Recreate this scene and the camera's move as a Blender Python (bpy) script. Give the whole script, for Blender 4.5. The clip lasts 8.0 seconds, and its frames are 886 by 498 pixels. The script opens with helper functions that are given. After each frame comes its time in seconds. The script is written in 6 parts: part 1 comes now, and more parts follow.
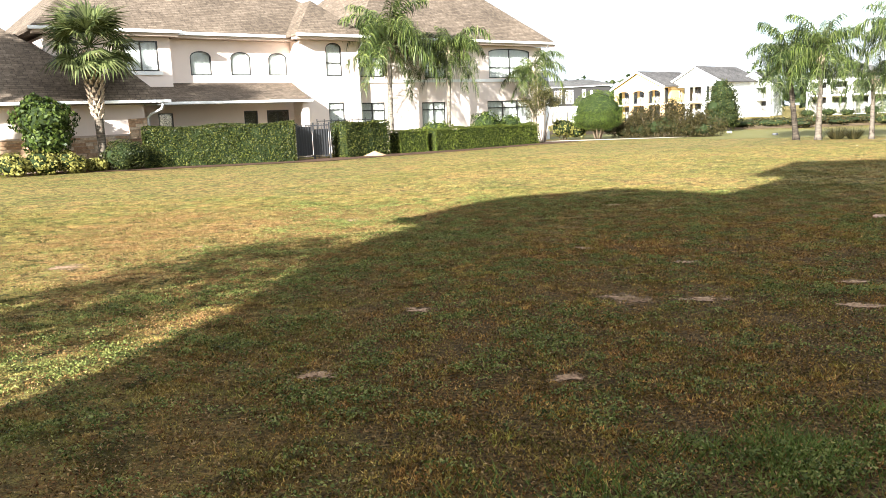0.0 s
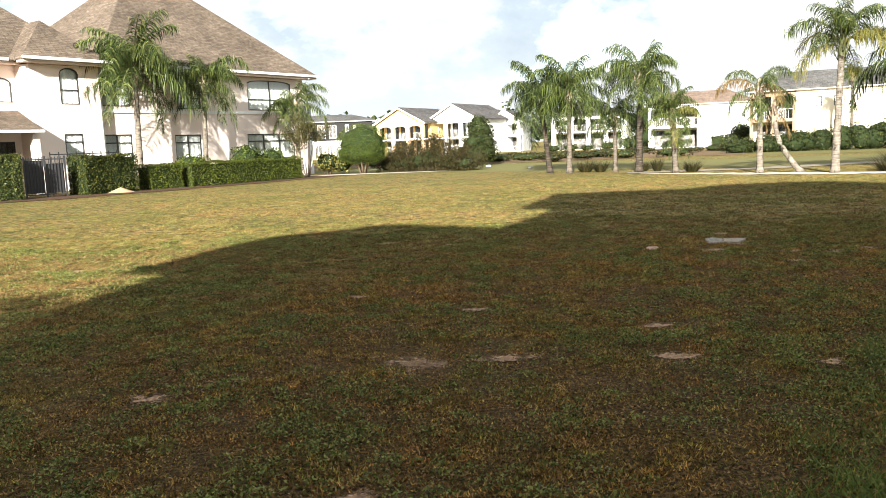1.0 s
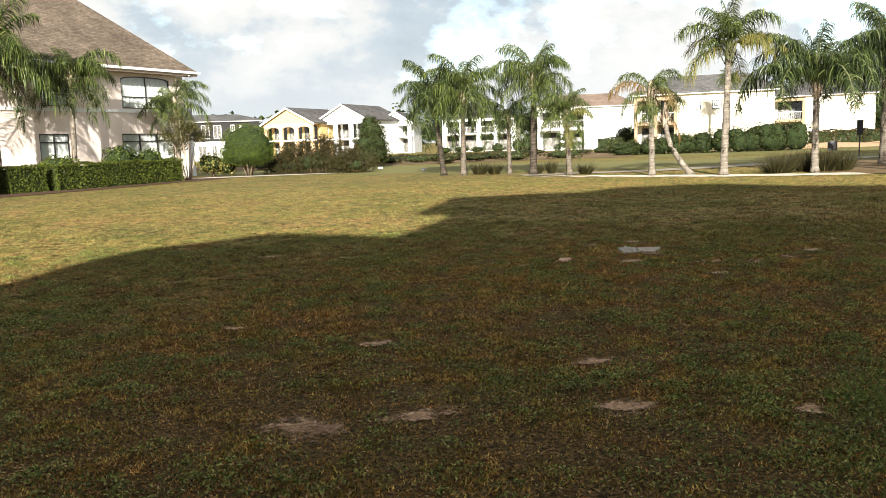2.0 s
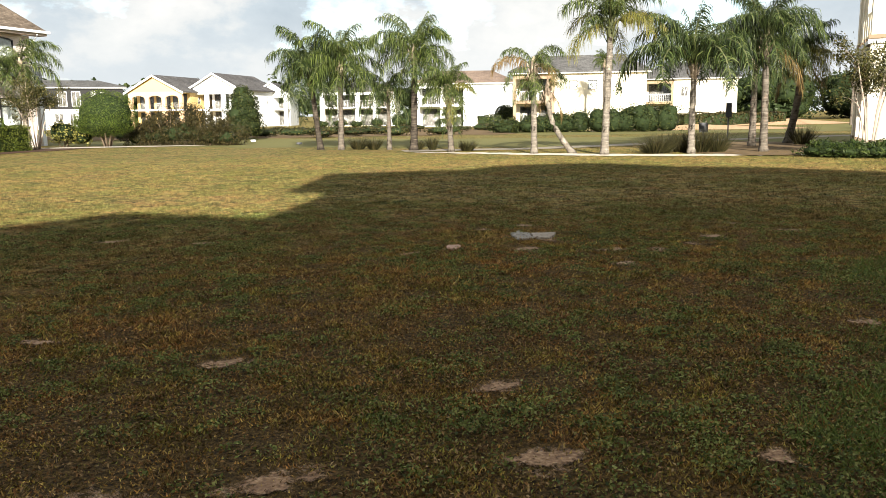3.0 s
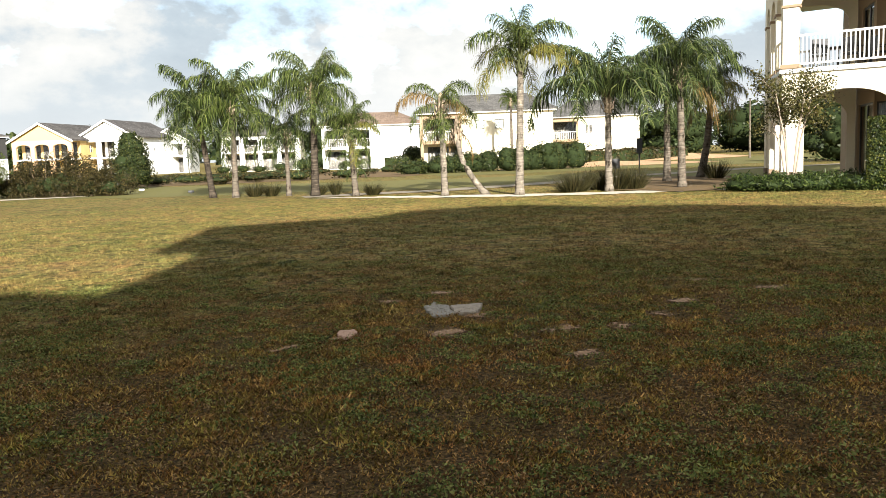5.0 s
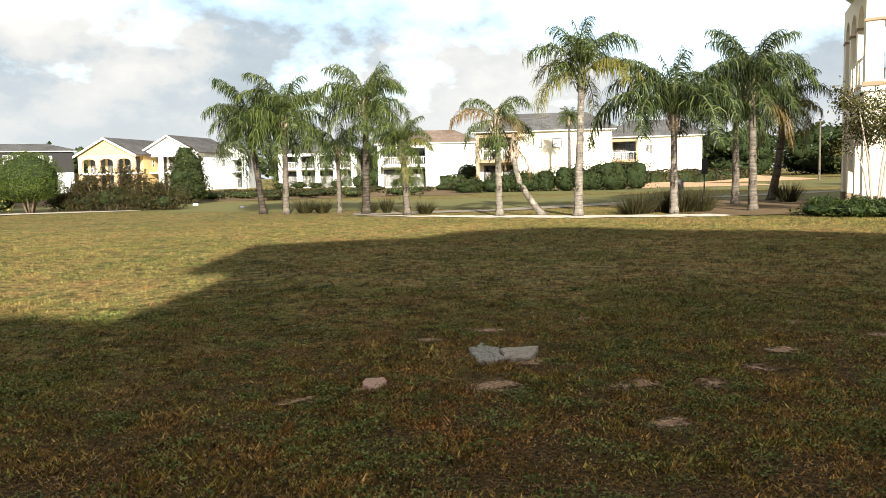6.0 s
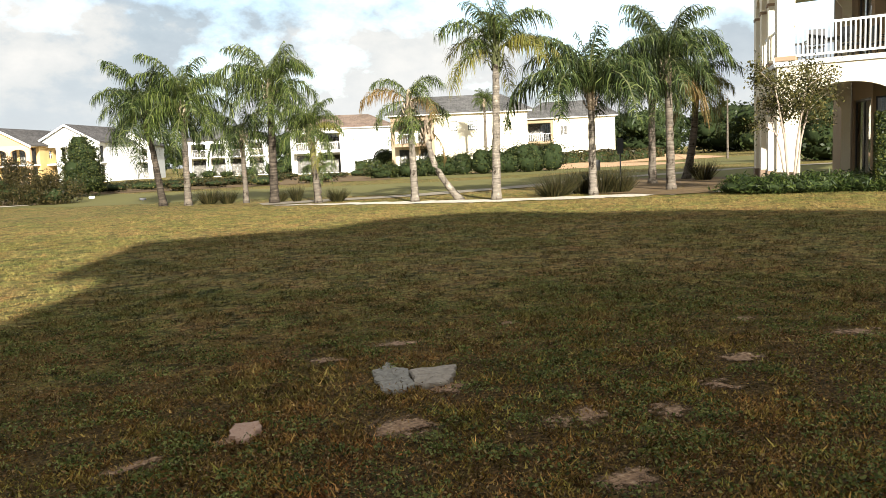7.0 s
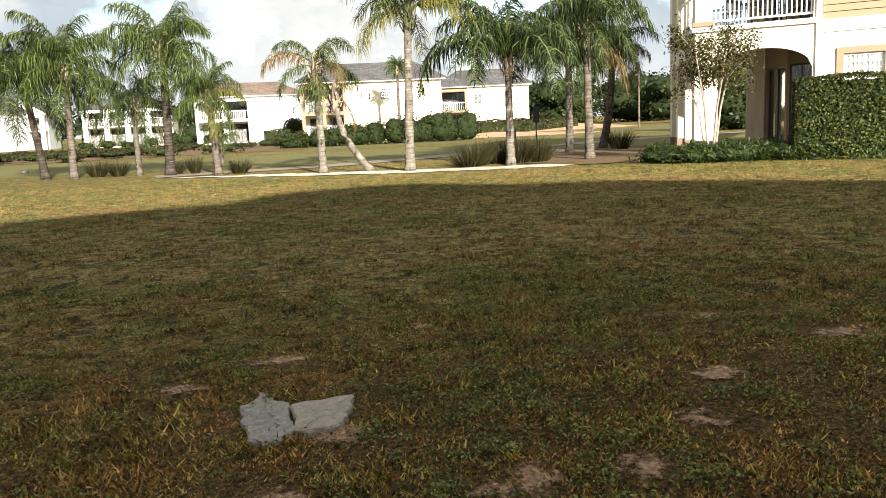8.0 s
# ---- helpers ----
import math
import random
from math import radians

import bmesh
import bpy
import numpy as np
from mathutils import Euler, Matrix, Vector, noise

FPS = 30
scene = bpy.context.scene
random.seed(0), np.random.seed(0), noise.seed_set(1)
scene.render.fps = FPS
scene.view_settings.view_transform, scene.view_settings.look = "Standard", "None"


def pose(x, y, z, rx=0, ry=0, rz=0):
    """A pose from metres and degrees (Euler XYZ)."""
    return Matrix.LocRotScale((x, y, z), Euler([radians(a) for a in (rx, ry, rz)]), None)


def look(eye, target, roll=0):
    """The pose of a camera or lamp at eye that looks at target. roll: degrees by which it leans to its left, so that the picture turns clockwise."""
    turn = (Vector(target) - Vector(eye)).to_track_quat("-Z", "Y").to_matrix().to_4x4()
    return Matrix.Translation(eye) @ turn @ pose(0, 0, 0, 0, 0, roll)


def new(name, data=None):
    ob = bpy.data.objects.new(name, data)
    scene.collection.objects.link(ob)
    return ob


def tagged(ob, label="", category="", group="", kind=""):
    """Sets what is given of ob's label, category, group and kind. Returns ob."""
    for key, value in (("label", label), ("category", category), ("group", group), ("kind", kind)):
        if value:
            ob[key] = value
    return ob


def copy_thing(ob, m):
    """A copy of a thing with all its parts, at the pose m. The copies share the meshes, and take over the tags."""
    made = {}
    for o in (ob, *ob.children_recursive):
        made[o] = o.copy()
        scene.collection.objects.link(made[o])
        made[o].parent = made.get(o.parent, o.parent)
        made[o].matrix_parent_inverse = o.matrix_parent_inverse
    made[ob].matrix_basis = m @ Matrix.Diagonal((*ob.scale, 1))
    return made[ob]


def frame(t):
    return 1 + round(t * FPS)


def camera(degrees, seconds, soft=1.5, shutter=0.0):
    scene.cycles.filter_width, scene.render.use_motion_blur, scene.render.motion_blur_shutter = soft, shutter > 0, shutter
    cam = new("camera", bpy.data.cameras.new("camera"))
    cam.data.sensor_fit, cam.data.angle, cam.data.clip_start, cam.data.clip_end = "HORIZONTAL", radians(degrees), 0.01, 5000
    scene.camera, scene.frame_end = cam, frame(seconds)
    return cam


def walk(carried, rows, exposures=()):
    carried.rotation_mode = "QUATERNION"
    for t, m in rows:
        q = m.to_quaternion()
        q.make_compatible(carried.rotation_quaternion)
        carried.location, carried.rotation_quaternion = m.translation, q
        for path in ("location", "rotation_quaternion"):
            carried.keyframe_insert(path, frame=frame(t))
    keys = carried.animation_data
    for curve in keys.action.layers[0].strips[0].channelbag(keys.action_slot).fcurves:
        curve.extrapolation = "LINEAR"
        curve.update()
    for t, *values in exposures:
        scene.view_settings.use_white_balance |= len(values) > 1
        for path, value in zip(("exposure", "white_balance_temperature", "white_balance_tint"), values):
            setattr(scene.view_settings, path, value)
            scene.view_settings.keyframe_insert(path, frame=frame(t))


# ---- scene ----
cam = camera(57.5, 8.0, soft=0.75)
PATH = [
    (0, (0.0, 0.0, 1.574), (-0.256, 1.958, 1.259), -2.5),
    (0.5, (0.014, 0.662, 1.558), (-0.009, 2.638, 1.252), -0.2),
    (1, (-0.003, 1.382, 1.517), (0.312, 3.34, 1.262), -2.3),
    (1.2, (0.0, 1.618, 1.539), (0.46, 3.547, 1.286), -2.9),
    (2.3, (0.27, 2.932, 1.49), (0.927, 4.801, 1.215), -1.7),
    (2.5, (0.321, 3.168, 1.467), (1.096, 4.988, 1.171), -1.9),
    (3, (0.619, 3.732, 1.465), (1.468, 5.513, 1.137), -0.7),
    (3.5, (0.86, 4.337, 1.449), (1.851, 6.047, 1.141), -1.0),
    (4, (1.147, 4.796, 1.449), (2.105, 6.523, 1.137), 0.8),
    (4.5, (1.429, 5.297, 1.445), (2.441, 7.01, 1.241), 0.2),
    (4.7, (1.61, 5.511, 1.43), (2.658, 7.2, 1.209), -2.1),
    (5.8, (2.294, 6.518, 1.433), (3.333, 8.208, 1.177), -1.7),
    (6, (2.461, 6.739, 1.4), (3.395, 8.498, 1.217), -1.3),
    (6.5, (2.835, 7.198, 1.4), (3.832, 8.926, 1.26), 0.8),
    (7, (3.173, 7.706, 1.38), (4.274, 9.36, 1.153), -2.5),
    (7.5, (3.591, 8.218, 1.377), (4.698, 9.859, 1.093), -3.3),
    (8, (3.998, 8.719, 1.332), (5.257, 10.242, 1.023), -2.5),
]
walk(cam, [(t, look(eye, target, roll)) for t, eye, target, roll in PATH],
     exposures=[(0.0, 2.58, 6200, 10), (0.5, 2.38, 6350, 10), (1.0, 2.07, 6500, 10), (2.5, 1.74, 6650, 10), (4.5, 1.78, 6650, 10), (6.5, 1.62, 6650, 10), (8.0, 1.75, 6650, 10)])

# ---- light ----
SUN_AZ, SUN_EL = 20.0, 21.0  # light runs 20 degrees right of +y
sun_dir = Vector((math.sin(radians(SUN_AZ)) * math.cos(radians(SUN_EL)), math.cos(radians(SUN_AZ)) * math.cos(radians(SUN_EL)), -math.sin(radians(SUN_EL))))
sun_data = bpy.data.lights.new("sun", "SUN")
sun_data.energy, sun_data.angle, sun_data.color = 4.6, radians(0.7), (1.0, 0.97, 0.9)
sun_lamp = new("sun", sun_data)
sun_lamp.matrix_world = look((0, 0, 60), Vector((0, 0, 60)) + sun_dir)

world = bpy.data.worlds.new("world")
scene.world = world
world.use_nodes = True
wn, wl = world.node_tree.nodes, world.node_tree.links
wn.clear()


def wnode(kind, **sets):
    n = wn.new(kind)
    for k, v in sets.items():
        setattr(n, k, v)
    return n


w_out, w_bg = wnode("ShaderNodeOutputWorld"), wnode("ShaderNodeBackground")
w_sky = wnode("ShaderNodeTexSky", sky_type="NISHITA", sun_disc=False, sun_elevation=radians(SUN_EL), sun_rotation=radians(180 + SUN_AZ))
w_co, w_sep = wnode("ShaderNodeTexCoord"), wnode("ShaderNodeSeparateXYZ")
wl.new(w_co.outputs["Generated"], w_sep.inputs[0])
# clouds lie on a flat layer: direction divided by its height
w_h = wnode("ShaderNodeMath", operation="ADD")
w_h.inputs[1].default_value = 0.55
w_abs = wnode("ShaderNodeMath", operation="ABSOLUTE")
wl.new(w_sep.outputs["Z"], w_abs.inputs[0])
wl.new(w_abs.outputs[0], w_h.inputs[0])
w_dx, w_dy, w_xy = wnode("ShaderNodeMath", operation="DIVIDE"), wnode("ShaderNodeMath", operation="DIVIDE"), wnode("ShaderNodeCombineXYZ")
for div, axis in ((w_dx, "X"), (w_dy, "Y")):
    wl.new(w_sep.outputs[axis], div.inputs[0])
    wl.new(w_h.outputs[0], div.inputs[1])
    wl.new(div.outputs[0], w_xy.inputs[axis])


def cloud_noise(scale, detail, rough, offset):
    m = wnode("ShaderNodeMapping")
    m.inputs["Location"].default_value = offset
    n = wnode("ShaderNodeTexNoise")
    n.inputs["Scale"].default_value, n.inputs["Detail"].default_value, n.inputs["Roughness"].default_value = scale, detail, rough
    wl.new(w_xy.outputs[0], m.inputs["Vector"])
    wl.new(m.outputs[0], n.inputs["Vector"])
    return n.outputs["Fac"]


def w_ramp(fac, stops):
    r = wnode("ShaderNodeValToRGB")
    e = r.color_ramp.elements
    e[0].position, e[0].color = stops[0][0], (*stops[0][1], 1)
    e[1].position, e[1].color = stops[-1][0], (*stops[-1][1], 1)
    for p, c in stops[1:-1]:
        e.new(p).color = (*c, 1)
    wl.new(fac, r.inputs[0])
    return r.outputs[0]


w_cover = w_ramp(cloud_noise(2.3, 10, 0.58, (2.3, 0.4, 0)), [(0.36, (0.2,) * 3), (0.48, (1,) * 3)])
w_tone = w_ramp(cloud_noise(2.9, 9, 0.58, (7.7, 3.1, 0)), [(0.42, (2.85, 2.82, 2.74)), (0.51, (2.35, 2.42, 2.42)), (0.57, (1.6, 1.88, 2.1)), (0.7, (1.15, 1.44, 1.7))])
w_haze = wnode("ShaderNodeMix", data_type="RGBA")
w_haze.inputs["A"].default_value = (2.2, 2.34, 2.42, 1)
w_up = wnode("ShaderNodeMapRange")
w_up.inputs["From Max"].default_value = 0.16
wl.new(w_abs.outputs[0], w_up.inputs["Value"])
wl.new(w_up.outputs[0], w_haze.inputs["Factor"])
wl.new(w_tone, w_haze.inputs["B"])
w_mix = wnode("ShaderNodeMix", data_type="RGBA")
wl.new(w_cover, w_mix.inputs["Factor"])
wl.new(w_sky.outputs[0], w_mix.inputs["A"])
wl.new(w_haze.outputs["Result"], w_mix.inputs["B"])
wl.new(w_mix.outputs["Result"], w_bg.inputs["Color"])
w_bg.inputs["Strength"].default_value = 0.115
wl.new(w_bg.outputs[0], w_out.inputs[0])


# ---- materials ----
def material(name):
    m = bpy.data.materials.new(name)
    m.use_nodes = True
    nt = m.node_tree
    return m, nt.nodes, nt.links, nt.nodes["Principled BSDF"]


def ramp(nodes, links, fac, stops):
    r = nodes.new("ShaderNodeValToRGB")
    e = r.color_ramp.elements
    e[0].position, e[0].color = stops[0][0], (*stops[0][1], 1)
    e[1].position, e[1].color = stops[-1][0], (*stops[-1][1], 1)
    for p, c in stops[1:-1]:
        e.new(p).color = (*c, 1)
    links.new(fac, r.inputs[0])
    return r.outputs[0]


def noise_tex(nodes, links, scale, detail=4, rough=0.6, stretch=None, offset=(0, 0, 0)):
    co = nodes.new("ShaderNodeTexCoord")
    n = nodes.new("ShaderNodeTexNoise")
    n.inputs["Scale"].default_value, n.inputs["Detail"].default_value, n.inputs["Roughness"].default_value = scale, detail, rough
    mp = nodes.new("ShaderNodeMapping")
    mp.inputs["Scale"].default_value, mp.inputs["Location"].default_value = stretch or (1, 1, 1), offset
    links.new(co.outputs["Object"], mp.inputs["Vector"])
    links.new(mp.outputs[0], n.inputs["Vector"])
    return n.outputs["Fac"]


def blend(nodes, links, a, b, fac, how="MIX"):
    x = nodes.new("ShaderNodeMix")
    x.data_type, x.blend_type = "RGBA", how
    for key, v in (("Factor", fac), ("A", a), ("B", b)):
        if isinstance(v, (int, float)):
            x.inputs[key].default_value = v
        elif isinstance(v, tuple):
            x.inputs[key].default_value = (*v, 1)
        else:
            links.new(v, x.inputs[key])
    return x.outputs["Result"]


def bump(nodes, links, bsdf, height, strength, distance):
    b = nodes.new("ShaderNodeBump")
    b.inputs["Strength"].default_value, b.inputs["Distance"].default_value = strength, distance
    links.new(height, b.inputs["Height"])
    links.new(b.outputs[0], bsdf.inputs["Normal"])


def surface(name, dark, light, fine=30, coarse=0.8, rough=0.8, relief=0.3, depth=0.01, stretch=None, spec=0.3, metal=0.0):
    """Two scales of mottling between two tones, with fine relief."""
    m, n, l, b = material(name)
    f = noise_tex(n, l, fine, 4, 0.65, stretch)
    c = noise_tex(n, l, coarse, 4, 0.6, None, (3, 7, 1))
    a = ramp(n, l, f, [(0.3, dark), (0.7, light)])
    mid = tuple((p + q) / 2 for p, q in zip(dark, light))
    g = ramp(n, l, c, [(0.3, tuple(v * 0.86 for v in mid)), (0.7, tuple(min(1, v * 1.08) for v in mid))])
    l.new(blend(n, l, a, g, 0.5), b.inputs["Base Color"])
    b.inputs["Roughness"].default_value, b.inputs["Metallic"].default_value = rough, metal
    b.inputs["Specular IOR Level"].default_value = spec
    bump(n, l, b, f, relief, depth)
    return m


def shingles(name, tones, course=0.14):
    """Asphalt shingles: courses with dark butt edges, tabs of differing tone."""
    m, n, l, b = material(name)
    co = n.new("ShaderNodeUVMap")
    br = n.new("ShaderNodeTexBrick")
    br.inputs["Scale"].default_value = 1.0
    br.inputs["Brick Width"].default_value, br.inputs["Row Height"].default_value = 0.42, course
    br.offset_frequency, br.offset = 3, 0.37
    br.inputs["Mortar Size"].default_value, br.inputs["Mortar Smooth"].default_value = 0.012, 0.4
    br.inputs["Color1"].default_value, br.inputs["Color2"].default_value = (*tones[0], 1), (*tones[1], 1)
    br.inputs["Mortar"].default_value = (*tuple(v * 0.62 for v in tones[0]), 1)
    l.new(co.outputs[0], br.inputs["Vector"])
    c = ramp(n, l, noise_tex(n, l, 0.5, 5, 0.65), [(0.3, (0.62,) * 3), (0.7, (1.15,) * 3)])
    g = ramp(n, l, noise_tex(n, l, 6, 4, 0.75), [(0.3, (0.6,) * 3), (0.7, (1.35,) * 3)])
    l.new(blend(n, l, blend(n, l, br.outputs["Color"], c, 1.0, "MULTIPLY"), g, 1.0, "MULTIPLY"), b.inputs["Base Color"])
    b.inputs["Roughness"].default_value = 0.95
    b.inputs["Specular IOR Level"].default_value = 0.1
    bump(n, l, b, br.outputs["Fac"], 0.5, -0.01)
    return m


def leaf_material(name, tones, scale=1.5, gloss=0.45, through_light=0.25):
    """Leaf tones vary from leaf to leaf and from clump to clump."""
    m, n, l, b = material(name)
    geo = n.new("ShaderNodeNewGeometry")
    a = ramp(n, l, geo.outputs["Random Per Island"], [(i / (len(tones) - 1), t) for i, t in enumerate(tones)])
    c = ramp(n, l, noise_tex(n, l, scale, 3), [(0.3, (0.7,) * 3), (0.7, (1.25,) * 3)])
    col = blend(n, l, a, c, 1.0, "MULTIPLY")
    l.new(col, b.inputs["Base Color"])
    b.inputs["Roughness"].default_value = gloss
    b.inputs["Specular IOR Level"].default_value = 0.16
    t = n.new("ShaderNodeBsdfTranslucent")
    l.new(col, t.inputs["Color"])
    mx = n.new("ShaderNodeMixShader")
    mx.inputs[0].default_value = through_light
    l.new(b.outputs[0], mx.inputs[1])
    l.new(t.outputs[0], mx.inputs[2])
    l.new(mx.outputs[0], n["Material Output"].inputs["Surface"])
    return m


def away(n, l):
    """0 on the weedy part of the lawn, 1 on the finer turf further out, with a ragged change between; also splits tones
    painted for shade from those for sun.
    """
    geo, sep = n.new("ShaderNodeNewGeometry"), n.new("ShaderNodeVectorMath")
    sep.operation = "DOT_PRODUCT"
    sep.inputs[1].default_value = (-0.35, 0.94, 0)
    l.new(geo.outputs["Position"], sep.inputs[0])
    add = n.new("ShaderNodeMath")
    add.operation = "MULTIPLY_ADD"
    l.new(noise_tex(n, l, 0.35, 4, 0.6), add.inputs[0])
    add.inputs[1].default_value = 9.0
    l.new(sep.outputs["Value"], add.inputs[2])
    mr = n.new("ShaderNodeMapRange")
    mr.inputs["From Min"].default_value, mr.inputs["From Max"].default_value = 13.5, 20.0
    l.new(add.outputs[0], mr.inputs["Value"])
    dist = n.new("ShaderNodeVectorMath")
    dist.operation = "DISTANCE"
    dist.inputs[1].default_value = (4.5, 6.0, 0)
    l.new(geo.outputs["Position"], dist.inputs[0])
    m2 = n.new("ShaderNodeMapRange")
    m2.inputs["From Min"].default_value, m2.inputs["From Max"].default_value = 5.5, 8.5
    l.new(dist.outputs["Value"], m2.inputs["Value"])
    top = n.new("ShaderNodeMath")
    top.operation = "MAXIMUM"
    l.new(mr.outputs[0], top.inputs[0])
    l.new(m2.outputs[0], top.inputs[1])
    return top.outputs[0]


def clumps(n, l, scale, stops, offset=(0, 0, 0)):
    """One tone for each grass clump, cells of about 1/scale metres with ragged outlines."""
    co, mp, vo, wob = n.new("ShaderNodeTexCoord"), n.new("ShaderNodeVectorMath"), n.new("ShaderNodeTexVoronoi"), n.new("ShaderNodeTexNoise")
    wob.inputs["Scale"].default_value, wob.inputs["Detail"].default_value = scale * 1.6, 3
    mp.operation = "MULTIPLY_ADD"
    mp.inputs[1].default_value = (1.4 / scale,) * 3
    l.new(co.outputs["Object"], wob.inputs["Vector"])
    l.new(wob.outputs["Color"], mp.inputs[0])
    l.new(co.outputs["Object"], mp.inputs[2])
    vo.inputs["Scale"].default_value = scale
    l.new(mp.outputs[0], vo.inputs["Vector"])
    pick = n.new("ShaderNodeSeparateColor")
    l.new(vo.outputs["Color"], pick.inputs[0])
    return ramp(n, l, pick.outputs[0], stops)


def turf_colour(n, l, gain):
    """Worn lawn: green, tan and reddish brown patches, shared by soil and blades."""
    big = noise_tex(n, l, 0.3, 4, 0.6)
    mid = noise_tex(n, l, 1.5, 5, 0.62, None, (5, 2, 0))
    small = noise_tex(n, l, 5.5, 4, 0.65, None, (2, 8, 0))
    a = ramp(n, l, big, [(0.36, (0.12, 0.095, 0.028)), (0.5, (0.17, 0.1, 0.034)), (0.64, (0.2, 0.088, 0.036))])
    c = ramp(n, l, mid, [(0.38, (0.075, 0.09, 0.024)), (0.45, (0.13, 0.108, 0.034)), (0.53, (0.19, 0.108, 0.045)), (0.62, (0.215, 0.1, 0.052))])
    d = ramp(n, l, small, [(0.36, (0.08, 0.088, 0.022)), (0.5, (0.15, 0.115, 0.044)), (0.64, (0.23, 0.15, 0.085))])
    near = blend(n, l, blend(n, l, a, c, 0.55), d, 0.38)
    e = ramp(n, l, big, [(0.4, (0.115, 0.108, 0.042)), (0.5, (0.155, 0.13, 0.056)), (0.6, (0.185, 0.13, 0.066))])
    f = ramp(n, l, mid, [(0.38, (0.085, 0.102, 0.036)), (0.5, (0.155, 0.13, 0.056)), (0.62, (0.2, 0.128, 0.068))])
    far = away(n, l)
    col = blend(n, l, near, blend(n, l, e, f, 0.5), far)
    # clump tones differ; the darkest stands in for the shade in crevices
    col = blend(n, l, col, clumps(n, l, 9, [(0.0, (0.32, 0.38, 0.33)), (0.25, (0.74, 0.77, 0.74)), (0.5, (1.12, 1.02, 1.0)), (0.75, (0.92, 1.08, 0.96)), (1.0, (1.42, 1.42, 1.42))]), 1.0, "MULTIPLY")
    col = blend(n, l, col, clumps(n, l, 24, [(0.0, (0.5, 0.5, 0.48)), (0.5, (1.0, 0.98, 0.98)), (0.8, (1.12, 1.15, 1.1)), (1.0, (1.5, 1.46, 1.5))]), 1.0, "MULTIPLY")
    # colour gain lifts the shaded near lawn and holds the sunlit turf down
    return blend(n, l, col, blend(n, l, (gain * 1.08, gain * 1.06, gain * 0.82), tuple((1.15 + 0.15 * (gain - 1)) * k for k in (1.06, 1.0, 0.84)), far), 1.0, "MULTIPLY")


def lawn_material(name, blade):
    m, n, l, b = material(name)
    col = turf_colour(n, l, 2.0 if blade else 1.0)
    if blade:
        geo = n.new("ShaderNodeNewGeometry")
        half = n.new("ShaderNodeMath")
        half.operation = "MULTIPLY"
        half.inputs[1].default_value = 0.5
        l.new(away(n, l), half.inputs[0])
        # blade tones differ; the darkest stands in for shaded gaps between blades
        col = blend(n, l, col, blend(n, l, ramp(n, l, geo.outputs["Random Per Island"], [(0.0, (0.15, 0.14, 0.1)), (0.25, (0.68, 0.52, 0.46)), (0.45, (0.45, 0.55, 0.45)), (0.65, (1.15, 0.96, 0.95)), (0.82, (0.85, 1.02, 0.85)), (1.0, (1.45, 1.4, 1.5))]), (0.72, 0.72, 0.66), half.outputs[0]), 1.0, "MULTIPLY")
    else:
        fine = noise_tex(n, l, 34, 4, 0.75)
        tiny = noise_tex(n, l, 9, 5, 0.7, None, (1, 4, 0))
        # soil tones, with the shade between blades put into the darkest stop
        soil = ramp(n, l, fine, [(0.38, (0.014, 0.008, 0.003)), (0.52, (0.086, 0.054, 0.019)), (0.7, (0.25, 0.155, 0.062))])
        col = blend(n, l, col, ramp(n, l, fine, [(0.32, (0.4, 0.4, 0.36)), (0.5, (0.95, 0.95, 0.9)), (0.7, (1.5, 1.45, 1.3))]), 1.0, "MULTIPLY")
        col = blend(n, l, soil, col, away(n, l))
        col = blend(n, l, col, ramp(n, l, tiny, [(0.3, (0.72, 0.75, 0.7)), (0.7, (1.3, 1.25, 1.2))]), 1.0, "MULTIPLY")
        bump(n, l, b, fine, 1.0, 0.05)
    l.new(col, b.inputs["Base Color"])
    b.inputs["Roughness"].default_value = 0.9
    b.inputs["Specular IOR Level"].default_value = 0.1
    return m


M_LAWN, M_BLADE = lawn_material("worn_lawn", False), lawn_material("grass_blade", True)
M_WEED = leaf_material("weed_leaf", [(0.02, 0.03, 0.006), (0.085, 0.108, 0.024), (0.155, 0.175, 0.044), (0.27, 0.27, 0.085)], 2, 0.6)
M_GREEN = leaf_material("green_grass", [(0.04, 0.068, 0.013), (0.1, 0.145, 0.028), (0.19, 0.22, 0.055)], 3, 0.6)
M_FAIRWAY = surface("fairway_turf", (0.1, 0.095, 0.03), (0.15, 0.134, 0.05), 12, 0.12, 0.95, 0.5, 0.02, spec=0.1)
M_SAND = surface("white_sand", (0.26, 0.2, 0.14), (0.74, 0.68, 0.58), 5, 0.9, 0.95, 0.6, 0.02, spec=0.1)
M_BUNKER = surface("bunker_sand", (0.27, 0.165, 0.09), (0.42, 0.28, 0.17), 4, 0.3, 0.95, 0.6, 0.05, spec=0.1)
M_DIRT = surface("bare_dirt", (0.16, 0.105, 0.065), (0.36, 0.27, 0.18), 35, 2.5, 0.95, 0.8, 0.02, spec=0.1)
M_MULCH = surface("mulch", (0.035, 0.02, 0.013), (0.12, 0.07, 0.045), 30, 2, 0.95, 1.0, 0.03, spec=0.1)
M_SCRUB = surface("dry_scrub_ground", (0.06, 0.045, 0.022), (0.2, 0.13, 0.07), 3, 0.25, 0.95, 0.8, 0.08, spec=0.1)
M_PATH = surface("cart_path", (0.17, 0.14, 0.1), (0.26, 0.22, 0.16), 20, 0.8, 0.9, 0.3, 0.01)
M_CONCRETE = surface("weathered_concrete", (0.07, 0.062, 0.05), (0.38, 0.345, 0.29), 30, 9, 0.9, 0.8, 0.015)
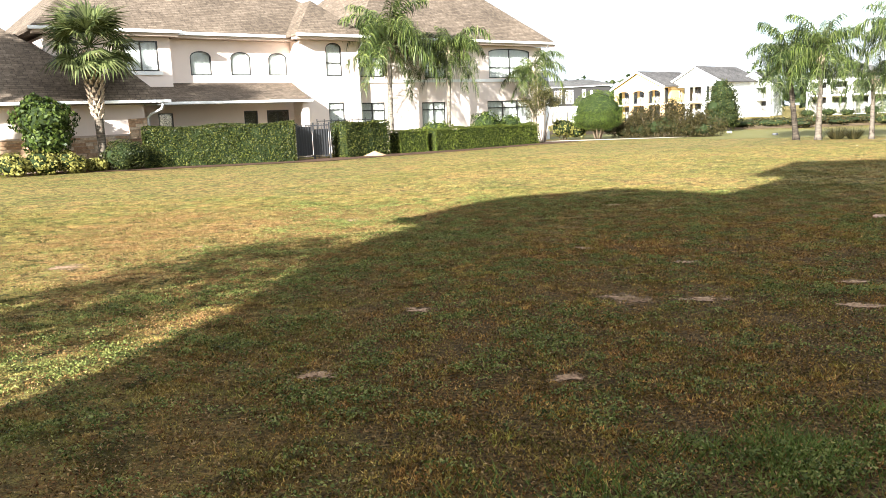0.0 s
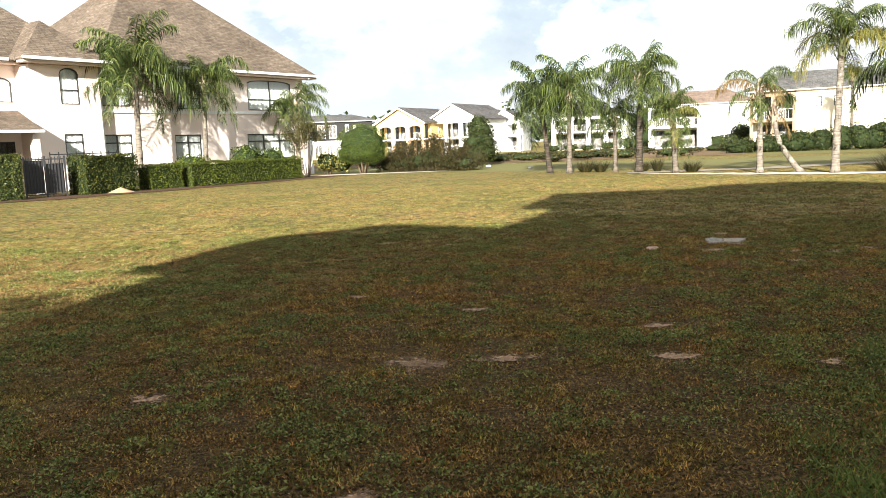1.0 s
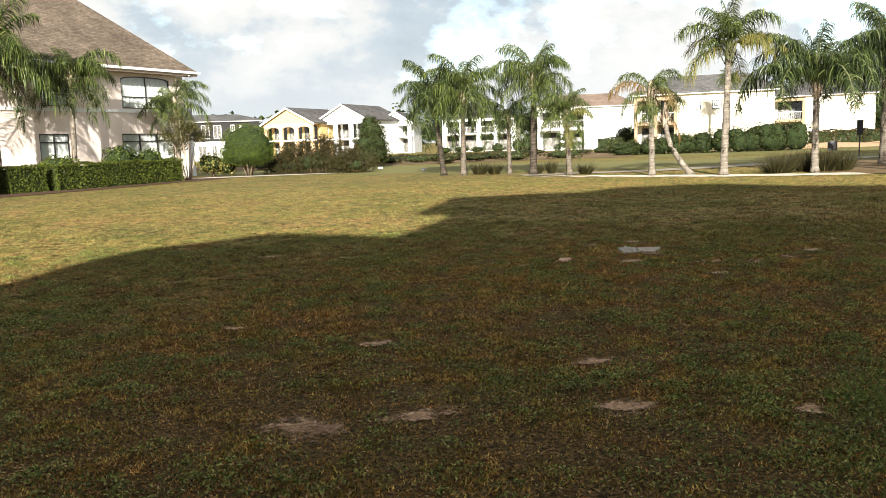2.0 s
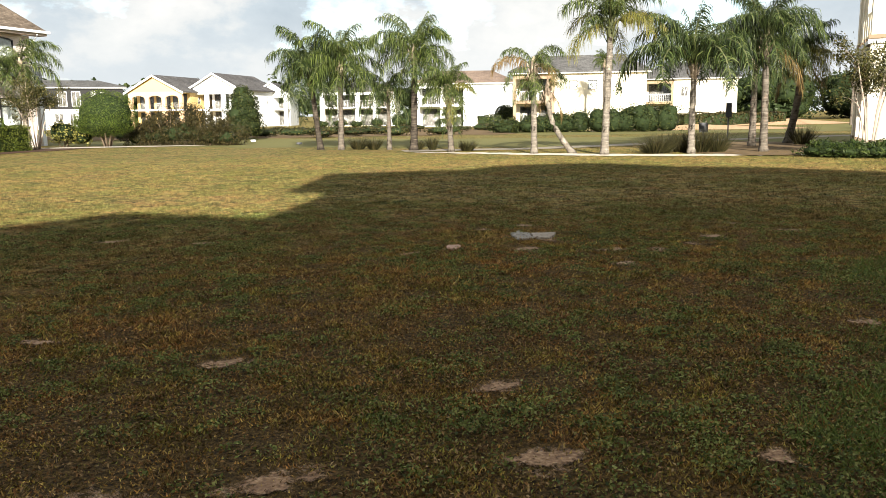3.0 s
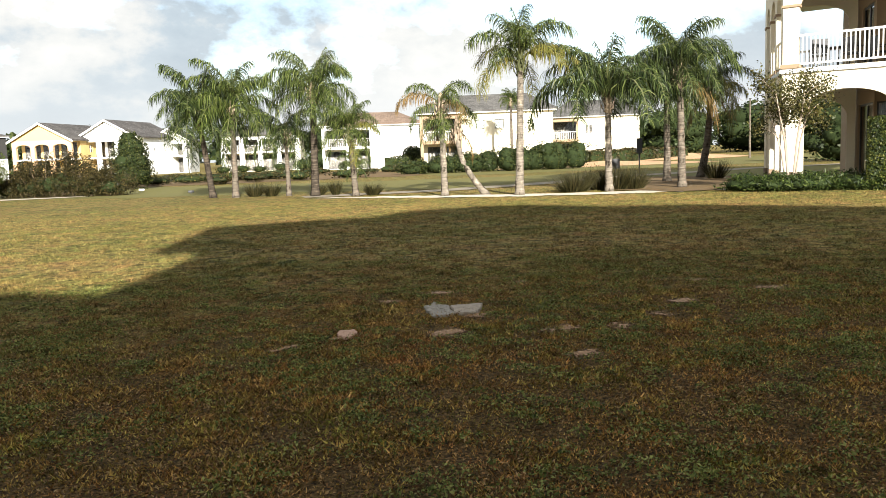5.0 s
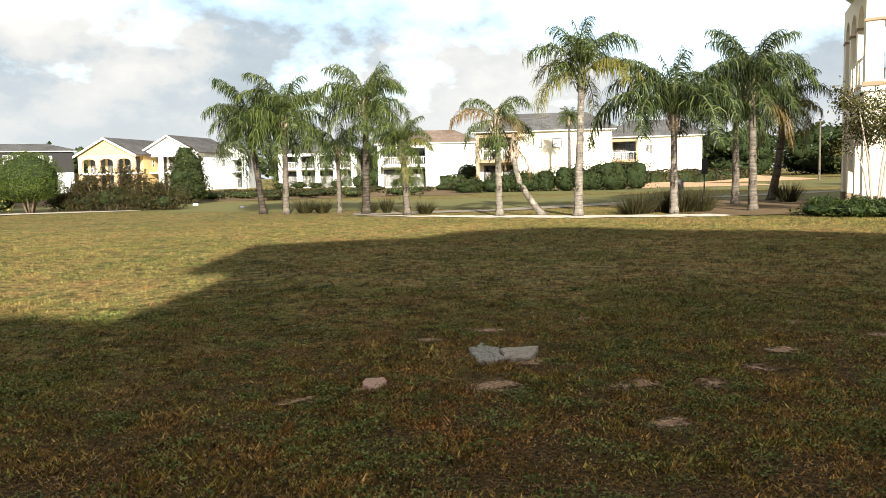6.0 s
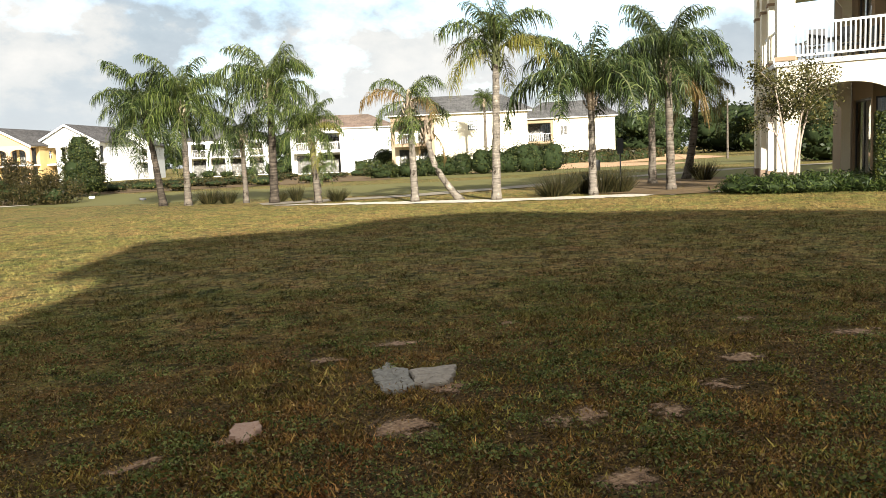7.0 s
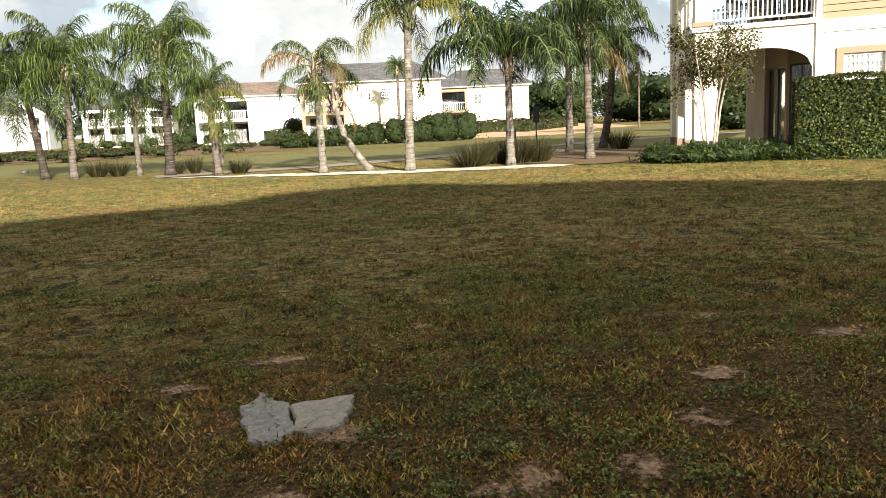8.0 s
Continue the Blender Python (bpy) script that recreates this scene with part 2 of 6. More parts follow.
M_CONCRETE_WARM = surface("sandy_concrete", (0.16, 0.13, 0.1), (0.4, 0.34, 0.27), 26, 7, 0.9, 0.8, 0.015)
M_BRICK = surface("red_brick", (0.3, 0.17, 0.11), (0.45, 0.3, 0.22), 40, 6, 0.9, 0.6, 0.01)
M_PEACH = surface("peach_stucco", (0.72, 0.6, 0.53), (0.79, 0.68, 0.61), 60, 0.5, 0.9, 0.4, 0.006)
M_CREAM = surface("cream_stucco", (0.72, 0.65, 0.5), (0.8, 0.73, 0.58), 60, 0.5, 0.9, 0.4, 0.006)
M_WHITE = surface("white_paint", (0.74, 0.74, 0.72), (0.82, 0.82, 0.8), 40, 0.6, 0.6, 0.15, 0.004)
M_YELLOW = surface("yellow_stucco", (0.55, 0.37, 0.15), (0.62, 0.44, 0.2), 50, 0.4, 0.9, 0.3, 0.006)
M_SALMON = surface("salmon_stucco", (0.55, 0.35, 0.2), (0.62, 0.42, 0.26), 50, 0.4, 0.9, 0.3, 0.006)
M_TAN = surface("tan_siding_and_wall_shade", (0.28, 0.2, 0.12), (0.33, 0.24, 0.15), 40, 0.6, 0.8, 0.2, 0.004)
M_DARKWALL = surface("dark_grey_siding", (0.012, 0.0115, 0.011), (0.03, 0.028, 0.026), 20, 0.5, 0.8, 0.3, 0.01)
M_TRIM = surface("tan_trim", (0.27, 0.185, 0.115), (0.33, 0.235, 0.15), 40, 0.8, 0.7, 0.15, 0.004)
M_PLINTH = surface("brown_plinth", (0.16, 0.11, 0.075), (0.22, 0.16, 0.11), 40, 1, 0.9, 0.3, 0.006)
M_SOFFIT = surface("soffit", (0.42, 0.33, 0.26), (0.5, 0.4, 0.33), 30, 0.6, 0.9, 0.2, 0.004)
M_WOOD_CEILING = surface("stained_board_ceiling", (0.07, 0.05, 0.036), (0.15, 0.11, 0.08), 12, 1, 0.7, 0.3, 0.006, (1, 8, 1))
M_STONE = surface("ledge_stone", (0.3, 0.19, 0.12), (0.6, 0.44, 0.3), 5, 1.5, 0.9, 0.6, 0.02)
_n, _l = M_STONE.node_tree.nodes, M_STONE.node_tree.links
_info = _n.new("ShaderNodeObjectInfo")
_l.new(blend(_n, _l, ramp(_n, _l, noise_tex(_n, _l, 9, 4), [(0.3, (0.5, 0.45, 0.4)), (0.7, (1.0, 0.95, 0.9))]), ramp(_n, _l, _info.outputs["Random"], [(0.0, (0.42, 0.25, 0.15)), (0.5, (0.62, 0.45, 0.3)), (1.0, (0.72, 0.6, 0.46))]), 1.0, "MULTIPLY"), _n["Principled BSDF"].inputs["Base Color"])
M_BRONZE = surface("dark_bronze_frame", (0.018, 0.016, 0.014), (0.035, 0.032, 0.028), 60, 2, 0.4, 0.1, 0.002, spec=0.5)
M_BLACK = surface("black_metal", (0.012, 0.012, 0.013), (0.03, 0.03, 0.032), 60, 2, 0.5, 0.1, 0.002, spec=0.5)
M_CURTAIN = surface("pale_curtain", (0.62, 0.62, 0.58), (0.78, 0.78, 0.74), 6, 1.5, 0.9, 0.2, 0.01, (6, 6, 0.3))
# dark tone of the sheet that stands in for an unlit room
M_ROOM = surface("painted_dim_room", (0.05, 0.045, 0.04), (0.09, 0.08, 0.07), 4, 0.8, 0.9, 0.1, 0.01)
M_ROOF_A = shingles("brown_shingles", ((0.11, 0.084, 0.062), (0.165, 0.128, 0.096)))
M_ROOF_T = shingles("tan_shingles", ((0.16, 0.115, 0.088), (0.21, 0.155, 0.12)))
M_ROOF_G = shingles("grey_shingles", ((0.08, 0.077, 0.073), (0.13, 0.124, 0.117)))
M_ROOF_D = shingles("dark_shingles", ((0.075, 0.07, 0.066), (0.13, 0.12, 0.115)))
def trunk_material(name, stops, blotch):
    """Ring scars across, lichen and dark stains in blotches."""
    m, n, l, b = material(name)
    rings = noise_tex(n, l, 1.0, 4, 0.6, (2.5, 2.5, 26))
    spots = noise_tex(n, l, 5.5, 5, 0.7, (1, 1, 0.7), (3, 1, 4))
    a = ramp(n, l, rings, [(0.3, stops[0]), (0.5, stops[1]), (0.7, stops[2])])
    c = ramp(n, l, spots, [(0.36, blotch[0]), (0.46, (1, 1, 1)), (0.56, (1, 1, 1)), (0.66, blotch[1])])
    l.new(blend(n, l, a, c, 1.0, "MULTIPLY"), b.inputs["Base Color"])
    b.inputs["Roughness"].default_value = 0.95
    b.inputs["Specular IOR Level"].default_value = 0.1
    bump(n, l, b, rings, 0.8, 0.02)
    return m


M_TRUNK = trunk_material("grey_palm_trunk", [(0.05, 0.04, 0.03), (0.105, 0.088, 0.068), (0.17, 0.146, 0.116)], [(0.3, 0.27, 0.24), (1.6, 1.35, 1.3)])
M_TRUNK_PALE = trunk_material("lichen_palm_trunk", [(0.075, 0.062, 0.048), (0.145, 0.124, 0.098), (0.22, 0.19, 0.155)], [(0.22, 0.2, 0.18), (1.9, 1.9, 1.8)])
M_TRUNK_DARK = trunk_material("dark_palm_trunk", [(0.016, 0.013, 0.01), (0.045, 0.036, 0.027), (0.1, 0.08, 0.062)], [(0.3, 0.28, 0.25), (1.6, 1.55, 1.45)])
M_BOOT = surface("palm_boot", (0.2, 0.14, 0.09), (0.52, 0.42, 0.31), 14, 3, 0.9, 0.6, 0.01)
M_BARK = surface("shrub_bark", (0.08, 0.055, 0.035), (0.2, 0.15, 0.1), 20, 2, 0.9, 0.6, 0.01)
M_BARK_PALE = surface("pale_crepe_bark", (0.24, 0.18, 0.135), (0.42, 0.34, 0.27), 8, 2, 0.8, 0.3, 0.005, (1, 1, 0.4))
M_PALM = leaf_material("palm_leaf", [(0.007, 0.013, 0.003), (0.032, 0.05, 0.01), (0.085, 0.11, 0.024), (0.18, 0.2, 0.058)], 0.8, 0.45, 0.18)
M_PALM_DARK = leaf_material("deep_palm_leaf", [(0.005, 0.01, 0.003), (0.022, 0.036, 0.009), (0.06, 0.082, 0.022), (0.14, 0.16, 0.05)], 0.8, 0.45, 0.18)
M_PALM_YEL = leaf_material("yellow_palm_leaf", [(0.094, 0.108, 0.022), (0.158, 0.144, 0.032), (0.216, 0.173, 0.043)], 0.8)
M_PALM_DRY = leaf_material("dry_palm_leaf", [(0.144, 0.094, 0.036), (0.216, 0.137, 0.050), (0.158, 0.115, 0.065)], 0.8)
M_RACHIS = surface("palm_rachis", (0.05, 0.06, 0.02), (0.1, 0.1, 0.04), 20, 2, 0.7, 0.2, 0.005)
M_SABAL = leaf_material("fan_palm_leaf", [(0.02, 0.03, 0.008), (0.08, 0.1, 0.03), (0.17, 0.185, 0.07)], 1)
M_HEDGE = leaf_material("hedge_leaf", [(0.007, 0.012, 0.003), (0.024, 0.034, 0.006), (0.056, 0.066, 0.012), (0.12, 0.122, 0.028)], 0.8)
M_HEDGE_Y = leaf_material("lime_hedge_leaf", [(0.02, 0.03, 0.004), (0.07, 0.09, 0.012), (0.135, 0.15, 0.024)], 1.2)
M_BUSH = leaf_material("bush_leaf", [(0.012, 0.022, 0.004), (0.045, 0.068, 0.012), (0.095, 0.12, 0.024)], 1.2)
M_TOPIARY = leaf_material("topiary_leaf", [(0.022, 0.04, 0.006), (0.06, 0.088, 0.012), (0.115, 0.14, 0.024)], 1.2)
M_VARIEGATE = leaf_material("yellow_croton_leaf", [(0.086, 0.086, 0.022), (0.202, 0.187, 0.043), (0.302, 0.274, 0.086)], 1.5)
M_RED = leaf_material("reddish_shrub_leaf", [(0.01, 0.01, 0.004), (0.03, 0.028, 0.009), (0.056, 0.044, 0.015), (0.085, 0.066, 0.024)], 0.7)
M_DARK_SHRUB = leaf_material("dark_shrub_leaf", [(0.006, 0.01, 0.003), (0.018, 0.025, 0.006), (0.04, 0.048, 0.012), (0.08, 0.085, 0.022)], 0.8)
M_JUNIPER = leaf_material("juniper_leaf", [(0.006, 0.013, 0.003), (0.024, 0.042, 0.008), (0.075, 0.095, 0.022)], 1.2)
M_TREE = leaf_material("tree_leaf", [(0.01, 0.017, 0.006), (0.026, 0.038, 0.011), (0.055, 0.068, 0.02)], 0.3)
M_TUFT = leaf_material("tuft_grass", [(0.014, 0.015, 0.006), (0.036, 0.034, 0.012), (0.08, 0.062, 0.026)], 2)
M_CREPE = leaf_material("crepe_leaf", [(0.02, 0.022, 0.007), (0.055, 0.054, 0.015), (0.12, 0.1, 0.032)], 2)
# near-black tone stands in for the shade inside hedges and shrubs
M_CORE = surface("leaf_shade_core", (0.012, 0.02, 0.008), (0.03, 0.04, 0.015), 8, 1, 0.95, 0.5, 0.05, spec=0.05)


def bare_material():
    """Bare soil that breaks up into the grass around it."""
    m, n, l, b = material("bare_soil")
    co, ln = n.new("ShaderNodeTexCoord"), n.new("ShaderNodeVectorMath")
    ln.operation = "LENGTH"
    l.new(co.outputs["Object"], ln.inputs[0])
    geo = n.new("ShaderNodeNewGeometry")
    tex = n.new("ShaderNodeTexNoise")
    tex.inputs["Scale"].default_value, tex.inputs["Detail"].default_value, tex.inputs["Roughness"].default_value = 7, 6, 0.75
    l.new(geo.outputs["Position"], tex.inputs["Vector"])
    add = n.new("ShaderNodeMath")
    add.operation = "MULTIPLY_ADD"
    l.new(tex.outputs["Fac"], add.inputs[0])
    add.inputs[1].default_value = 2.6
    l.new(ln.outputs["Value"], add.inputs[2])
    mr = n.new("ShaderNodeMapRange")
    mr.inputs["From Min"].default_value, mr.inputs["From Max"].default_value = 1.85, 1.5
    l.new(add.outputs[0], mr.inputs["Value"])
    fine = n.new("ShaderNodeTexNoise")
    fine.inputs["Scale"].default_value, fine.inputs["Detail"].default_value = 45, 5
    l.new(geo.outputs["Position"], fine.inputs["Vector"])
    l.new(ramp(n, l, fine.outputs["Fac"], [(0.3, (0.1, 0.05, 0.024)), (0.55, (0.25, 0.145, 0.075)), (0.75, (0.42, 0.29, 0.17))]), b.inputs["Base Color"])
    b.inputs["Roughness"].default_value = 0.95
    l.new(mr.outputs[0], b.inputs["Alpha"])
    bump(n, l, b, fine.outputs["Fac"], 0.8, 0.02)
    return m


M_BARE = bare_material()
M_THATCH = leaf_material("dead_thatch", [(0.03, 0.015, 0.006), (0.14, 0.064, 0.024), (0.24, 0.13, 0.05), (0.34, 0.24, 0.12)], 2.0, 0.9, 0.1)


def glass_material():
    m, n, l, b = material("window_glass")
    b.inputs["Base Color"].default_value = (0.9, 0.93, 0.92, 1)
    b.inputs["Roughness"].default_value = 0.03
    b.inputs["Transmission Weight"].default_value = 1.0
    b.inputs["IOR"].default_value = 1.45
    w = noise_tex(n, l, 1.2, 2)
    bump(n, l, b, w, 0.05, 0.01)
    return m


M_GLASS = glass_material()


# ---- mesh helpers ----
def link(name, bm, mat, parent=None, label="", smooth=False):
    me = bpy.data.meshes.new(name)
    bmesh.ops.recalc_face_normals(bm, faces=bm.faces[:])
    bm.to_mesh(me)
    bm.free()
    return link_mesh(name, me, mat, parent, label, smooth)


def link_mesh(name, me, mat, parent=None, label="", smooth=False):
    if mat and not me.materials:
        me.materials.append(mat)
    if smooth:
        me.polygons.foreach_set("use_smooth", [True] * len(me.polygons))
    ob = new(name, me)
    if parent:
        ob.parent = parent
    return tagged(ob, label)


part = link


def empty(name, m, label, category, group="", kind=""):
    ob = new(name)
    ob.empty_display_size = 0.2
    ob.matrix_world = m
    return tagged(ob, label, category, group, kind)


def box(bm, x0, x1, y0, y1, z0, z1):
    v = [bm.verts.new((x, y, z)) for z in (z0, z1) for x, y in ((x0, y0), (x1, y0), (x1, y1), (x0, y1))]
    for f in ((0, 3, 2, 1), (4, 5, 6, 7), (0, 1, 5, 4), (1, 2, 6, 5), (2, 3, 7, 6), (3, 0, 4, 7)):
        bm.faces.new([v[i] for i in f])
    return v


def boxes(*rows):
    bm = bmesh.new()
    for r in rows:
        box(bm, *r)
    return bm


def bevelled(bm, width=0.02):
    bmesh.ops.bevel(bm, geom=bm.edges[:], offset=width, segments=2, affect="EDGES", profile=0.6)
    return bm


def loft(bm, rings, cap=True):
    """Skin over rings of equal count."""
    made = [[bm.verts.new(p) for p in r] for r in rings]
    k = len(made[0])
    for a, b in zip(made, made[1:]):
        for i in range(k):
            bm.faces.new((a[i], a[(i + 1) % k], b[(i + 1) % k], b[i]))
    if cap:
        bm.faces.new(made[0][::-1])
        bm.faces.new(made[-1])


def tube(bm, pts, radii, sides=8, wob=0.0, rng=None):
    rings = []
    for i, (p, r) in enumerate(zip(pts, radii)):
        d = (Vector(pts[min(i + 1, len(pts) - 1)]) - Vector(pts[max(i - 1, 0)])).normalized()
        a = d.orthogonal().normalized() if abs(d.z) < 0.9 else Vector((1, 0, 0)).cross(d).normalized()
        b = d.cross(a)
        rings.append([Vector(p) + (a * math.cos(t) + b * math.sin(t)) * r * (1 + (rng.uniform(-wob, wob) if rng else 0)) for t in (2 * math.pi * k / sides for k in range(sides))])
    loft(bm, rings)


def roof_uv(me):
    """Courses run level: u along the eave, v up the slope."""
    uv = me.uv_layers.new(name="UVMap")
    for poly in me.polygons:
        nrm = poly.normal
        side = Vector((-nrm.y, nrm.x, 0))
        side = side.normalized() if side.length > 1e-3 else Vector((1, 0, 0))
        up = nrm.cross(side)
        for li in poly.loop_indices:
            co = me.vertices[me.loops[li].vertex_index].co
            uv.data[li].uv = (co.dot(side), co.dot(up))


def roof_part(name, bm, mat, parent, label=""):
    ob = link(name, bm, mat, parent, label)
    roof_uv(ob.data)
    return ob


def hip(bm, x0, x1, y0, y1, z, pitch, ends=(1, 1), thick=0.12, pitch_end=None):
    """Hip roof on a rectangle, ridge along the longer side; ends 0 makes that end a gable."""
    pe = pitch_end or pitch
    if x1 - x0 >= y1 - y0:
        half = (y1 - y0) / 2
        run = half * pitch / pe
        top = z + half * pitch
        a, b = Vector((x0 + run * ends[0], (y0 + y1) / 2, top)), Vector((x1 - run * ends[1], (y0 + y1) / 2, top))
        c = [Vector(p) for p in ((x0, y0, z), (x1, y0, z), (x1, y1, z), (x0, y1, z))]
        quads = ((c[0], c[1], b, a), (c[2], c[3], a, b), (c[3], c[0], a), (c[1], c[2], b))
    else:
        half = (x1 - x0) / 2
        run = half * pitch / pe
        top = z + half * pitch
        a, b = Vector(((x0 + x1) / 2, y0 + run * ends[0], top)), Vector(((x0 + x1) / 2, y1 - run * ends[1], top))
        c = [Vector(p) for p in ((x0, y0, z), (x1, y0, z), (x1, y1, z), (x0, y1, z))]
        quads = ((c[1], c[2], b, a), (c[3], c[0], a, b), (c[0], c[1], a), (c[2], c[3], b))
    for q in quads:
        bm.faces.new([bm.verts.new(p) for p in q])
    bm.faces.new([bm.verts.new(p - Vector((0, 0, thick))) for p in c[::-1]])
    for i in range(4):
        p, q = c[i], c[(i + 1) % 4]
        dn = Vector((0, 0, thick))
        bm.faces.new([bm.verts.new(w) for w in (p, p - dn, q - dn, q)])
    bmesh.ops.remove_doubles(bm, verts=bm.verts[:], dist=0.001)


def wall_mesh(s0, s1, z0, z1, y, thick, openings):
    """A wall in the plane y, thick behind it, with openings (s0, s1, z0, z1) that go through."""
    bm = bmesh.new()
    ss = sorted({s0, s1, *(v for o in openings for v in o[:2])})
    zs = sorted({z0, z1, *(v for o in openings for v in o[2:4])})

    def solid(i, k):
        if not (0 <= i < len(ss) - 1 and 0 <= k < len(zs) - 1):
            return False
        a, b = (ss[i] + ss[i + 1]) / 2, (zs[k] + zs[k + 1]) / 2
        return not any(o[0] < a < o[1] and o[2] < b < o[3] for o in openings)

    def quad(*p):
        bm.faces.new([bm.verts.new(q) for q in p])

    yb = y + thick
    for i in range(len(ss) - 1):
        for k in range(len(zs) - 1):
            if not solid(i, k):
                continue
            a, b, c, d = ss[i], ss[i + 1], zs[k], zs[k + 1]
            quad((a, y, c), (b, y, c), (b, y, d), (a, y, d))
            quad((b, yb, c), (a, yb, c), (a, yb, d), (b, yb, d))
            if not solid(i - 1, k):
                quad((a, yb, c), (a, y, c), (a, y, d), (a, yb, d))
            if not solid(i + 1, k):
                quad((b, y, c), (b, yb, c), (b, yb, d), (b, y, d))
            if not solid(i, k - 1):
                quad((a, yb, c), (b, yb, c), (b, y, c), (a, y, c))
            if not solid(i, k + 1):
                quad((a, y, d), (b, y, d), (b, yb, d), (a, yb, d))
    bmesh.ops.remove_doubles(bm, verts=bm.verts[:], dist=0.0005)
    return bm


def arch_spandrel(s0, s1, zt, rise, y, thick, seg=12):
    """Fills the corners above a segmental arch in an opening that ends at zt."""
    bm = bmesh.new()
    front, back = [], []
    for i in range(seg + 1):
        s = s0 + (s1 - s0) * i / seg
        k = (2 * i / seg - 1)
        z = zt - rise + rise * math.sqrt(max(0, 1 - k * k))
        front.append((bm.verts.new((s, y, z)), bm.verts.new((s, y, zt + 0.002))))
        back.append((bm.verts.new((s, y + thick, z)), bm.verts.new((s, y + thick, zt + 0.002))))
    for i in range(seg):
        bm.faces.new((front[i][0], front[i + 1][0], front[i + 1][1], front[i][1]))
        bm.faces.new((back[i + 1][0], back[i][0], back[i][1], back[i + 1][1]))
        bm.faces.new((front[i][0], back[i][0], back[i + 1][0], front[i + 1][0]))
    return bm


def window(parent, s0, s1, z0, z1, y, cols=2, rail=None, mat=None, inside=None, fr=0.06, deep=0.1, rise=0.0, grid=0, label="", head=None):
    """A window set into its opening: one frame with its bars, panes, and behind them a curtain or a dark sheet that
    stands in for the unlit room.
    """
    ss, zs = [s0 + (s1 - s0) * i / cols for i in range(cols + 1)], [z0] + sorted([rail] if isinstance(rail, float) else rail or []) + [z1]
    half = fr * 0.5
    holes = []
    for i in range(cols):
        for k in range(len(zs) - 1):
            a, b = ss[i] + (fr if i == 0 else half), ss[i + 1] - (fr if i == cols - 1 else half)
            c, d = zs[k] + (fr if k == 0 else half), zs[k + 1] - (fr if k == len(zs) - 2 else half)
            n = grid if grid and k == len(zs) - 2 else 1
            for p in range(n):
                for q in range(max(1, n - 1)):
                    g = 0.012 if n > 1 else 0
                    m = max(1, n - 1)
                    holes.append((a + (b - a) * p / n + (g if p else 0), a + (b - a) * (p + 1) / n - (g if p < n - 1 else 0), c + (d - c) * q / m + (g if q else 0), c + (d - c) * (q + 1) / m - (g if q < m - 1 else 0)))
    frame_ob = part("window", wall_mesh(s0, s1, z0, z1, y + 0.03, fr, holes), mat or M_BRONZE, parent, label)
    if rise:
        part("arch_head", arch_spandrel(s0 - 0.002, s1 + 0.002, z1, rise, y + 0.004, 0.09), head or M_PEACH, frame_ob)
        bm = bmesh.new()
        arc = []
        for i in range(15):
            k = -1 + 2 * i / 14
            zz = z1 - rise + rise * math.sqrt(max(0, 1 - k * k))
            arc.append(((s0 + s1) / 2 + (s1 - s0) / 2 * k, zz))
        loft(bm, [[(s, y - 0.004, z), (s, y + 0.05, z), (s * 0.96 + (s0 + s1) * 0.02, y + 0.05, z - fr * 0.8), (s * 0.96 + (s0 + s1) * 0.02, y - 0.004, z - fr * 0.8)] for s, z in arc])
        part("arch_bar", bm, mat or M_BRONZE, frame_ob)
    for i in range(cols):
        a, b = ss[i] + half, ss[i + 1] - half
        pane = part("pane", boxes((a, b, y + 0.055, y + 0.061, z0 + 0.02, z1 - 0.02)), M_GLASS, frame_ob)
        pane.visible_shadow = False
    bm = bmesh.new()
    k = max(6, int((s1 - s0) / 0.09))
    prev = None
    for i in range(k + 1):
        s = s0 + (s1 - s0) * i / k
        yy = y + deep + 0.012 * math.sin(i * 1.9)
        cur = (bm.verts.new((s, yy, z0)), bm.verts.new((s, yy, z1)))
        if prev:
            bm.faces.new((prev[0], cur[0], cur[1], prev[1]))
        prev = cur
    part("curtain" if (inside or M_CURTAIN) is M_CURTAIN else "dark_room_sheet", bm, inside or M_CURTAIN, frame_ob)
    return frame_ob


# ---- plants ----
def leaf_cards(name, pts, nrm, size, mat, parent=None, label="", rng=None, aspect=0.55, tilt=0.6, droop=0.0):
    """One mesh of folded leaf blades, one at each point, roughly facing its normal."""
    rng = rng or np.random.default_rng(1)
    n = len(pts)
    nrm = nrm + rng.normal(0, tilt, (n, 3))
    nrm /= np.linalg.norm(nrm, axis=1, keepdims=True) + 1e-9
    ref = rng.normal(0, 1, (n, 3))
    ref[:, 2] -= droop
    a = np.cross(nrm, ref)
    a /= np.linalg.norm(a, axis=1, keepdims=True) + 1e-9
    b = np.cross(a, nrm)
    sz = size * rng.uniform(0.6, 1.3, (n, 1))
    tip, side = b * sz * 0.5, a * sz * 0.5 * aspect
    v = np.stack([pts - tip, pts + side + nrm * sz * 0.12, pts + tip, pts - side + nrm * sz * 0.12], 1).reshape(-1, 3)
    return card_mesh(name, v, 4, mat, parent, label)


def card_mesh(name, v, per, mat, parent=None, label=""):
    n = len(v) // per
    me = bpy.data.meshes.new(name)
    me.vertices.add(len(v))
    me.vertices.foreach_set("co", v.astype(np.float32).ravel())
    me.loops.add(len(v))
    me.loops.foreach_set("vertex_index", np.arange(len(v), dtype=np.int32))
    me.polygons.add(n)
    me.polygons.foreach_set("loop_start", np.arange(0, len(v), per, dtype=np.int32))
    me.polygons.foreach_set("loop_total", np.full(n, per, dtype=np.int32))
    me.update(calc_edges=True)
    me.materials.append(mat)
    return link_mesh(name, me, None, parent, label)


